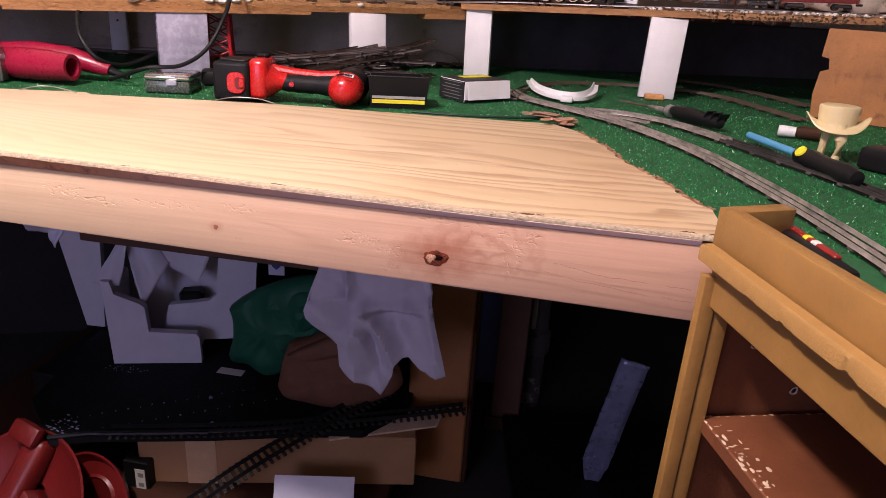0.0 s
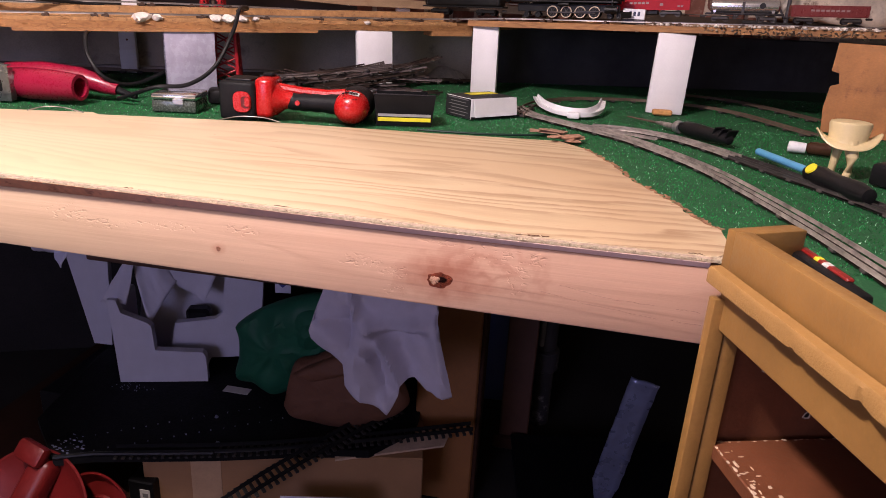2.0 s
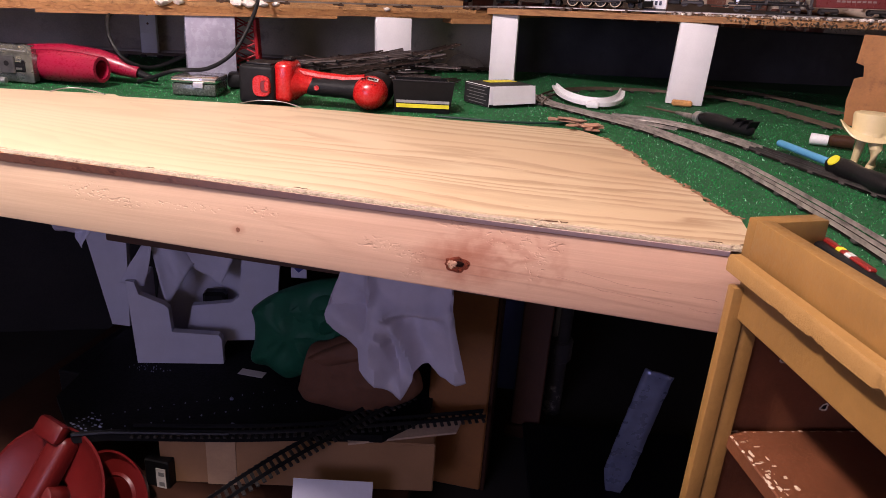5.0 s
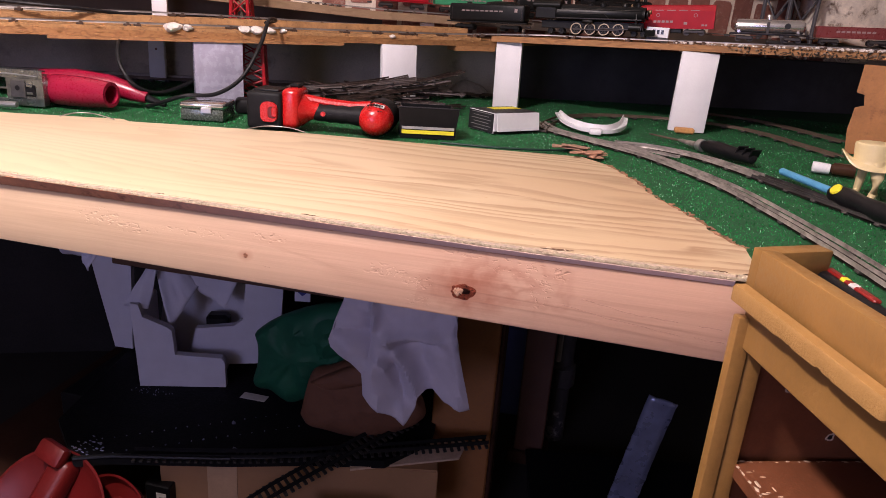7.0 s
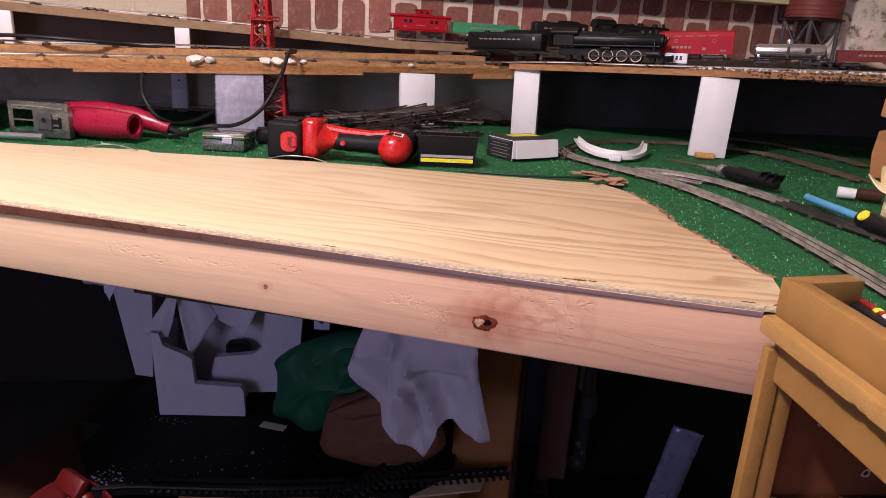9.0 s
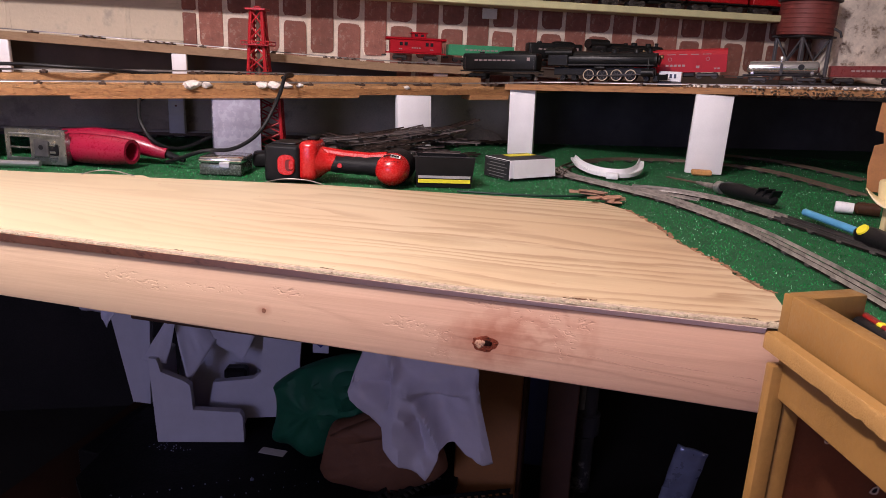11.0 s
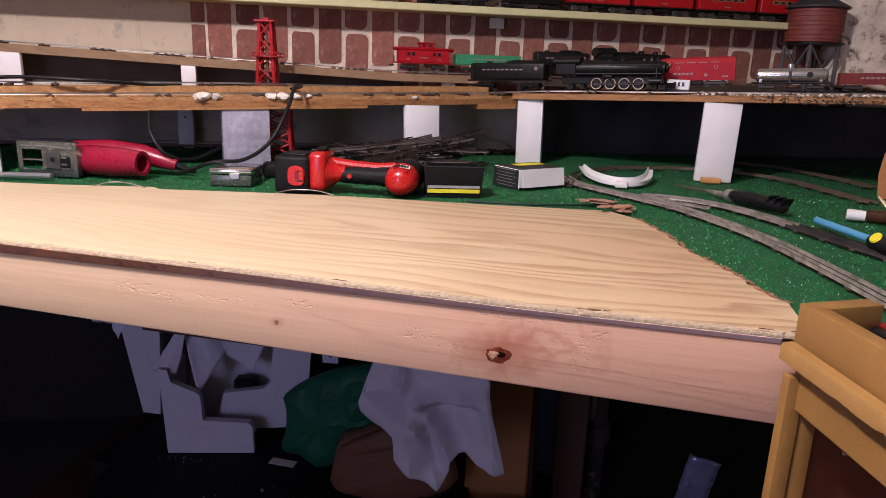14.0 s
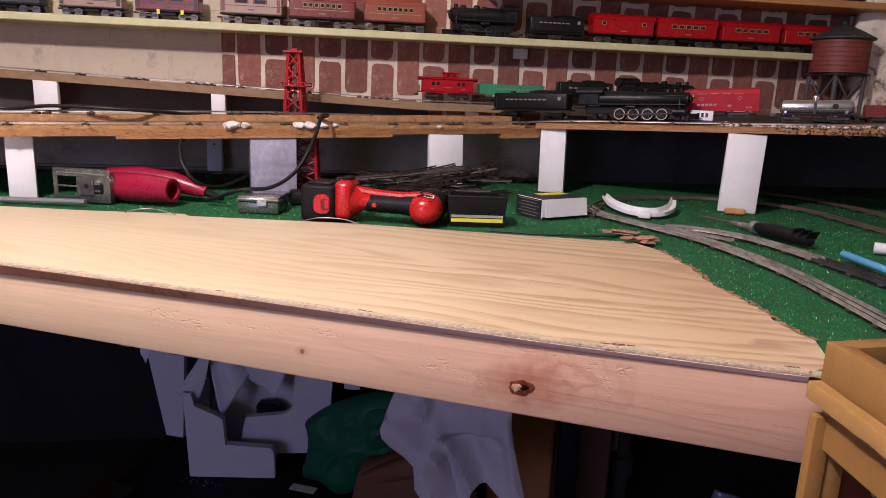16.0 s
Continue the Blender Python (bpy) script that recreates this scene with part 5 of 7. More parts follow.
# flaking plaster lumps and rubble along the edge
M_PLASTER = plain("flaking_plaster", (0.66, 0.60, 0.54), 0.9, vary=0.2, scale=60, bumpy=0.8)
M_RUBBLE = plain("brown_rubble", (0.26, 0.18, 0.12), 0.9, vary=0.6, scale=70, bumpy=0.8)


def lumpy(r, seed, flatten=0.6, sub=2):
    bm = bmesh.new()
    bmesh.ops.create_icosphere(bm, subdivisions=sub, radius=r)
    for v in bm.verts:
        v.co *= 1 + 0.45 * noise.noise(v.co / r * 1.1 + Vector((seed, seed, 0)))
        v.co.z *= flatten
    return bm


solid("plaster_mound", lumpy(0.062, 4, 0.62, 3), M_PLASTER, "pale plaster mound behind the pile of track", "plaster mound", m=pose(-0.337, 1.430, G, 0, 0, 20))
rnd = random.Random(21)
for k, (s, r) in enumerate(((0.425, 0.017), (0.455, 0.012), (0.575, 0.014), (0.60, 0.015), (0.63, 0.012), (0.66, 0.008), (0.925, 0.009))):
    p = ondeck(s, 0.003)
    solid("plaster_lump", lumpy(r, k + 1), M_PLASTER, "white flaking plaster lump on the deck edge", "plaster lump", "plaster lumps", m=pose(p[0], p[1], p[2] + 0.0 - (0.004 if s > 0.9 else 0.0), 0, 0, 37))
bm = bmesh.new()
for k in range(620):
    s = rnd.uniform(0.42, 1.1)
    r = rnd.uniform(0.0008, 0.0032) * (0.6 + 0.6 * (s > 0.55))
    p = ondeck_r(s, rnd.uniform(-0.008, 0.05))
    add(bm, lumpy(r, k, 0.8, 1), Matrix.Translation((p[0], p[1], p[2] + r * 0.3 - (0.008 if rnd.random() < 0.3 else 0))))
solid("deck_rubble", bm, M_RUBBLE, "brown crumbs and rubble along the deck edge", "rubble", kind="stuff")
bm = bmesh.new()
for k in range(70):
    s = rnd.uniform(0.45, 1.0)
    r = rnd.uniform(0.002, 0.007)
    p = ondeck_r(s, rnd.uniform(-0.004, 0.03))
    add(bm, lumpy(r, k + 50, 0.7, 1), Matrix.Translation((p[0], p[1], p[2] + r * 0.3)))
solid("plaster_crumbs", bm, M_PLASTER, "pale plaster crumbs scattered on the deck edge", "plaster crumbs", kind="stuff")
# dark rootlike debris hanging under the deck's edge
bm = bmesh.new()
for k in range(80):
    s = rnd.uniform(0.68, 1.1)
    p = Vector(ondeck_r(s, rnd.uniform(-0.012, 0.03))) + Vector((0, 0, -0.008))
    q = p + Vector((rnd.uniform(-0.02, 0.02), rnd.uniform(-0.015, 0.015), -rnd.uniform(0.003, 0.016)))
    add(bm, tube([p, p.lerp(q, 0.5) + Vector((rnd.uniform(-0.006, 0.006), 0, 0)), q], [0.0013, 0.0009, 0.0004], 5))
for k in range(170):
    s = rnd.uniform(0.60, 1.12)
    r = rnd.uniform(0.0008, 0.0030)
    p = ondeck_r(s, rnd.uniform(-0.006, 0.004))
    add(bm, lumpy(r, k + 200, 0.8, 1), Matrix.Translation((p[0], p[1], p[2] - rnd.uniform(0.001, 0.016))))
solid("hanging_roots", bm, plain("dark_dry_roots", (0.050, 0.034, 0.022), 0.9, vary=0.5, scale=80), "dark dry roots hanging from the deck edge", "roots", kind="stuff")

# ramp along the wall
def ramp_z(s):
    return 1.112 - 0.040 * (s + 1.045) if s < 0.06 else 1.068


incline = thing("track_ramp", (0, 0, 0), "sloping plain wooden ramp carrying a toy track", "track ramp")
bm = bmesh.new()
rings = []
M_RAMP = wood("ramp_plank", (0.27, 0.175, 0.095), (0.18, 0.105, 0.05), 0.7, (2, 24, 24), 4.0)
# the flat end is far darker than the plank
for name, cuts, mat_r in (("plank", (-1.5, -1.045, -0.5, 0.06, 0.34), M_RAMP), ("flat_board", (0.342, 0.7, 1.35), plain("near_black_board", (0.05, 0.035, 0.025), 0.8, vary=0.4, scale=20, bumpy=0.4))):
    bm = bmesh.new()
    rings = []
    for s in cuts:
        z = ramp_z(s)
        rings.append([bm.verts.new(onwall(s, o, z - d)) for o, d in ((0.13, 0.021), (0.13, 0), (0.04, 0), (0.04, 0.021))])
    for a, b in zip(rings, rings[1:]):
        for k in range(4):
            bm.faces.new((a[k], a[(k + 1) % 4], b[(k + 1) % 4], b[k]))
    bm.faces.new(rings[0]), bm.faces.new(rings[-1][::-1])
    bmesh.ops.recalc_face_normals(bm, faces=bm.faces)
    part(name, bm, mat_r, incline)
track([tuple(onwall(s, 0.085, ramp_z(s))) for s in (-1.45, -1.05, -0.5, 0.0, 0.3, 0.7, 1.3)], "toy train track running down the wooden ramp", M_BRIGHT, TIED, pitch=0.11, w=0.0008, uneven=0.35, h=0.0032)
post(onwall(-0.966, 0.13, 0)[:2], onwall(-0.905, 0.13, 0)[:2], 1.001, 1.088, 0.018, M_WHITE, "white painted board holding up the ramp")
post(onwall(-0.512, 0.13, 0)[:2], onwall(-0.474, 0.13, 0)[:2], 1.012, 1.069, 0.018, M_WHITE, "small white block under the ramp")
post(onwall(0.2, 0.11, 0)[:2], onwall(0.24, 0.11, 0)[:2], 1.036, 1.046, 0.018, M_WHITE, "thin white packing under the ramp")

# pile of loose track
M_PILE = plain("blackened_rail", (0.024, 0.013, 0.010), 0.5, 0.2, vary=0.5, scale=60, bumpy=0.3, stain=(0.085, 0.048, 0.034))
rp2 = random.Random(14)
for k in range(34):
    low, u = k < 20, rp2.random()
    x, y = -0.53 + 0.17 * u + rp2.gauss(0, 0.012), 0.83 + 0.07 * u + rp2.gauss(0, 0.025)
    l, c = rp2.uniform(0.20, 0.27), rp2.choice((0.12, -0.10, 0.3, 0.0))
    lean = rp2.uniform(-2, 5) if low else rp2.uniform(7, 15)
    z = G + 0.002 + (0.0026 * k if low else 0.036 + 0.0022 * (k - 20))
    pts = [((t - 0.5) * l, c * (t - 0.5) ** 2, 0) for t in (0, 0.25, 0.5, 0.75, 1)]
    track(pts, "dark rusty loose toy track section in a pile", M_PILE, TIES, pitch=0.055, group="pile of loose track", m=pose(x, y, z, rp2.uniform(-8, 8), -lean, rp2.uniform(2, 42)), w=0.0011, h=0.0036)

# ---------- tools on the mat ----------
M_REDTOOL = plain("red_tool_casing", (0.42, 0.010, 0.010), 0.26, vary=0.08, scale=25, bumpy=0.06)
M_CRIMSON = plain("crimson_tool_casing", (0.27, 0.008, 0.032), 0.3, vary=0.15, scale=25, bumpy=0.06)
M_RUBBER = dull(plain("black_rubber", (0.009, 0.009, 0.010), 0.5, vary=0.3, scale=60, bumpy=0.3), 0.13)
M_STEEL = metal("brushed_steel", (0.46, 0.46, 0.46), 0.28, 0.8)
M_YELLOW = plain("yellow_print", (0.70, 0.62, 0.03), 0.5, vary=0.1)
M_GREYDARK = dull(plain("dark_grey_print", (0.018, 0.018, 0.02), 0.5, vary=0.3, scale=90), 0.2)

DRL = pose(-0.578, 0.484, G, 0, 0, 7) @ Matrix.Diagonal((0.95, 1, 0.89, 1))
drill = thing("cordless_drill", DRL, "red and black cordless drill lying on its side", "drill")
bat = part("battery", bx(0.070, 0.085, 0.078, (0.035, 0.043, 0.041), 0.008, 3), M_RUBBER, drill, "black battery pack")


def pill(w, h, r, depth, c):
    """A rounded plate that stands in x and z and faces -y."""
    edge = []
    for cx, cz, a0 in ((1, 1, 0), (-1, 1, 90), (-1, -1, 180), (1, -1, 270)):
        for q in (0, 22.5, 45, 67.5, 90):
            a = radians(a0 + q)
            edge.append((cx * (w / 2 - r) + r * math.cos(a), cz * (h / 2 - r) + r * math.sin(a)))
    return xf(prism(edge, 0, depth, 0.0012), Matrix.Translation(c) @ Matrix.Rotation(radians(90), 4, "X"))


part("latch", pill(0.034, 0.042, 0.013, 0.008, (0.046, 0.004, 0.040)), M_REDTOOL, bat, "red release latch")
part("latch_recess", pill(0.017, 0.024, 0.007, 0.003, (0.053, -0.0025, 0.040)), plain("dark_red_recess", (0.12, 0.005, 0.005), 0.4), bat, "dark red thumb recess")
part("latch_lip", pill(0.010, 0.020, 0.004, 0.003, (0.0575, -0.0040, 0.041)), M_REDTOOL, bat)
part("top_plate", bx(0.05, 0.06, 0.005, (0.036, 0.043, 0.0815), 0.002, 2), M_BLACKPL, bat)
foot = bx(0.036, 0.075, 0.082, (0.084, 0.043, 0.048), 0.012, 3)
part("foot", foot, M_REDTOOL, drill, "red battery foot")
part("neck", lathe([(0.034, 0.0), (0.027, 0.008), (0.0195, 0.018), (0.0165, 0.034)], 20, "x", (0.10, 0.043, 0.043)), M_REDTOOL, drill)
grip = lathe([(0.016, 0.0), (0.0185, 0.01), (0.0175, 0.022), (0.0195, 0.032), (0.0178, 0.044), (0.0198, 0.056), (0.0182, 0.068), (0.021, 0.085), (0.022, 0.105)], 22, "x", (0.124, 0.043, 0.040))
part("grip", grip, M_RUBBER, drill, "black ribbed rubber grip")
part("spine", tube([(0.10, 0.05, 0.066), (0.15, 0.05, 0.060), (0.20, 0.05, 0.058), (0.235, 0.05, 0.062)], 0.010, 10), M_REDTOOL, drill)
part("button", lathe([(0.005, 0), (0.005, 0.003), (0, 0.004)], 12, "y", (0.146, 0.021, 0.041)), M_REDTOOL, drill)
motor = part("motor_housing", lathe([(0.0, -0.034), (0.014, -0.033), (0.026, -0.026), (0.0325, -0.012), (0.034, 0.004), (0.034, 0.06), (0.030, 0.085), (0.024, 0.11)], 28, "y", (0.247, 0.040, 0.036)), M_REDTOOL, drill)
part("chuck", lathe([(0.024, 0.11), (0.021, 0.125), (0.019, 0.15), (0.010, 0.155), (0.0, 0.155)], 20, "y", (0.247, 0.040, 0.036)), M_RUBBER, drill, "black chuck")
part("gear_cover", lathe([(0.0345, 0.012), (0.0365, 0.02), (0.0365, 0.07), (0.033, 0.08)], 28, "y", (0.247, 0.040, 0.036)), M_RUBBER, drill)
for k in range(5):
    part("vent_slot", bx(0.0025, 0.012, 0.002, (0.235 + 0.0055 * k, 0.022, 0.036 + math.sqrt(0.0335**2 - (-0.012 + 0.0055 * k) ** 2) - 0.0006)), M_RUBBER, motor)
tip = Matrix.Translation((0.256, 0.0235, 0.0665)) @ Matrix.Rotation(radians(22), 4, "X") @ Matrix.Rotation(radians(10), 4, "Y")
part("sticker", xf(bx(0.020, 0.011, 0.0012), tip), M_LABEL, motor, "small pale sticker with grey bars")
for k in range(3):
    part("bar", xf(bx(0.004, 0.006, 0.0006, (-0.006 + 0.0055 * k, 0, 0.0008)), tip), M_GREYDARK, motor)
for k in range(10):
    a = -0.8 + 0.33 * (k % 5)
    part("vent_slot", bx(0.004, 0.002, 0.0015, (0.240 + 0.0055 * (k % 5), 0.0115 + 0.0012 * (k % 5) ** 0, 0.0575 - 0.006 * (k // 5)), 0.0005), M_RUBBER, motor)
part("top_clip", bx(0.02, 0.03, 0.008, (0.085, 0.05, 0.092), 0.003), M_RUBBER, drill)
part("contact_plate", bx(0.012, 0.02, 0.0015, (0.03, 0.05, 0.0808)), M_LABEL, bat, "small pale sticker")

# corded red saw with a metal shoe
SAW = pose(-1.10, 0.455, G, 0, 0, 8)
saw = thing("jigsaw", SAW, "crimson handheld jigsaw lying down with a metal shoe", "jigsaw")
part("body", xf(lathe([(0.0, 0.0), (0.020, 0.0), (0.027, 0.02), (0.030, 0.06), (0.029, 0.12), (0.0255, 0.158), (0.0245, 0.172), (0.018, 0.172), (0.016, 0.13), (0, 0.13)], 30, "x"), Matrix.Translation((0.06, 0.05, 0.033)) @ Matrix.Rotation(radians(-9), 4, "Z")), M_CRIMSON, saw)
part("handle", tube([(0.05, 0.085, 0.045), (0.12, 0.092, 0.048), (0.19, 0.095, 0.042), (0.235, 0.098, 0.03), (0.262, 0.10, 0.022)], [0.020, 0.022, 0.021, 0.018, 0.012], 16), M_CRIMSON, saw)
part("cord_guard", tube([(0.255, 0.10, 0.024), (0.275, 0.102, 0.016), (0.30, 0.10, 0.010)], [0.009, 0.007, 0.005], 10), M_RUBBER, saw, "black rubber cord guard")
M_SHOE = metal("scratched_shoe_steel", (0.22, 0.24, 0.235), 0.24, 0.9, 0.45, 40)
shoe = bmesh.new()
for a in ((0.125, 0.0025, 0.016, (0.045, 0.0, 0.062)), (0.125, 0.0025, 0.013, (0.045, 0.0, 0.0085)), (0.010, 0.0025, 0.040, (-0.0125, 0.0, 0.0345)), (0.074, 0.0025, 0.040, (0.0705, 0.0, 0.0345)), (0.042, 0.0025, 0.004, (0.013, 0.0, 0.034)), (0.125, 0.012, 0.0025, (0.045, 0.006, 0.0695)), (0.0025, 0.012, 0.068, (-0.016, 0.006, 0.036)), (0.0025, 0.016, 0.060, (0.106, 0.008, 0.034))):
    add(shoe, bx(a[0], a[1], a[2], a[3], 0.0008))
plate = part("shoe_plate", shoe, M_SHOE, saw, "scratched steel shoe plate")
part("shoe_bead", tube([(-0.008, -0.0014, 0.061), (0.045, -0.0014, 0.0615), (0.098, -0.0014, 0.059)], 0.0016, 8), M_STEEL, plate, "bright pressed bead")
part("shoe_bridge", bx(0.030, 0.003, 0.034, (0.058, -0.0028, 0.034), 0.002), metal("grey_casting", (0.10, 0.10, 0.10), 0.4, 0.7, 0.3, 40), plate)
part("shoe_slot", bx(0.020, 0.004, 0.022, (0.083, -0.002, 0.032), 0.002), M_RUBBER, plate, "black blade clamp")
for z in (0.027, 0.041):
    part("shoe_rib", bx(0.012, 0.003, 0.005, (0.082, -0.0042, z), 0.001), M_SHOE, plate)
part("shoe_screw", lathe([(0.005, 0), (0.005, 0.002), (0, 0.003)], 12, "y", (0.058, -0.0045, 0.036)), M_RUBBER, plate)
solid("steel_rod", tube([(-1.40, 0.30, 0.8525), (-1.18, 0.395, 0.853), (-1.02, 0.43, 0.855)], 0.006, 10), M_STEEL, "dull steel rod lying on the mat", "rod")

for pts in ([(-0.881, 0.375, 0.854), (-0.868, 0.402, 0.854), (-0.838, 0.41, 0.854), (-0.79, 0.4, 0.854)], [(-0.557, 0.449, 0.854), (-0.533, 0.473, 0.854), (-0.491, 0.481, 0.854), (-0.455, 0.473, 0.854)]):
    solid("bent_wire", tube(smooth_path([(x, y, z + (0.004 if 0 < i < 3 else 0.0)) for i, (x, y, z) in enumerate(pts)], 5), 0.0010, 6), M_RAIL, "thin pale bent wire behind the panel", "wire", "bent wires")
# chromed little case
sv = thing("metal_case", pose(-0.728, 0.508, G, 0, 0, 14), "small chromed metal case with a dark base", "metal case")
part("base", bx(0.082, 0.085, 0.022, (0.041, 0.043, 0.011), 0.003, 2), plain("smoked_base", (0.10, 0.12, 0.10), 0.25, 0.5), sv)
part("lid", bx(0.084, 0.087, 0.012, (0.041, 0.043, 0.0285), 0.004, 2), M_STEEL, sv, "chromed lid")
sv.children[-1].data.materials[0] = metal("polished_chrome", (0.62, 0.62, 0.62), 0.12, 0.95, 0.15, 30)
part("hinge", cyl(0.004, 0.05, "x", (0.041, 0.086, 0.03), 12), M_STEEL, sv)
part("clasp", bx(0.02, 0.004, 0.01, (0.05, -0.002, 0.02), 0.001), M_STEEL, sv)

# black and yellow carton, open
bb = thing("parts_box", along((-0.307, 0.573), (-0.210, 0.606), G), "open black parts box with a yellow stripe", "parts box")
w, d, h = 0.104, 0.075, 0.058
bm = bx(w, 0.002, h, (w / 2, 0, h / 2))
for v in bm.verts:
    v.co.x += 0.11 * (v.co.x - w / 2) * v.co.z / h
part("front", xf(bm, Matrix.Rotation(radians(5), 4, "X")), M_BLACKPL, bb)
part("back", bx(w, 0.002, h * 0.95, (w / 2, d, h * 0.475)), M_BLACKPL, bb)
part("side", bx(0.002, d - 0.002, h * 0.95, (0.001, d / 2, h * 0.475)), M_BLACKPL, bb)
part("side", bx(0.002, d - 0.002, h * 0.95, (w - 0.001, d / 2, h * 0.475)), M_BLACKPL, bb)
part("bottom", bx(w, d, 0.002, (w / 2, d / 2, 0.001)), M_BLACKPL, bb)
part("stripe", bx(w * 0.96, 0.001, 0.007, (w / 2, -0.0030, 0.012)), M_YELLOW, bb, "bright yellow stripe")
part("stripe", bx(w * 0.96, 0.001, 0.005, (w / 2, -0.0036, 0.020)), plain("grey_stripe", (0.3, 0.3, 0.3), 0.5), bb, "grey stripe")
part("ragged_rim", bx(w * 1.11, 0.004, 0.003, (w / 2, -0.005, h), 0.001), M_GREYDARK, bb)

# white and yellow carton, lid up
wb = thing("bulb_carton", along((-0.150, 0.722), (-0.063, 0.815), G), "small carton with white front and yellow top", "carton")
w, h = 0.118, 0.042
part("carton_body", bx(w, 0.085, h, (w / 2, 0.043, h / 2), 0.001), M_WHITE, wb)
part("end_face", bx(0.001, 0.083, h * 0.96, (-0.0008, 0.043, h / 2)), M_GREYDARK, wb, "dark printed end with pale bars")
for k in range(6):
    part("bar", bx(0.0008, 0.066 if k % 2 else 0.05, 0.0013, (-0.0016, 0.042, 0.006 + 0.0065 * k)), M_GREYBAR, wb)
part("top_face", bx(w * 0.98, 0.083, 0.001, (w / 2, 0.043, h + 0.0006)), M_GREYDARK, wb, "dark printed top")
part("top_bar", bx(w * 0.62, 0.026, 0.0008, (w * 0.62, 0.06, h + 0.0016)), M_YELLOW, wb, "yellow stripe")
part("flap", xf(bx(w * 0.97, 0.0015, h * 0.88, (w / 2, 0, -h * 0.44)), Matrix.Translation((0.003, -0.002, h)) @ Matrix.Rotation(radians(-9), 4, "X")), M_WHITE, wb, "white hanging flap")
part("black_edge", bx(w, 0.001, 0.005, (w / 2, -0.0008, 0.003)), M_BLACKPL, wb)

# white curved bracket
bm = bmesh.new()
cres = smooth_path([(-0.048, 1.03, 0.868), (-0.02, 0.93, 0.858), (0.03, 0.865, 0.852), (0.085, 0.87, 0.852), (0.118, 0.94, 0.858), (0.128, 1.02, 0.872)], 6)
prev = None
for i, p in enumerate(cres):
    d = (cres[min(i + 1, len(cres) - 1)] - cres[max(0, i - 1)]).normalized()
    s = Vector((-d.y, d.x, 0)).normalized()
    k = 0.55 + 0.45 * math.sin(math.pi * i / (len(cres) - 1))
    ring = [bm.verts.new(p + s * a * k + Vector((0, 0, b))) for a, b in ((-0.012, 0), (0.008, 0), (0.013, 0.016 * k + 0.003), (0.009, 0.017 * k + 0.003), (0.005, 0.005), (-0.008, 0.005), (-0.012, 0.010 * k))]
    if prev:
        for j in range(7):
            bm.faces.new((prev[j], prev[(j + 1) % 7], ring[(j + 1) % 7], ring[j]))
    else:
        bm.faces.new(ring[::-1])
    prev = ring
bm.faces.new(prev)
bmesh.ops.recalc_face_normals(bm, faces=bm.faces)
M_WHITEPL = plain("white_plastic", (0.72, 0.72, 0.73), 0.3, vary=0.05, scale=30, bumpy=0.1)
brk = thing("curved_bracket", Matrix.Translation((0.045, 0.875, G)) @ Matrix.Diagonal((0.90, 0.85, 0.85, 1)) @ Matrix.Translation((-0.042, -0.875, -G)), "curved white plastic bracket lying on the mat", "plastic bracket")
part("arc", bm, M_WHITEPL, brk)
part("lug", bx(0.03, 0.022, 0.016, (0.055, 0.85, 0.855), 0.004, 2), M_WHITEPL, brk)

# soldering tool, screwdriver, bottle, hat-shaped toy
sol = thing("soldering_iron", along((0.176, 0.917), (0.399, 0.563), G), "soldering iron with a finned black handle", "soldering iron")
part("tip", tube([(0, 0, 0.006), (0.05, 0, 0.008), (0.12, 0, 0.011)], [0.0018, 0.0022, 0.0026], 10), M_RUSTRAIL, sol)
part("barrel", lathe([(0.0026, 0.10), (0.0042, 0.115), (0.006, 0.14), (0.0065, 0.165)], 14, "x", (0, 0, 0.011)), M_RAIL, sol)
part("collar", lathe([(0.012, 0.163), (0.013, 0.168), (0.012, 0.176)], 14, "x", (0, 0, 0.013)), M_STEEL, sol)
part("handle", lathe([(0.008, 0.176), (0.0130, 0.19), (0.0148, 0.22), (0.0125, 0.27), (0.0100, 0.31), (0.0, 0.318)], 18, "x", (0, 0, 0.0152)), M_BLACKPL, sol, "black moulded handle")
for x in (0.275, 0.292, 0.309):
    part("fin", xf(bx(0.003, 0.024, 0.017, (0, 0, 0.0085), 0.001), Matrix.Translation((x, 0, 0.018)) @ Matrix.Rotation(radians(25), 4, "Y")), M_BLACKPL, sol)
M_CYAN = plain("light_blue_shaft", (0.08, 0.30, 0.50), 0.35, vary=0.1)
drv = thing("screwdriver", along((0.371, 0.564), (0.418, 0.383), G) @ Matrix.Scale(1.16, 4), "screwdriver with blue shaft and black yellow-capped handle", "screwdriver")
part("shaft", tube([(0, 0, 0.012), (0.13, 0, 0.014)], 0.0052, 12), M_CYAN, drv, "light blue sleeve")
part("handle", lathe([(0.006, 0.125), (0.0115, 0.135), (0.0128, 0.16), (0.0108, 0.19), (0.0125, 0.23), (0.009, 0.25), (0, 0.252)], 18, "x", (0, 0, 0.0135)), M_BLACKPL, drv)
part("cap_mark", xf(lathe([(0.008, 0), (0.0072, 0.002), (0, 0.0025)], 18), Matrix.Translation((0.148, -0.0095, 0.0215)) @ Matrix.Rotation(radians(50), 4, "X")), M_YELLOW, drv, "yellow round mark")
solid("black_case", bx(0.16, 0.05, 0.034, (0.08, 0.025, 0.017), 0.006, 2), M_BLACKPL, "black plastic case beside the screwdriver", "case", m=along((0.50, 0.44), (0.62, 0.30), G))
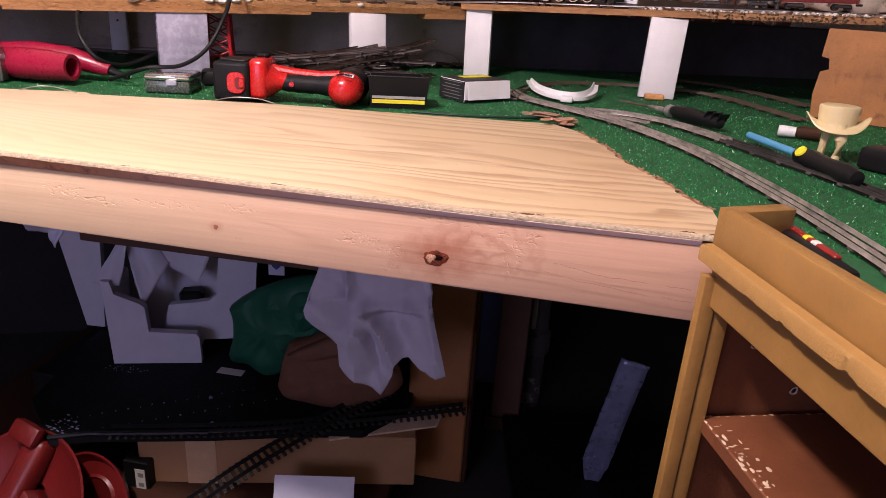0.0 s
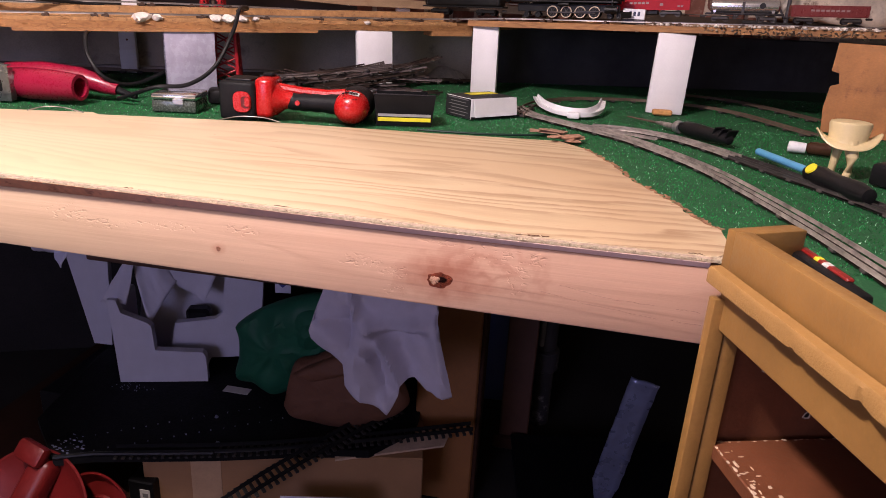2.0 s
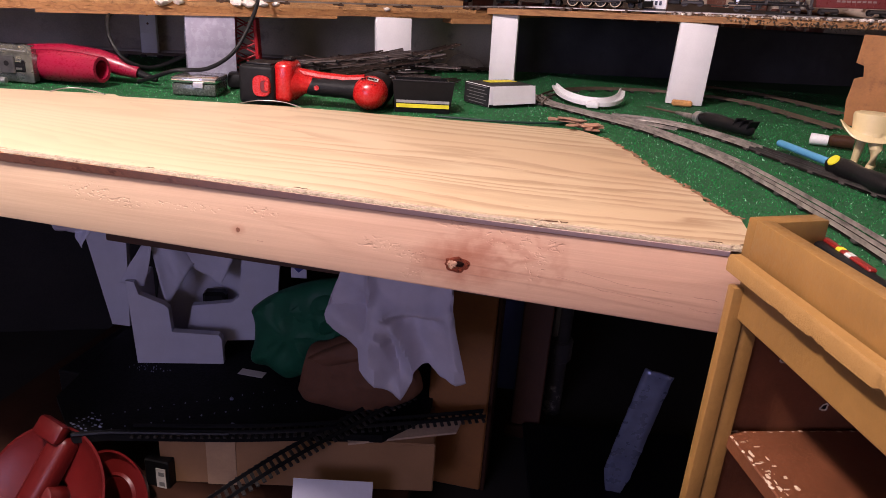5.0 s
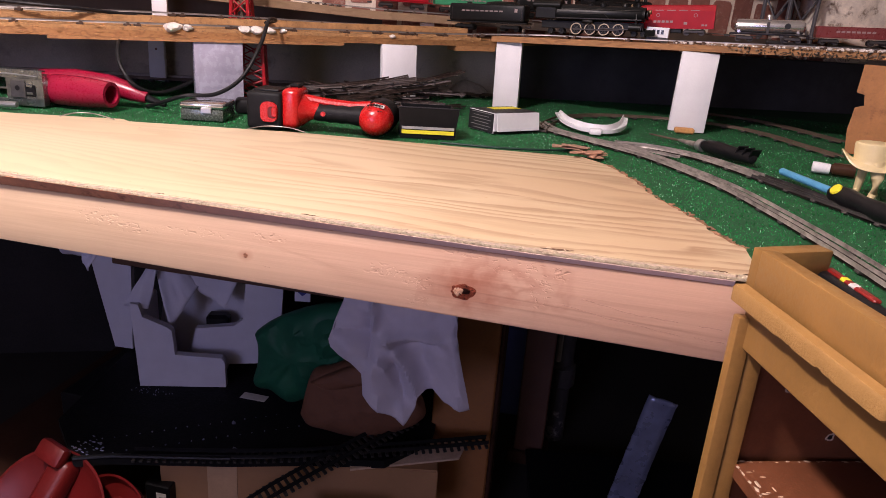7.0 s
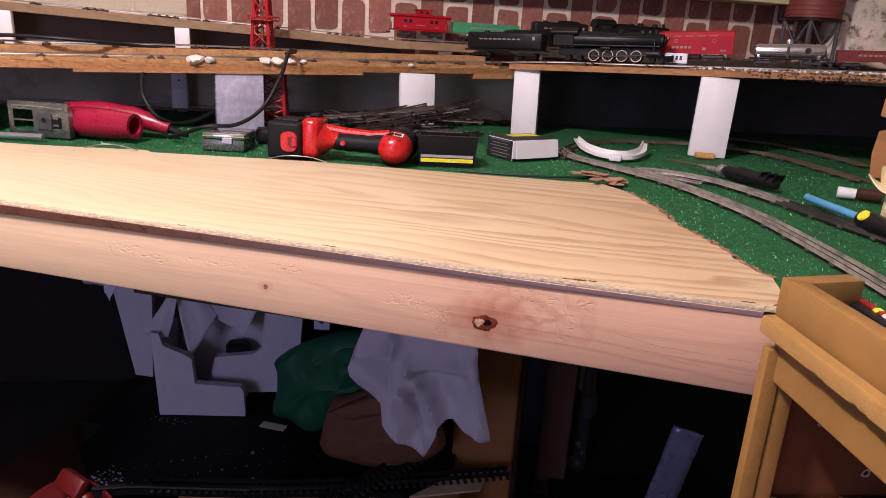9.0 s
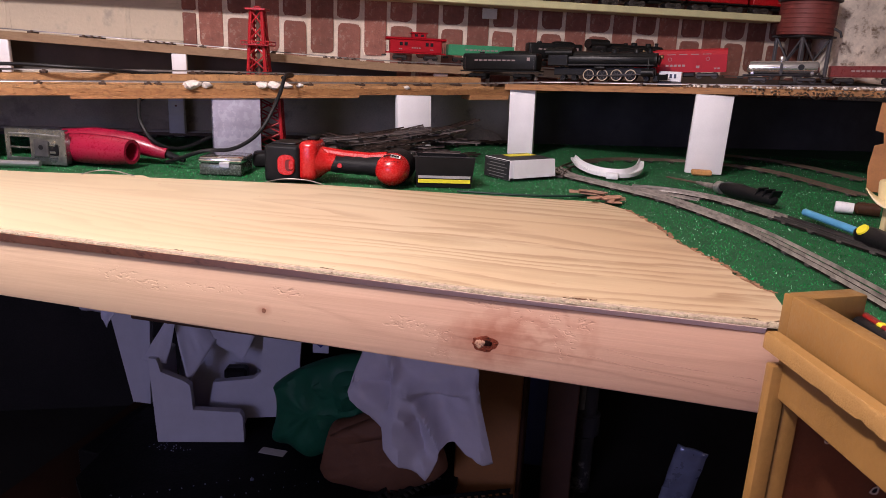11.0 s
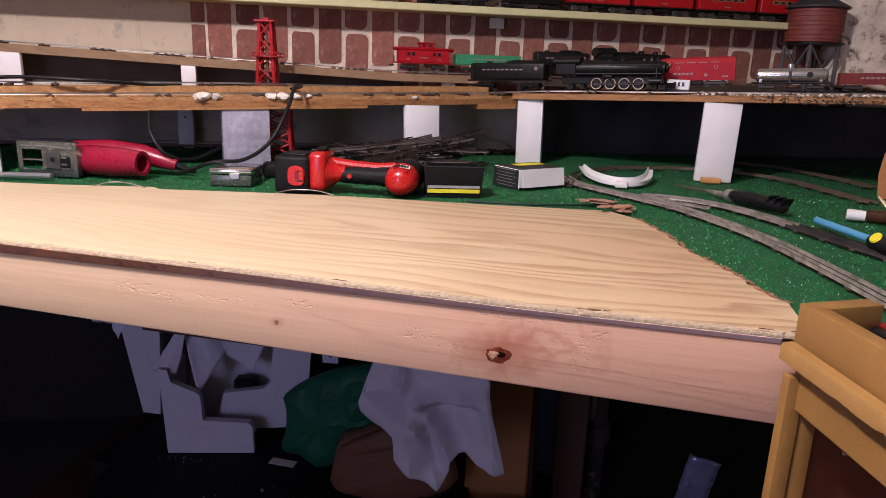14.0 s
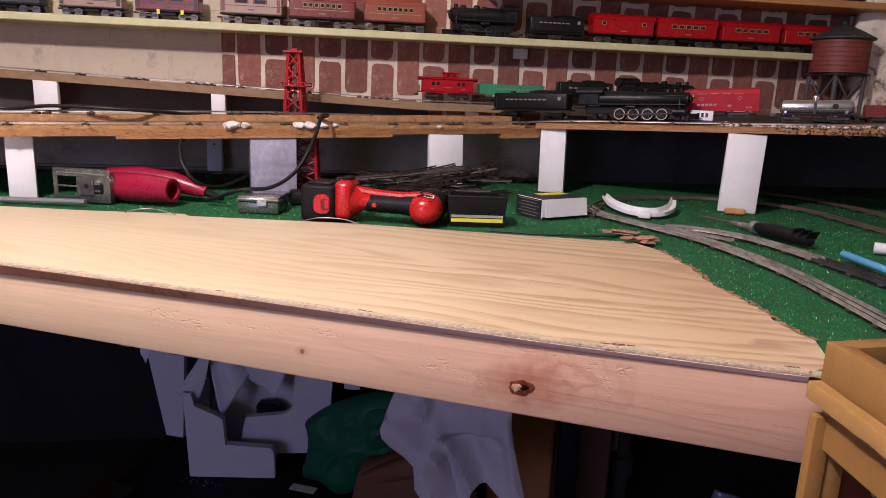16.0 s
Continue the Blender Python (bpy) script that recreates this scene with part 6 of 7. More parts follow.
btl = thing("glue_bottle", pose(0.446, 0.668, G, 0, 0, -14), "tiny brown bottle with a white cap lying down", "bottle")
part("cap", lathe([(0.0, 0), (0.010, 0.001), (0.0105, 0.006), (0.0095, 0.03), (0, 0.03)], 18, "x", (0, 0, 0.0105)), M_WHITEPL, btl, "white ribbed cap")
part("flask", lathe([(0.006, 0.03), (0.0115, 0.036), (0.012, 0.07), (0, 0.072)], 18, "x", (0, 0, 0.012)), plain("brown_glass", (0.05, 0.022, 0.012), 0.15), btl)
M_CREAM = plain("cream_plastic", (0.62, 0.50, 0.27), 0.4, vary=0.06, scale=25, bumpy=0.08)
hat = thing("toy_hat_stand", pose(0.474, 0.482, G, 0, 0, -8) @ Matrix.Scale(0.80, 4), "cream plastic cowboy hat on short legs", "plastic toy")
bm = lathe([(0.0, 0.093), (0.030, 0.095), (0.036, 0.093), (0.0375, 0.088), (0.034, 0.062), (0.036, 0.054), (0.060, 0.048), (0.063, 0.050), (0.061, 0.053), (0.040, 0.059)][::-1], 48)
for v in bm.verts:
    r = math.hypot(v.co.x, v.co.y)
    if r > 0.037 and v.co.z < 0.07:
        u = (r - 0.037) / 0.026
        v.co.z += 0.026 * u * (v.co.x / r) ** 4 - 0.006 * u * (v.co.y / r) ** 2
        v.co.x, v.co.y = v.co.x * 0.92, v.co.y * 0.75
    v.co.y *= 0.85
    v.co.z += 0.014
part("hat", bm, M_CREAM, hat)
part("leg", tube([(0.004, -0.018, 0.072), (0.010, -0.024, 0.044), (0.010, -0.024, 0.014), (0.005, -0.026, 0.0)], [0.014, 0.011, 0.008, 0.007], 12), M_CREAM, hat)
part("leg", tube([(-0.010, 0.004, 0.070), (-0.012, 0.006, 0.036), (-0.014, 0.008, 0.0)], [0.010, 0.008, 0.006], 12), M_CREAM, hat)
# tool by the bookcase rim
pl = thing("utility_knife", along((0.274, 0.040), (0.300, -0.090), G + 0.004), "black and red handled tool with a yellow band", "hand tool")
part("body", bx(0.15, 0.018, 0.011, (0.06, 0.005, 0.0057), 0.004, 2), M_BLACKPL, pl)
part("top_strip", bx(0.085, 0.008, 0.004, (0.062, 0.010, 0.0118), 0.0015), M_REDPL, pl, "red grip strip")
part("band", bx(0.010, 0.0082, 0.0042, (0.052, 0.010, 0.0119), 0.0015), M_YELLOW, pl, "yellow band")
part("band", bx(0.012, 0.0082, 0.0042, (0.068, 0.010, 0.0119), 0.0015), M_LABEL, pl, "white printed band")
solid("paper_scrap", bx(0.06, 0.04, 0.003, (0.03, 0.02, 0.0015), 0.001), M_WHITEPL, "white card scrap on the mat", "card", m=pose(0.335, -0.10, G, 0, 0, -60))

# board at the end of the mat
M_BOARD = plain("orange_brown_board", (0.37, 0.155, 0.048), 0.65, vary=0.3, scale=16, fine=200, bumpy=0.4, stain=(0.20, 0.08, 0.03))
bo = thing("end_board", along((0.605, 0.965), (0.93, 0.80), G), "worn orange-brown board standing under the deck", "board")
part("panel", xf(prism([(-0.01, 0), (0.36, 0), (0.36, 0.190), (-0.014, 0.188), (-0.016, 0.13), (0.0, 0.126), (0.004, 0.104), (-0.012, 0.098), (-0.016, 0.05)], 0, 0.016), Matrix.Translation((0, 0.016, 0)) @ Matrix.Rotation(radians(90), 4, "X")), M_BOARD, bo)
# twine and cable
solid("green_cord", tube(smooth_path([(-0.22, 0.535, 0.851), (-0.1, 0.556, 0.850), (0.0, 0.60, 0.850), (0.04, 0.66, 0.852)], 5), 0.0022, 8), plain("dark_green_cord", (0.005, 0.03, 0.02), 0.5), "thin dark green cord on the mat", "cord")
for where, turn, seed, col in (((0.047, 0.562, 0.848), 20, 4, (0.38, 0.20, 0.125)), ((0.012, 0.612, 0.848), -10, 7, (0.33, 0.19, 0.125))):
    rw = random.Random(seed)
    bm = bmesh.new()
    for k in range(14):
        add(bm, bx(rw.uniform(0.018, 0.046), rw.uniform(0.005, 0.014), rw.uniform(0.001, 0.003), (0, 0, 0), 0.0006), Matrix.Translation((rw.gauss(0, 0.012), rw.gauss(0, 0.010), 0.003 + 0.0006 * k)) @ Matrix.Rotation(rw.gauss(0, 0.35), 4, "Z") @ Matrix.Rotation(rw.uniform(-0.12, 0.12), 4, "Y"))
    solid("split_wood", bm, plain("splintered_wood", col, 0.85, vary=0.4, scale=90, bumpy=0.8), "splintered brown wood under the track end", "wood splinter", kind="stuff", m=pose(*where, 0, 0, turn))
M_CABLE = dull(plain("black_cable", (0.008, 0.008, 0.009), 0.45, vary=0.2), 0.25)
solid("power_cable", tube(smooth_path([(-0.935, 0.640, 0.978), (-0.920, 0.600, 0.968), (-0.900, 0.575, 0.931), (-0.869, 0.573, 0.893), (-0.845, 0.62, 0.876), (-0.84, 0.72, 0.888), (-0.83, 0.76, 0.90)], 8), 0.004, 10), M_CABLE, "black power cable looping down from the deck", "cable")
solid("power_cable", tube(smooth_path([(-1.45, 0.44, 1.018), (-1.283, 0.494, 1.024), (-1.18, 0.525, 1.036), (-1.053, 0.580, 1.034), (-0.985, 0.690, 1.026), (-0.90, 0.800, 1.011), (-0.80, 0.880, 1.013), (-0.70, 0.860, 1.030), (-0.655, 0.740, 1.034), (-0.648, 0.690, 0.990), (-0.664, 0.637, 0.923), (-0.697, 0.588, 0.890), (-0.742, 0.552, 0.886), (-0.80, 0.552, 0.866), (-0.84, 0.57, 0.854)], 8), 0.004, 10), M_CABLE, "black power cable trailing over the deck edge", "cable")

# ---------- toy trains ----------
M_LOCO = dull(plain("black_diecast", (0.0075, 0.008, 0.008), 0.38, 0.0, vary=0.4, scale=50, bumpy=0.15, stain=(0.014, 0.013, 0.012)), 0.22)
M_DRIVER = plain("pale_wheel_rim", (0.40, 0.32, 0.22), 0.4, 0.5, vary=0.2)
M_BRASS = plain("dull_brass", (0.16, 0.11, 0.05), 0.55, 0.5, vary=0.2)
M_REDCAR = dull(plain("red_car_paint", (0.34, 0.006, 0.014), 0.4, vary=0.12, scale=35, bumpy=0.08), 0.2)
M_SCARLET = dull(plain("scarlet_tinplate", (0.34, 0.006, 0.009), 0.30, vary=0.1, scale=30, bumpy=0.06), 0.25)
M_MAROON = plain("maroon_tinplate", (0.15, 0.022, 0.020), 0.32, vary=0.15, scale=30)
M_CREAMTIN = plain("cream_tinplate", (0.30, 0.20, 0.15), 0.4, vary=0.12, scale=30)
M_ORANGE = plain("terracotta_tinplate", (0.25, 0.062, 0.036), 0.35, vary=0.12, scale=30)
M_GREENCAR = plain("green_car_paint", (0.03, 0.24, 0.11), 0.4, vary=0.15, scale=40)
M_SILVER = metal("silver_tank_paint", (0.62, 0.61, 0.60), 0.16, 0.9)
M_ROOFDK = plain("dark_roof", (0.035, 0.035, 0.037), 0.6, vary=0.3, scale=50)
M_WINDOW = plain("warm_window_strip", (0.27, 0.20, 0.095), 0.35, vary=0.15)
M_DARKGLASS = plain("dark_window", (0.015, 0.015, 0.018), 0.2, vary=0.2)
M_TRUCK = plain("tin_truck_frame", (0.05, 0.045, 0.042), 0.4, 0.6, vary=0.3, scale=80)
M_PRINT = plain("faded_lettering_bars", (0.26, 0.20, 0.19), 0.5, vary=0.1)

M_SHINY = metal("nickel_wheel", (0.13, 0.12, 0.115), 0.3, 0.9)
WHEEL = {}


def wheel_mesh(r, material, w=0.004):
    key = (round(r, 4), material.name)
    if key not in WHEEL:
        WHEEL[key] = mesh_of("wheel", lathe([(0, -w / 2), (r, -w / 2), (r * 1.08, -w / 2 + 0.0008), (r * 1.08, -w / 2 + 0.0016), (r, -w / 2 + 0.002), (r, w / 2), (r * 0.75, w / 2), (r * 0.7, w / 2 - 0.0012), (r * 0.25, w / 2 - 0.0012), (r * 0.2, w / 2), (0, w / 2)][::-1], 18, "y"), material)
    return WHEEL[key]


def bogie(parent, x, base=0.030, r=0.0065, wheel=None, frame=None, gauge=0.0115):
    """A four-wheeled truck under a car."""
    t = part("truck", bx(base * 1.25, 0.026, 0.005, (0, 0, r + 0.004), 0.0015), frame or M_TRUCK, parent, m=pose(x, 0, 0))
    for s in (-1, 1):
        part("side_frame", bx(base * 1.35, 0.003, 0.007, (0, s * 0.0165, r + 0.002), 0.0012), frame or M_TRUCK, t)
        for e in (-1, 1):
            part("wheel", wheel_mesh(r, wheel or M_TRUCK), None, t, m=pose(e * base / 2, s * gauge, r, 0, 0, 180 if s < 0 else 0))
    return t


def coupler(parent, x, z=0.012):
    part("coupler", bx(0.014, 0.006, 0.005, (x, 0, z), 0.0015), M_TRUCK, parent)


def bars(parent, x, y, z, w, n, h=0.0035, material=None):
    """Unreadable lettering on the side of a car."""
    for k in range(n):
        part("lettering_bar", bx(w / n * 0.72, 0.0006, h, (x + (k + 0.5 - n / 2) * w / n, y, z)), material or M_PRINT, parent)


def steam_loco(m, label, L=0.32, H=0.085, drivers=4, rim=None, group="toy trains"):
    """Front of the engine at x = L; rails at z = 0."""
    ob = thing("steam_locomotive", m, label, "toy locomotive", group)
    br, bz = H * 0.215, H * 0.60
    part("boiler", lathe([(br * 1.12, 0), (br * 1.12, L * 0.22), (br, L * 0.30), (br * 0.96, L * 0.66), (br * 0.9, L * 0.665), (br * 0.9, L * 0.69), (0, L * 0.70)], 24, "x", (L * 0.24, 0, bz)), M_LOCO, ob)
    part("smokebox_door", lathe([(br * 0.62, 0), (br * 0.6, 0.003), (br * 0.2, 0.006), (0, 0.0065)], 20, "x", (L * 0.94, 0, bz)), M_LOCO, ob)
    part("headlight", lathe([(0.0045, 0), (0.005, 0.006), (0.0035, 0.007), (0, 0.007)], 14, "x", (L * 0.95, 0, bz + br * 0.35)), M_BRASS, ob)
    cab = part("cab", bx(L * 0.17, H * 0.56, H * 0.44, (L * 0.16, 0, H * 0.64), 0.002), M_LOCO, ob)
    part("cab_roof", xf(lathe([(H * 0.36, -L * 0.11), (H * 0.36, L * 0.11)], 24, "x"), Matrix.Translation((L * 0.165, 0, H * 0.80)) @ Matrix.Diagonal((1, 0.9, 0.42, 1))), M_LOCO, cab)
    for s in (-1, 1):
        for dx in (-0.035, 0.03):
            part("cab_window", bx(L * 0.045, 0.001, H * 0.15, (L * (0.16 + dx), s * (H * 0.28 + 0.0004), H * 0.72)), M_DARKGLASS, cab)
        part("running_board", bx(L * 0.68, H * 0.09, 0.003, (L * 0.58, s * H * 0.25, H * 0.44), 0.0008), M_LOCO, ob)
        part("board_edge", bx(L * 0.66, 0.0008, 0.0012, (L * 0.58, s * (H * 0.295 + 0.0005), H * 0.455)), M_TRUCK, ob, "worn grey edge")
        part("feed_pipe", tube([(L * 0.36, s * br * 1.02, bz + br * 0.1), (L * 0.44, s * br * 1.1, bz - br * 0.1), (L * 0.62, s * br * 1.08, bz - br * 0.05), (L * 0.66, s * br * 0.95, bz - br * 0.6)], 0.0011, 6), M_TRUCK, ob)
        part("air_tank", lathe([(0, -0.014), (0.004, -0.013), (0.005, -0.01), (0.005, 0.01), (0.004, 0.013), (0, 0.014)], 12, "x", (L * 0.50, s * H * 0.24, H * 0.37)), M_LOCO, ob)
        part("steam_pipe", tube([(L * 0.87, s * br * 0.9, bz), (L * 0.875, s * H * 0.25, H * 0.4), (L * 0.87, s * H * 0.26, H * 0.3)], 0.003, 8), M_LOCO, ob)
        part("handrail", tube([(L * 0.28, s * br * 1.06, bz + br * 0.5), (L * 0.9, s * br * 0.98, bz + br * 0.45)], 0.0008, 6), M_TRUCK, ob)
        part("cylinder", lathe([(H * 0.10, -L * 0.045), (H * 0.10, L * 0.045)], 16, "x", (L * 0.87, s * H * 0.26, H * 0.24)), M_LOCO, ob)
        part("side_rod", bx(L * 0.36, 0.002, 0.004, (L * 0.57, s * (0.0175), H * 0.15), 0.0006), M_TRUCK, ob)
        part("main_rod", bx(L * 0.24, 0.002, 0.0035, (L * 0.72, s * 0.0205, H * 0.19), 0.0006), M_TRUCK, ob)
        r = H * 0.165
        for k in range(drivers):
            x = L * (0.41 + 0.33 * k / max(1, drivers - 1))
            w = part("driver_wheel", wheel_mesh(r, M_LOCO, 0.005), None, ob, m=pose(x, s * 0.0125, r, 0, 0, 180 if s < 0 else 0))
            part("tyre", lathe([(r * 0.84, 0), (r * 1.0, 0), (r * 1.0, 0.0012), (r * 0.84, 0.0012)], 24, "y", (0, 0.0024, 0), ring=True), rim or M_DRIVER, w, "pale wheel rim")
            for a in range(6):
                part("spoke", xf(bx(r * 0.75, 0.0008, 0.0012, (r * 0.45, 0.0030, 0)), Matrix.Rotation(a * math.pi / 3, 4, "Y")), M_TRUCK, w)
        for x in (0.86, 0.93):
            part("pilot_wheel", wheel_mesh(H * 0.075, M_LOCO), None, ob, m=pose(L * x, s * 0.0115, H * 0.075, 0, 0, 180 if s < 0 else 0))
        for x in (0.20, 0.29):
            part("trailing_wheel", wheel_mesh(H * 0.08, M_LOCO), None, ob, m=pose(L * x, s * 0.0115, H * 0.08, 0, 0, 180 if s < 0 else 0))
    part("chassis", bx(L * 0.80, 0.016, H * 0.22, (L * 0.52, 0, H * 0.27), 0.001), M_LOCO, ob)
    part("pilot", xf(prism([(0, -0.018), (0.0, 0.018), (0.022, 0.003), (0.022, -0.003)], 0.003, 0.017), Matrix.Translation((L * 0.945, 0, 0))), M_LOCO, ob)
    part("smokestack", lathe([(0.006, 0), (0.005, 0.006), (0.0055, 0.011), (0.0065, 0.012), (0, 0.012)], 16, "z", (L * 0.87, 0, bz + br * 0.82)), M_LOCO, ob)
    for x, r, h in ((0.77, 0.0085, 0.010), (0.60, 0.0095, 0.011), (0.50, 0.0075, 0.008)):
        part("dome", lathe([(r, 0), (r, h * 0.6), (r * 0.75, h * 0.9), (0, h)], 18, "z", (L * x, 0, bz + br * 0.86)), M_LOCO, ob)
    part("bell", lathe([(0.003, 0), (0.002, 0.005), (0, 0.006)], 10, "z", (L * 0.82, 0, bz + br)), M_BRASS, ob)
    coupler(ob, 0.0)
    return ob


def tender(m, label, L=0.235, H=0.072, letters=9, group="toy trains"):
    ob = thing("tender", m, label, "toy tender", group)
    bm = bx(L * 0.92, 0.044, H * 0.62, (L / 2, 0, H * 0.62), 0.006, 3)
    part("body", bm, M_LOCO, ob)
    part("coal_load", xf(lumpy(1.0, 3, 1.0, 3), Matrix.Translation((L * 0.68, 0, H * 0.92)) @ Matrix.Diagonal((L * 0.2, 0.017, 0.008, 1))), M_LOCO, ob)
    part("hatch", lathe([(0.008, 0), (0.007, 0.005), (0, 0.006)], 14, "z", (L * 0.25, 0, H * 0.92)), M_LOCO, ob)
    part("frame", bx(L * 0.98, 0.040, 0.004, (L / 2, 0, H * 0.29), 0.001), M_LOCO, ob)
    for s in (-1, 1):
        bars(ob, L * 0.45, s * 0.0224, H * 0.68, L * 0.52, letters)
        part("emblem_plate", bx(0.008, 0.0006, 0.009, (L * 0.86, s * 0.0224, H * 0.72)), M_PRINT, ob)
        for x in (0.08, 0.93):
            part("grab_rail", tube([(L * x, s * 0.023, H * 0.34), (L * x, s * 0.023, H * 0.8)], 0.0009, 6), M_TRUCK, ob)
    bogie(ob, L * 0.22, 0.038, 0.0075, M_LOCO, M_LOCO)
    bogie(ob, L * 0.78, 0.038, 0.0075, M_LOCO, M_LOCO)
    return ob


def caboose(m, L=0.155, H=0.074):
    ob = thing("caboose", m, "red toy caboose with a small roof cupola", "toy caboose", "toy trains")
    part("body", bx(L * 0.86, 0.040, H * 0.46, (L / 2, 0, H * 0.50), 0.0015), M_REDCAR, ob)
    part("roof", xf(lathe([(0.024, -L / 2), (0.024, L / 2)], 20, "x"), Matrix.Translation((L / 2, 0, H * 0.735)) @ Matrix.Diagonal((1, 1, 0.22, 1))), M_REDCAR, ob)
    cu = part("cupola", bx(L * 0.24, 0.034, H * 0.17, (L * 0.55, 0, H * 0.86), 0.0015), M_REDCAR, ob)
    part("cupola_roof", bx(L * 0.29, 0.039, 0.003, (L * 0.55, 0, H * 0.96), 0.001), M_REDCAR, cu)
    part("platform", bx(L, 0.036, 0.004, (L / 2, 0, H * 0.25), 0.001), M_REDCAR, ob)
    for s in (-1, 1):
        for x in (0.25, 0.33, 0.68, 0.76):
            part("window", bx(L * 0.05, 0.001, H * 0.12, (L * x, s * 0.0203, H * 0.56)), M_DARKGLASS, ob)
        for x in (0.50, 0.60):
            part("cupola_window", bx(L * 0.05, 0.001, H * 0.08, (L * x, s * 0.0172, H * 0.87)), M_DARKGLASS, cu)
        bars(ob, L * 0.5, s * 0.0205, H * 0.43, L * 0.16, 4, 0.003)
        for x in (0.24, 0.76):
            bars(ob, L * x, s * 0.0205, H * 0.38, L * 0.06, 2, 0.003)
        for x in (0.02, 0.98):
            part("end_rail", tube([(L * x, s * 0.017, H * 0.27), (L * x, s * 0.017, H * 0.5)], 0.0009, 6), M_TRUCK, ob)
    bogie(ob, L * 0.24, 0.026), bogie(ob, L * 0.76, 0.026)
    coupler(ob, -0.004), coupler(ob, L + 0.004)
    return ob


def gondola(m, label, material, L=0.17, H=0.046):
    ob = thing("gondola", m, label, "toy gondola", "toy trains")
    for s in (-1, 1):
        sd = part("side", bx(L * 0.96, 0.002, H * 0.55, (L / 2, s * 0.021, H * 0.66), 0.0005), material, ob)
        for k in range(9):
            part("rib", bx(0.002, 0.0012, H * 0.5, (L * (0.06 + 0.11 * k), s * 0.0222, H * 0.66)), material, sd)
        part("end", bx(0.002, 0.042, H * 0.5, (L * (0.5 + s * 0.479), 0, H * 0.66)), material, ob)
        bars(ob, L * 0.5, s * 0.0228, H * 0.68, L * 0.5, 8, 0.004)
    part("floor", bx(L * 0.96, 0.042, 0.003, (L / 2, 0, H * 0.39)), material, ob)
    bogie(ob, L * 0.2, 0.026), bogie(ob, L * 0.8, 0.026)
    coupler(ob, -0.003), coupler(ob, L + 0.003)
    return ob


def tank_car(m, L=0.155, H=0.058):
    ob = thing("tank_car", m, "shiny silver toy tank car with a dome", "toy tank car", "toy trains")
    part("tank", lathe([(0, 0), (0.010, 0.001), (0.0145, 0.005), (0.0155, 0.01), (0.0155, L * 0.9 - 0.01), (0.0145, L * 0.9 - 0.005), (0.010, L * 0.9 - 0.001), (0, L * 0.9)], 24, "x", (L * 0.05, 0, H * 0.58)), M_SILVER, ob)
    part("dome", lathe([(0.0065, 0), (0.0065, 0.009), (0.0055, 0.011), (0, 0.012)], 16, "z", (L * 0.48, 0, H * 0.82)), M_SILVER, ob)
    part("frame", bx(L, 0.026, 0.004, (L / 2, 0, H * 0.29), 0.001), M_TRUCK, ob)
    for s in (-1, 1):
        part("walkway", bx(L * 0.98, 0.004, 0.002, (L / 2, s * 0.018, H * 0.32), 0.0005), M_TRUCK, ob)
        part("ladder", bx(0.006, 0.001, H * 0.42, (L * 0.48, s * 0.0165, H * 0.53)), M_TRUCK, ob)
        part("round_emblem", lathe([(0.0065, 0), (0, 0.0005)], 16, "y", (L * 0.72, s * 0.0158 - 0.0002, H * 0.6)), M_GREYDARK, ob, "dark round emblem")
        for x in (0.12, 0.86):
            part("saddle", bx(0.006, 0.004, 0.008, (L * x, s * 0.012, H * 0.36)), M_SILVER, ob)
    bogie(ob, L * 0.2, 0.026), bogie(ob, L * 0.8, 0.026)
    coupler(ob, -0.004), coupler(ob, L + 0.004)
    return ob


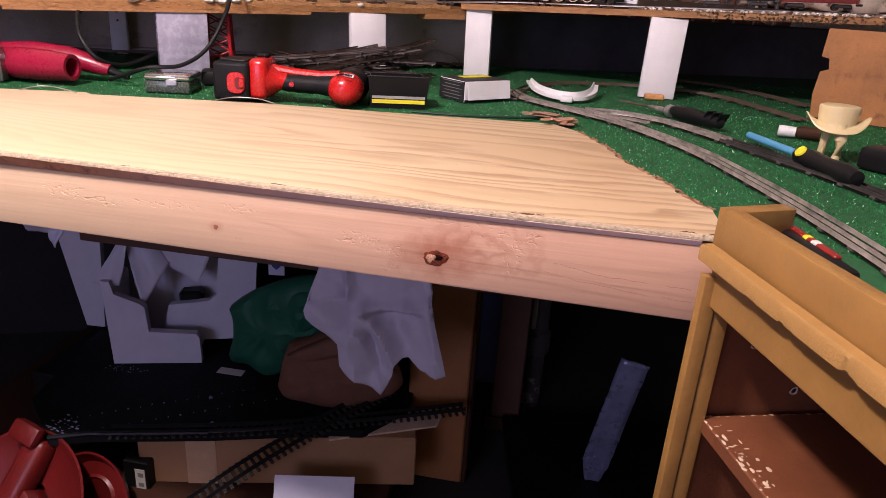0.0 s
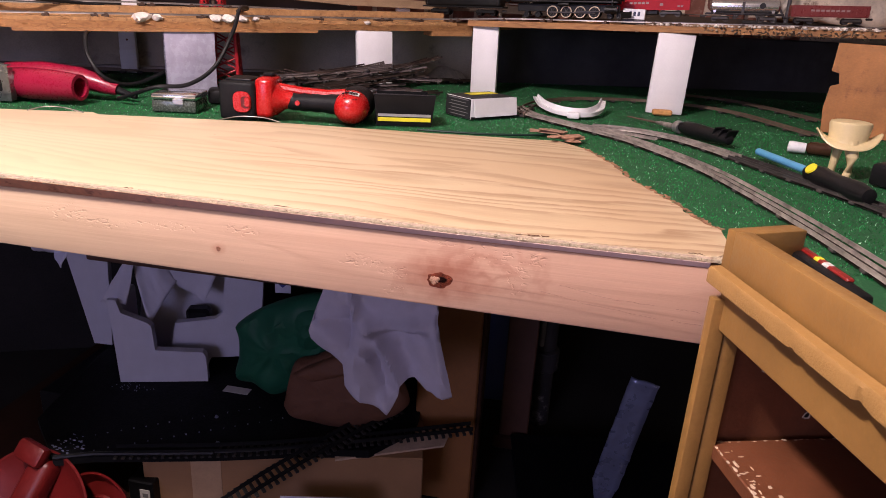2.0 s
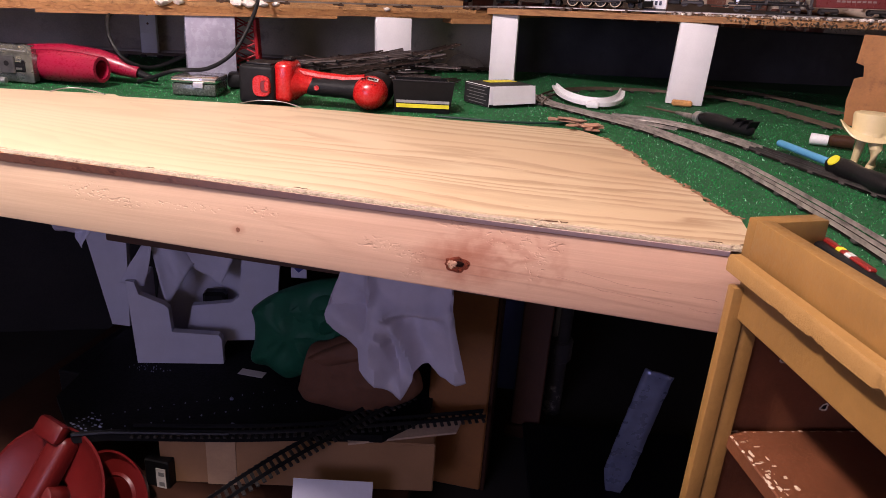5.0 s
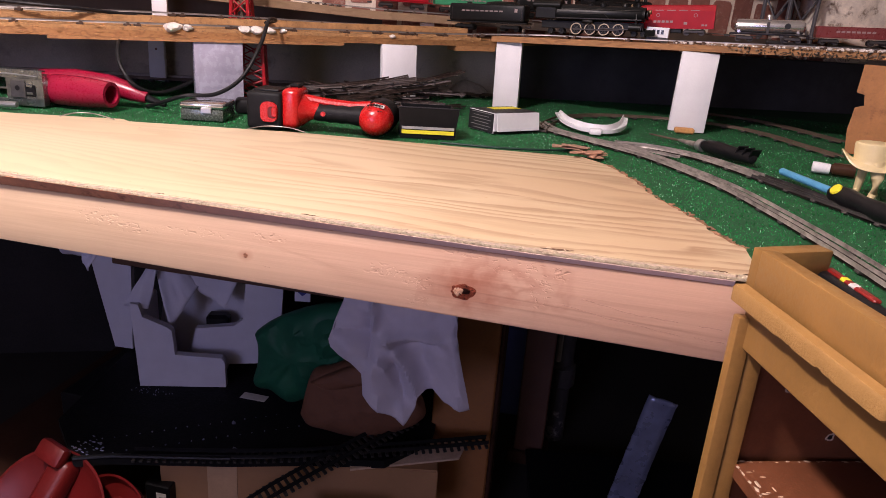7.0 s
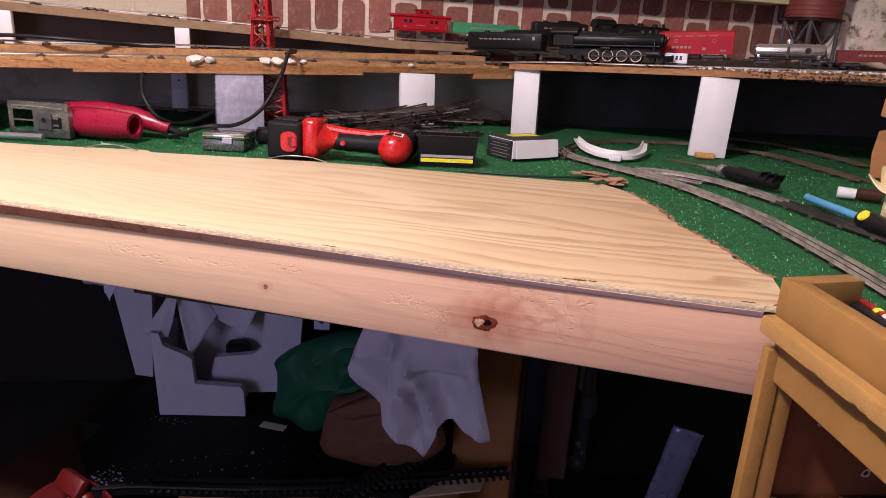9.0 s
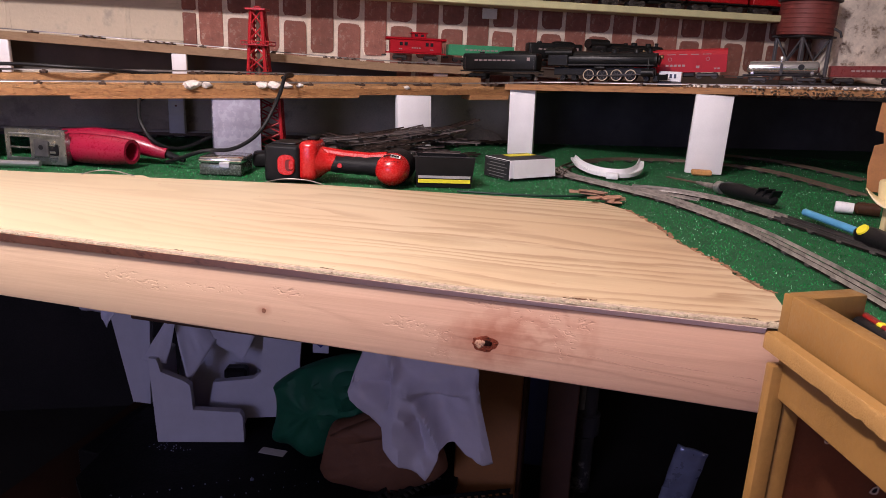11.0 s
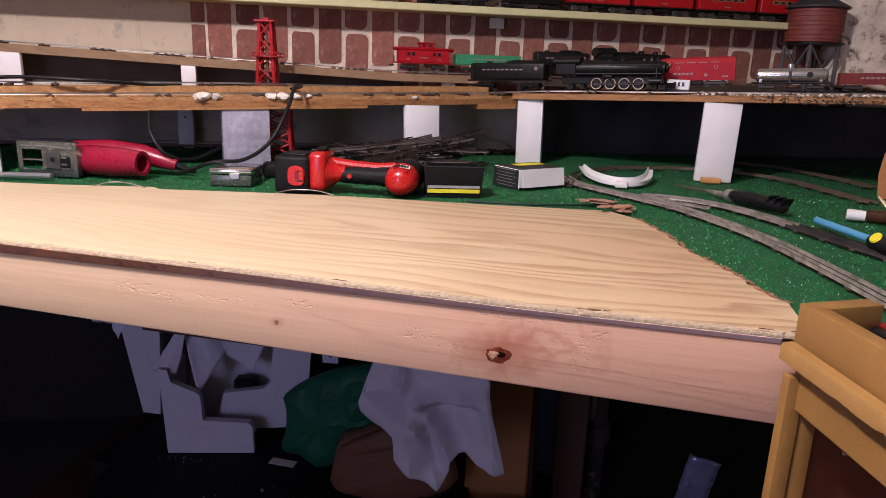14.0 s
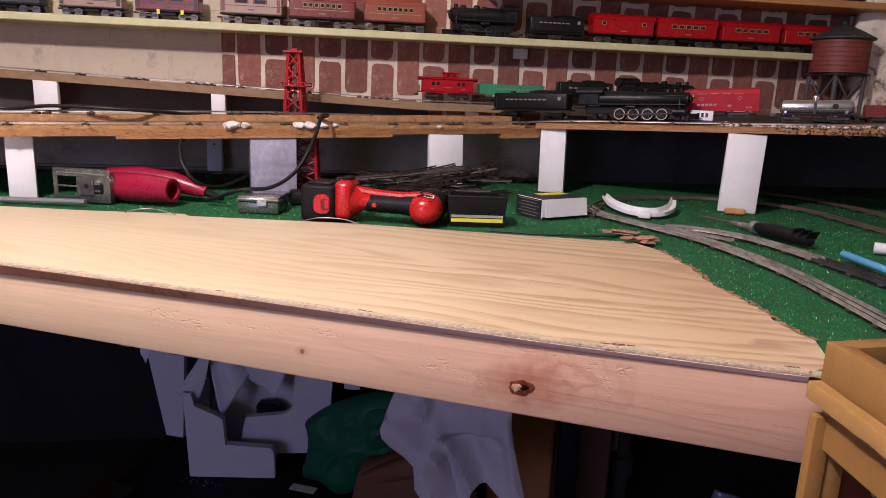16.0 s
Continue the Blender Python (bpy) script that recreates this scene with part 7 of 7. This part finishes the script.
def diesel(m, L=0.20, H=0.066):
    """Streamlined nose towards x = 0."""
    ob = thing("diesel_locomotive", m, "red streamlined toy diesel with faded lettering", "toy locomotive", "toy trains")
    body = bmesh.new()
    rings = []
    for x, top, half in ((0.0, 0.45, 0.55), (0.03, 0.62, 0.8), (0.10, 0.74, 0.95), (0.16, 0.78, 1.0), (0.20, 0.96, 1.0), (0.26, 1.0, 1.0), (1.0, 1.0, 1.0)):
        rings.append([body.verts.new((x * L, a * half * 0.021, H * (0.22 + (top - 0.22) * b))) for a, b in ((-1, 0), (-1, 0.75), (-0.8, 0.93), (-0.4, 1.0), (0.4, 1.0), (0.8, 0.93), (1, 0.75), (1, 0))])
    for a, b in zip(rings, rings[1:]):
        for k in range(8):
            body.faces.new((a[k], a[(k + 1) % 8], b[(k + 1) % 8], b[k]))
    body.faces.new(rings[0]), body.faces.new(rings[-1][::-1])
    bmesh.ops.recalc_face_normals(body, faces=body.faces)
    part("body", body, M_REDCAR, ob, smooth=12)
    for s in (-1, 1):
        part("windshield", xf(bx(0.002, 0.012, 0.009, (0, 0, 0), 0.0005), Matrix.Translation((L * 0.178, s * 0.009, H * 0.87)) @ Matrix.Rotation(radians(-25), 4, "Y")), M_DARKGLASS, ob)
        part("cab_window", bx(0.010, 0.001, 0.008, (L * 0.24, s * 0.0212, H * 0.78)), M_DARKGLASS, ob)
        for x in (0.40, 0.80):
            part("porthole", lathe([(0.0035, 0), (0.0045, 0), (0.0045, 0.0008), (0.0035, 0.0008)], 16, "y", (L * x, s * 0.0214 - 0.0004, H * 0.66), ring=True), M_PRINT, ob)
        bars(ob, L * 0.46, s * 0.0213, H * 0.45, L * 0.22, 5, 0.005)
        bars(ob, L * 0.70, s * 0.0213, H * 0.40, L * 0.05, 1, 0.006)
        bars(ob, L * 0.90, s * 0.0213, H * 0.34, L * 0.07, 2, 0.004)
        bars(ob, L * 0.6, s * 0.0213, H * 0.82, L * 0.5, 4, 0.0015)
    part("tank_skirt", bx(L * 0.3, 0.034, H * 0.16, (L * 0.52, 0, H * 0.15), 0.002), M_LOCO, ob)
    bogie(ob, L * 0.22, 0.036, 0.0075), bogie(ob, L * 0.8, 0.036, 0.0075)
    return ob


def coach(m, label, body, window, roof, L=0.188, H=0.095, n=5, clerestory=False, wheel=None, door=True, belt=True, spread=1.0, group="toy coaches on the wall shelf"):
    ob = thing("passenger_coach", m, label, "toy coach", group)
    part("body", bx(L * 0.96, 0.052, H * 0.48, (L / 2, 0, H * 0.52), 0.002), body, ob)
    part("roof", xf(lathe([(0.0275, -L * 0.49), (0.0275, L * 0.49)], 22, "x"), Matrix.Translation((L / 2, 0, H * 0.75)) @ Matrix.Diagonal((1, 1, 0.55 if not clerestory else 0.4, 1))), roof, ob)
    if clerestory:
        part("clerestory", bx(L * 0.86, 0.028, H * 0.13, (L / 2, 0, H * 0.90), 0.003, 2), roof, ob)
    part("underframe", bx(L * 0.98, 0.046, 0.004, (L / 2, 0, H * 0.265), 0.001), M_LOCO, ob)
    part("battery_box", bx(L * 0.22, 0.03, 0.008, (L / 2, 0, H * 0.20), 0.001), M_LOCO, ob)
    for s in (-1, 1):
        if belt:
            part("belt_rail", bx(L * 0.96, 0.0012, 0.0018, (L / 2, s * 0.0262, H * 0.48)), window, ob)
        for k in range(n):
            x = L * (0.5 + (k - (n - 1) / 2) * 0.58 * spread / n)
            w = part("window", bx(L * (0.44 if spread == 1 else 0.14) / n, 0.001, H * 0.12, (x, s * 0.0264, H * 0.60)), window, ob)
            part("pane", bx(L * (0.34 if spread == 1 else 0.10) / n, 0.0006, H * 0.085, (x, s * 0.0271, H * 0.60)), M_DARKGLASS, w)
        if door:
            for x in (0.07, 0.93):
                part("door", bx(L * 0.055, 0.001, H * 0.34, (L * x, s * 0.0264, H * 0.50)), roof, ob)
        part("number_plate_bar", bx(L * 0.1, 0.0006, 0.003, (L / 2, s * 0.0264, H * 0.38)), window, ob)
    bogie(ob, L * 0.2, 0.032, 0.0095, wheel or M_SHINY, gauge=0.016), bogie(ob, L * 0.8, 0.032, 0.0095, wheel or M_SHINY, gauge=0.016)
    coupler(ob, -0.002, 0.018), coupler(ob, L + 0.002, 0.018)
    return ob


def rider(p, q):
    """A frame on the rails at p that looks along to q, with their slope."""
    p, q = Vector(p), Vector(q)
    d = (q - p).normalized()
    up = Vector((0, 0, 1))
    y = up.cross(d).normalized()
    z = d.cross(y)
    return Matrix(((d.x, y.x, z.x, p.x), (d.y, y.y, z.y, p.y), (d.z, y.z, z.z, p.z), (0, 0, 0, 1)))


RAIL = Vector((0, 0, 0.011))


def deck_r(s, off):
    return Vector(ondeck_r(s, off)) + RAIL


steam_loco(rider(deck_r(0.078, 0.058), deck_r(0.398, 0.062)), "black toy steam locomotive with pale rimmed drivers", L=0.318, H=0.086)
tender(rider(Vector((-0.371, 1.262, 1.036)), deck_r(0.072, 0.060)), "long black toy tender with faded lettering")
tank_car(rider(deck_r(0.568, 0.070), deck_r(0.72, 0.078)), 0.168, 0.060)
gondola(rider(deck_r(0.745, 0.08), deck_r(0.9, 0.094)), "dull red toy gondola with faded lettering", M_MAROON, 0.16, 0.042)
diesel(rider(deck_r(0.306, 0.135) + Vector((0, 0, 0.004)), deck_r(0.565, 0.145) + Vector((0, 0, 0.010))), L=0.222, H=0.072)
shed = thing("toy_signal_hut", pose(*ondeck_r(0.39, 0.095), 0, 0, -12), "tiny white toy hut with dark windows", "toy building")
part("walls", bx(0.054, 0.02, 0.024, (0.012, 0, 0.024), 0.001), M_WHITEPL, shed)
part("base", bx(0.056, 0.022, 0.012, (0.012, 0, 0.006), 0.001), M_TRUCK, shed)
for k in range(3):
    part("window", bx(0.006, 0.001, 0.010, (0.004 + 0.010 * k, -0.0106, 0.025)), M_DARKGLASS, shed)
# the second line of track behind, for the train on the ramp's end
def onramp(s):
    return onwall(s, 0.085, ramp_z(s)) + RAIL


caboose(rider(onramp(0.060), onramp(0.23)), 0.172, 0.078)
gondola(rider(onramp(0.236), onramp(0.43)), "green toy gondola with pale lettering", M_GREENCAR, 0.20, 0.052)
tender(rider(onramp(0.47), onramp(0.68)), "black toy tender behind the front train", 0.18, 0.070, 6)
steam_loco(rider(onramp(0.65), onramp(0.93)), "second black toy steam locomotive on the wall track", L=0.27, H=0.088, drivers=3)

# trains on the wall shelf
def onshelf(s, z=1.2602):
    return onwall(s, 0.06, z)


steam_loco(rider(onshelf(0.362), onshelf(0.13)), "old black tinplate steam locomotive on the shelf", L=0.225, H=0.098, drivers=2, rim=M_TRUCK, group="toy trains on the wall shelf")
tender(rider(onshelf(0.375), onshelf(0.555)), "old black tinplate tender on the shelf", 0.18, 0.072, 7, group="toy trains on the wall shelf")
red_coach = coach(rider(onshelf(0.772), onshelf(0.96)), "scarlet tinplate toy coach with cream windows", M_SCARLET, M_WINDOW, M_SCARLET, 0.195, belt=False, door=False)
baggage = coach(rider(onshelf(0.570), onshelf(0.76)), "scarlet tinplate toy baggage car with small end windows", M_SCARLET, M_WINDOW, M_SCARLET, 0.195, n=2, belt=False, door=False, spread=2.2)
for s in (0.977, 1.182):
    copy_thing(red_coach, rider(onshelf(s), onshelf(s + 0.19)))
coach(rider(onshelf(-0.100), onshelf(0.08)), "terracotta tinplate toy coach with cream windows", M_ORANGE, M_WINDOW, M_ORANGE, 0.180, 0.10, 7, True)
coach(rider(onshelf(-0.307), onshelf(-0.12)), "maroon tinplate toy coach with cream windows", M_MAROON, M_WINDOW, M_MAROON, 0.188, 0.10, 7, True)
coach(rider(onshelf(-0.492), onshelf(-0.32)), "cream and maroon tinplate toy baggage car", M_CREAMTIN, M_MAROON, M_MAROON, 0.172, 0.10, 2)
maroon_car = coach(rider(onshelf(-0.712), onshelf(-0.53)), "dark maroon tinplate toy freight car with yellow plates", M_MAROON, M_ROOFDK, M_ROOFDK, 0.172, 0.09, 2)
for x in (0.36, 0.72):
    part("plate", bx(0.008, 0.002, 0.012, (0.172 * x, -0.025, 0.0215)), M_YELLOW, maroon_car, "small yellow plate")
coach(rider(onshelf(-0.905), onshelf(-0.73)), "pale grey tinplate toy freight car", M_CREAMTIN, M_TRUCK, M_ROOFDK, 0.165, 0.085, 2, wheel=M_SHINY)
coach(rider(onshelf(-1.11), onshelf(-0.93)), "dark tinplate toy freight car", M_ROOFDK, M_TRUCK, M_ROOFDK, 0.165, 0.085, 2)
for s in (0.92, 1.13, 1.34):
    copy_thing(red_coach, rider(onwall(s, 0.07, 1.4102), onwall(s + 0.19, 0.07, 1.4102)))
part("screw_plate", bx(0.045, 0.004, 0.03, (0.375, -0.018, 1.222), 0.001), M_LABEL, shelf, "torn pale paper scrap")

# water tower
M_TANKRED = plain("oxide_red_wood", (0.17, 0.035, 0.028), 0.6, vary=0.25, scale=40, bumpy=0.3)
M_LATTICE = plain("grey_lattice", (0.11, 0.11, 0.12), 0.5, 0.4, vary=0.2)
wp = onwall(1.352, 0.12, 0)
zb = 1.0565
wt = thing("water_tower", pose(wp.x, wp.y, zb, 0, 0, 30) @ Matrix.Diagonal((0.85, 0.85, 1, 1)), "oxide red toy water tower with a dark cone roof", "toy water tower")
tank = part("tank", lathe([(0.091, 0.146), (0.0945, 0.148), (0.0945, 0.246), (0.09, 0.250)], 40), M_TANKRED, wt)
for k in range(7):
    part("hoop", lathe([(0.0944, 0), (0.0957, 0.0007), (0.0957, 0.0019), (0.0944, 0.0026)], 40, "z", (0, 0, 0.153 + 0.0132 * k)), M_TANKRED, tank)
roof = part("roof", lathe([(0.100, 0.243), (0.108, 0.246), (0.108, 0.250), (0.060, 0.272), (0.014, 0.290), (0, 0.292)], 32), M_ROOFDK, wt, "dark conical shingled roof")
part("finial", lathe([(0.008, 0.288), (0.010, 0.293), (0.006, 0.300), (0, 0.302)], 12), M_ROOFDK, roof)
part("platform", bx(0.15, 0.15, 0.006, (0, 0, 0.143), 0.001), M_ROOFDK, wt)
part("base", bx(0.16, 0.16, 0.008, (0, 0, 0.004), 0.001), M_ROOFDK, wt)
for a, b in ((-1, -1), (1, -1), (1, 1), (-1, 1)):
    part("leg", bx(0.011, 0.011, 0.134, (a * 0.062, b * 0.062, 0.074), 0.001), M_LATTICE, wt)
for r in range(4):
    for s in (-1, 1):
        part("brace", xf(tube([(-0.058, 0, 0.012 if s > 0 else 0.136), (0.058, 0, 0.136 if s > 0 else 0.012)], 0.0034, 6), Matrix.Rotation(r * math.pi / 2, 4, "Z") @ Matrix.Translation((0, -0.062, 0))), M_LATTICE, wt)
part("spout", tube([(0.05, -0.080, 0.168), (0.062, -0.098, 0.158), (0.066, -0.104, 0.143)], 0.004, 10), M_ROOFDK, wt)

# red lattice towers
M_TOWER = plain("red_tower_paint", (0.36, 0.012, 0.018), 0.35, vary=0.15, scale=40)


def lattice_tower(m, h, w0, w1, label, balcony=None, cap=True):
    ob = thing("lattice_tower", m, label, "toy tower", "red toy towers")
    n = 5
    for a, b in ((-1, -1), (1, -1), (1, 1), (-1, 1)):
        part("leg", tube([(a * w0 / 2, b * w0 / 2, 0), (a * w1 / 2, b * w1 / 2, h)], 0.0044, 8), M_TOWER, ob)
    for k in range(n):
        za, zb2 = h * k / n, h * (k + 1) / n
        wa, wb2 = w0 + (w1 - w0) * k / n, w0 + (w1 - w0) * (k + 1) / n
        for r in range(4):
            turn = Matrix.Rotation(r * math.pi / 2, 4, "Z")
            part("brace", xf(tube([(-wa / 2, -wa / 2, za), (wb2 / 2, -wb2 / 2, zb2)], 0.0019, 6), turn), M_TOWER, ob)
            part("brace", xf(tube([(wa / 2, -wa / 2, za), (-wb2 / 2, -wb2 / 2, zb2)], 0.0019, 6), turn), M_TOWER, ob)
    if balcony:
        wb = part("balcony", bx(0.068, 0.068, 0.003, (0, 0, balcony), 0.001), M_TOWER, ob)
        for r in range(4):
            turn = Matrix.Rotation(r * math.pi / 2, 4, "Z")
            part("rail_bar", xf(tube([(-0.034, -0.034, balcony + 0.009), (0.034, -0.034, balcony + 0.009)], 0.0012, 6), turn), M_TOWER, wb)
            for x in (-0.034, 0.0):
                part("rail_post", xf(tube([(x, -0.034, balcony), (x, -0.034, balcony + 0.009)], 0.0012, 6), turn), M_TOWER, wb)
        part("ladder_core", tube([(0, 0, 0.0), (0, 0, h)], 0.004, 8), M_RUSTRAIL, ob, "dark inner pole")
    if cap:
        part("cap_plate", bx(0.050, 0.050, 0.005, (0, 0, h + 0.0025), 0.001), M_TOWER, ob)
        part("lamp_stub", bx(0.016, 0.016, 0.006, (0, 0, h + 0.008), 0.002), M_TOWER, ob)
    return ob


tx, ty = -0.838, 0.968
lattice_tower(pose(tx, ty, ztop_l(tx, ty), 0, 0, 12), 1.181 - ztop_l(tx, ty), 0.047, 0.027, "red metal toy tower with a railed balcony", 0.096)
lattice_tower(pose(-0.755, 0.86, G, 0, 0, 20), 0.128, 0.062, 0.050, "red metal toy tower frame below the deck", None, False)
solid("transformer_block", bx(0.05, 0.035, 0.02, (0, 0, 0.01), 0.003), M_BLACKPL, "small black block at the tower foot", "block", m=pose(-0.80, 0.90, ztop_l(-0.80, 0.90) + 0.0002, 0, 0, 37))
solid("plastic_block", bx(0.09, 0.05, 0.03, (0, 0, 0.015), 0.008, 2), M_RUBBER, "black plastic block beside the drill", "plastic block", m=pose(-0.655, 0.68, G, 0, 0, 25))

# ---------- bricks of the wall ----------
rnd = random.Random(31)
BRICKS = []
for k in range(6):
    # rounded corners, worn by the wide pointing
    edge = []
    for cx, cz, a0 in ((1, 1, 0), (-1, 1, 90), (-1, -1, 180), (1, -1, 270)):
        r = rnd.uniform(0.008, 0.020)
        for q in (0, 30, 60, 90):
            a = radians(a0 + q)
            edge.append((cx * (0.0325 - r) + r * math.cos(a) + rnd.uniform(-0.0013, 0.0013), cz * (0.0935 - r) + r * math.sin(a) + rnd.uniform(-0.002, 0.002)))
    bm = xf(prism(edge, -0.006, 0.006), Matrix.Rotation(radians(90), 4, "X"))
    BRICKS.append(mesh_of("brick", bm, M_BRICK, 0))
col = 0
s = -0.4265
while s < 1.62:
    for r in range(-1, 3):
        z = 1.082 + 0.2 * r + (0.0 if col % 2 else 0.1)
        part("brick", rnd.choice(BRICKS), None, wall_north, m=pose(s, 0.0178 + rnd.uniform(-0.001, 0.001), z, 0, rnd.uniform(-0.8, 0.8), 0))
    s += 0.0775
    col += 1
part("painted_joints", bx(1.6, 0.006, 0.66, (-1.305, 0.0172, 1.30)), M_BLOCK, wall_north, "thick cream paint over the block joints")
BLOCKS = [mesh_of("block", bx(0.30, 0.012, 0.094, (0, 0, 0), 0.004, 1), M_BLOCK, 0) for _ in range(1)]
for r in range(6):
    for k in range(4):
        x = -0.652 - 0.305 * k - (0.15 if r % 2 else 0.0)
        part("block", BLOCKS[0], None, wall_north, m=pose(x, 0.0188, 1.05 + 0.0985 * r, 0, 0, 0))
    if r % 2:
        part("half_block", mesh_of("half_block", bx(0.145, 0.012, 0.094, (0, 0, 0), 0.004, 1), M_BLOCK, 0), None, wall_north, m=pose(-0.573, 0.0188, 1.05 + 0.0985 * r))
for z, h in ((1.135, 0.095), (1.238, 0.10)):
    part("half_brick", mesh_of("half_brick", bx(0.040, 0.012, h, (0, 0, 0), 0.004, 1), M_BRICK, 0), None, wall_north, m=pose(-0.486, 0.0178, z))
# rough whitewashed stone pier in the corner
bm = bmesh.new()
bmesh.ops.create_grid(bm, x_segments=30, y_segments=60, size=0.5)
for v in bm.verts:
    x, z = v.co.x * 0.8, v.co.y * 1.9
    p = Vector((x * 9, z * 9, 2))
    v.co = Vector((x + 0.4, -0.02 - 0.030 * abs(noise.noise(p)) - 0.015 * noise.noise(p * 2.6), z + 2.02))
pier = solid("stone_pier", bm, M_STONE, "rough whitewashed stone pier with flaking plaster", "stone pier", kind="structure", m=WALL @ pose(1.455, 0.0, 0.0, 0, 0, -9))
pier.modifiers.new("thick", "SOLIDIFY").thickness = -0.08

# ---------- turf ----------
def inside(x, y, poly):
    hit = False
    for (x0, y0), (x1, y1) in zip(poly, poly[1:] + poly[:1]):
        if (y0 > y) != (y1 > y) and x < (x1 - x0) * (y - y0) / (y1 - y0) + x0:
            hit = not hit
    return hit


rs = np.random.RandomState(5)
verts, faces = [], []
n = 0
while n < 115000:
    x, y = rs.uniform(-1.5, 0.85), rs.uniform(0.0, 1.6)
    near = 1.0 if (x > 0.0 and y < 0.9) or y < 0.9 else 0.45
    if rs.rand() > near or not inside(x, y, mat_poly):
        continue
    if inside(x, y, outline) and y < 0.5 and x < 0.2:
        continue
    a = rs.uniform(0, 6.283)
    h, w = rs.uniform(0.0012, 0.0036), rs.uniform(0.0004, 0.0009)
    if n % 36 == 0:  # wider strands, to carry some of the glints
        h, w = h * 1.2, rs.uniform(0.0011, 0.0020)
    lx, ly = rs.uniform(-0.003, 0.003, 2)
    dx, dy = math.cos(a) * w, math.sin(a) * w
    z = G - 0.0022
    verts += [(x - dx, y - dy, z), (x + dx, y + dy, z), (x + lx, y + ly, z + h)]
    faces.append((3 * n, 3 * n + 1, 3 * n + 2))
    n += 1
me = bpy.data.meshes.new("turf")
me.from_pydata(verts, [], faces)
me.materials.append(M_TURF)
tagged(new("turf", me), "short green artificial grass blades", "grass", kind="stuff")
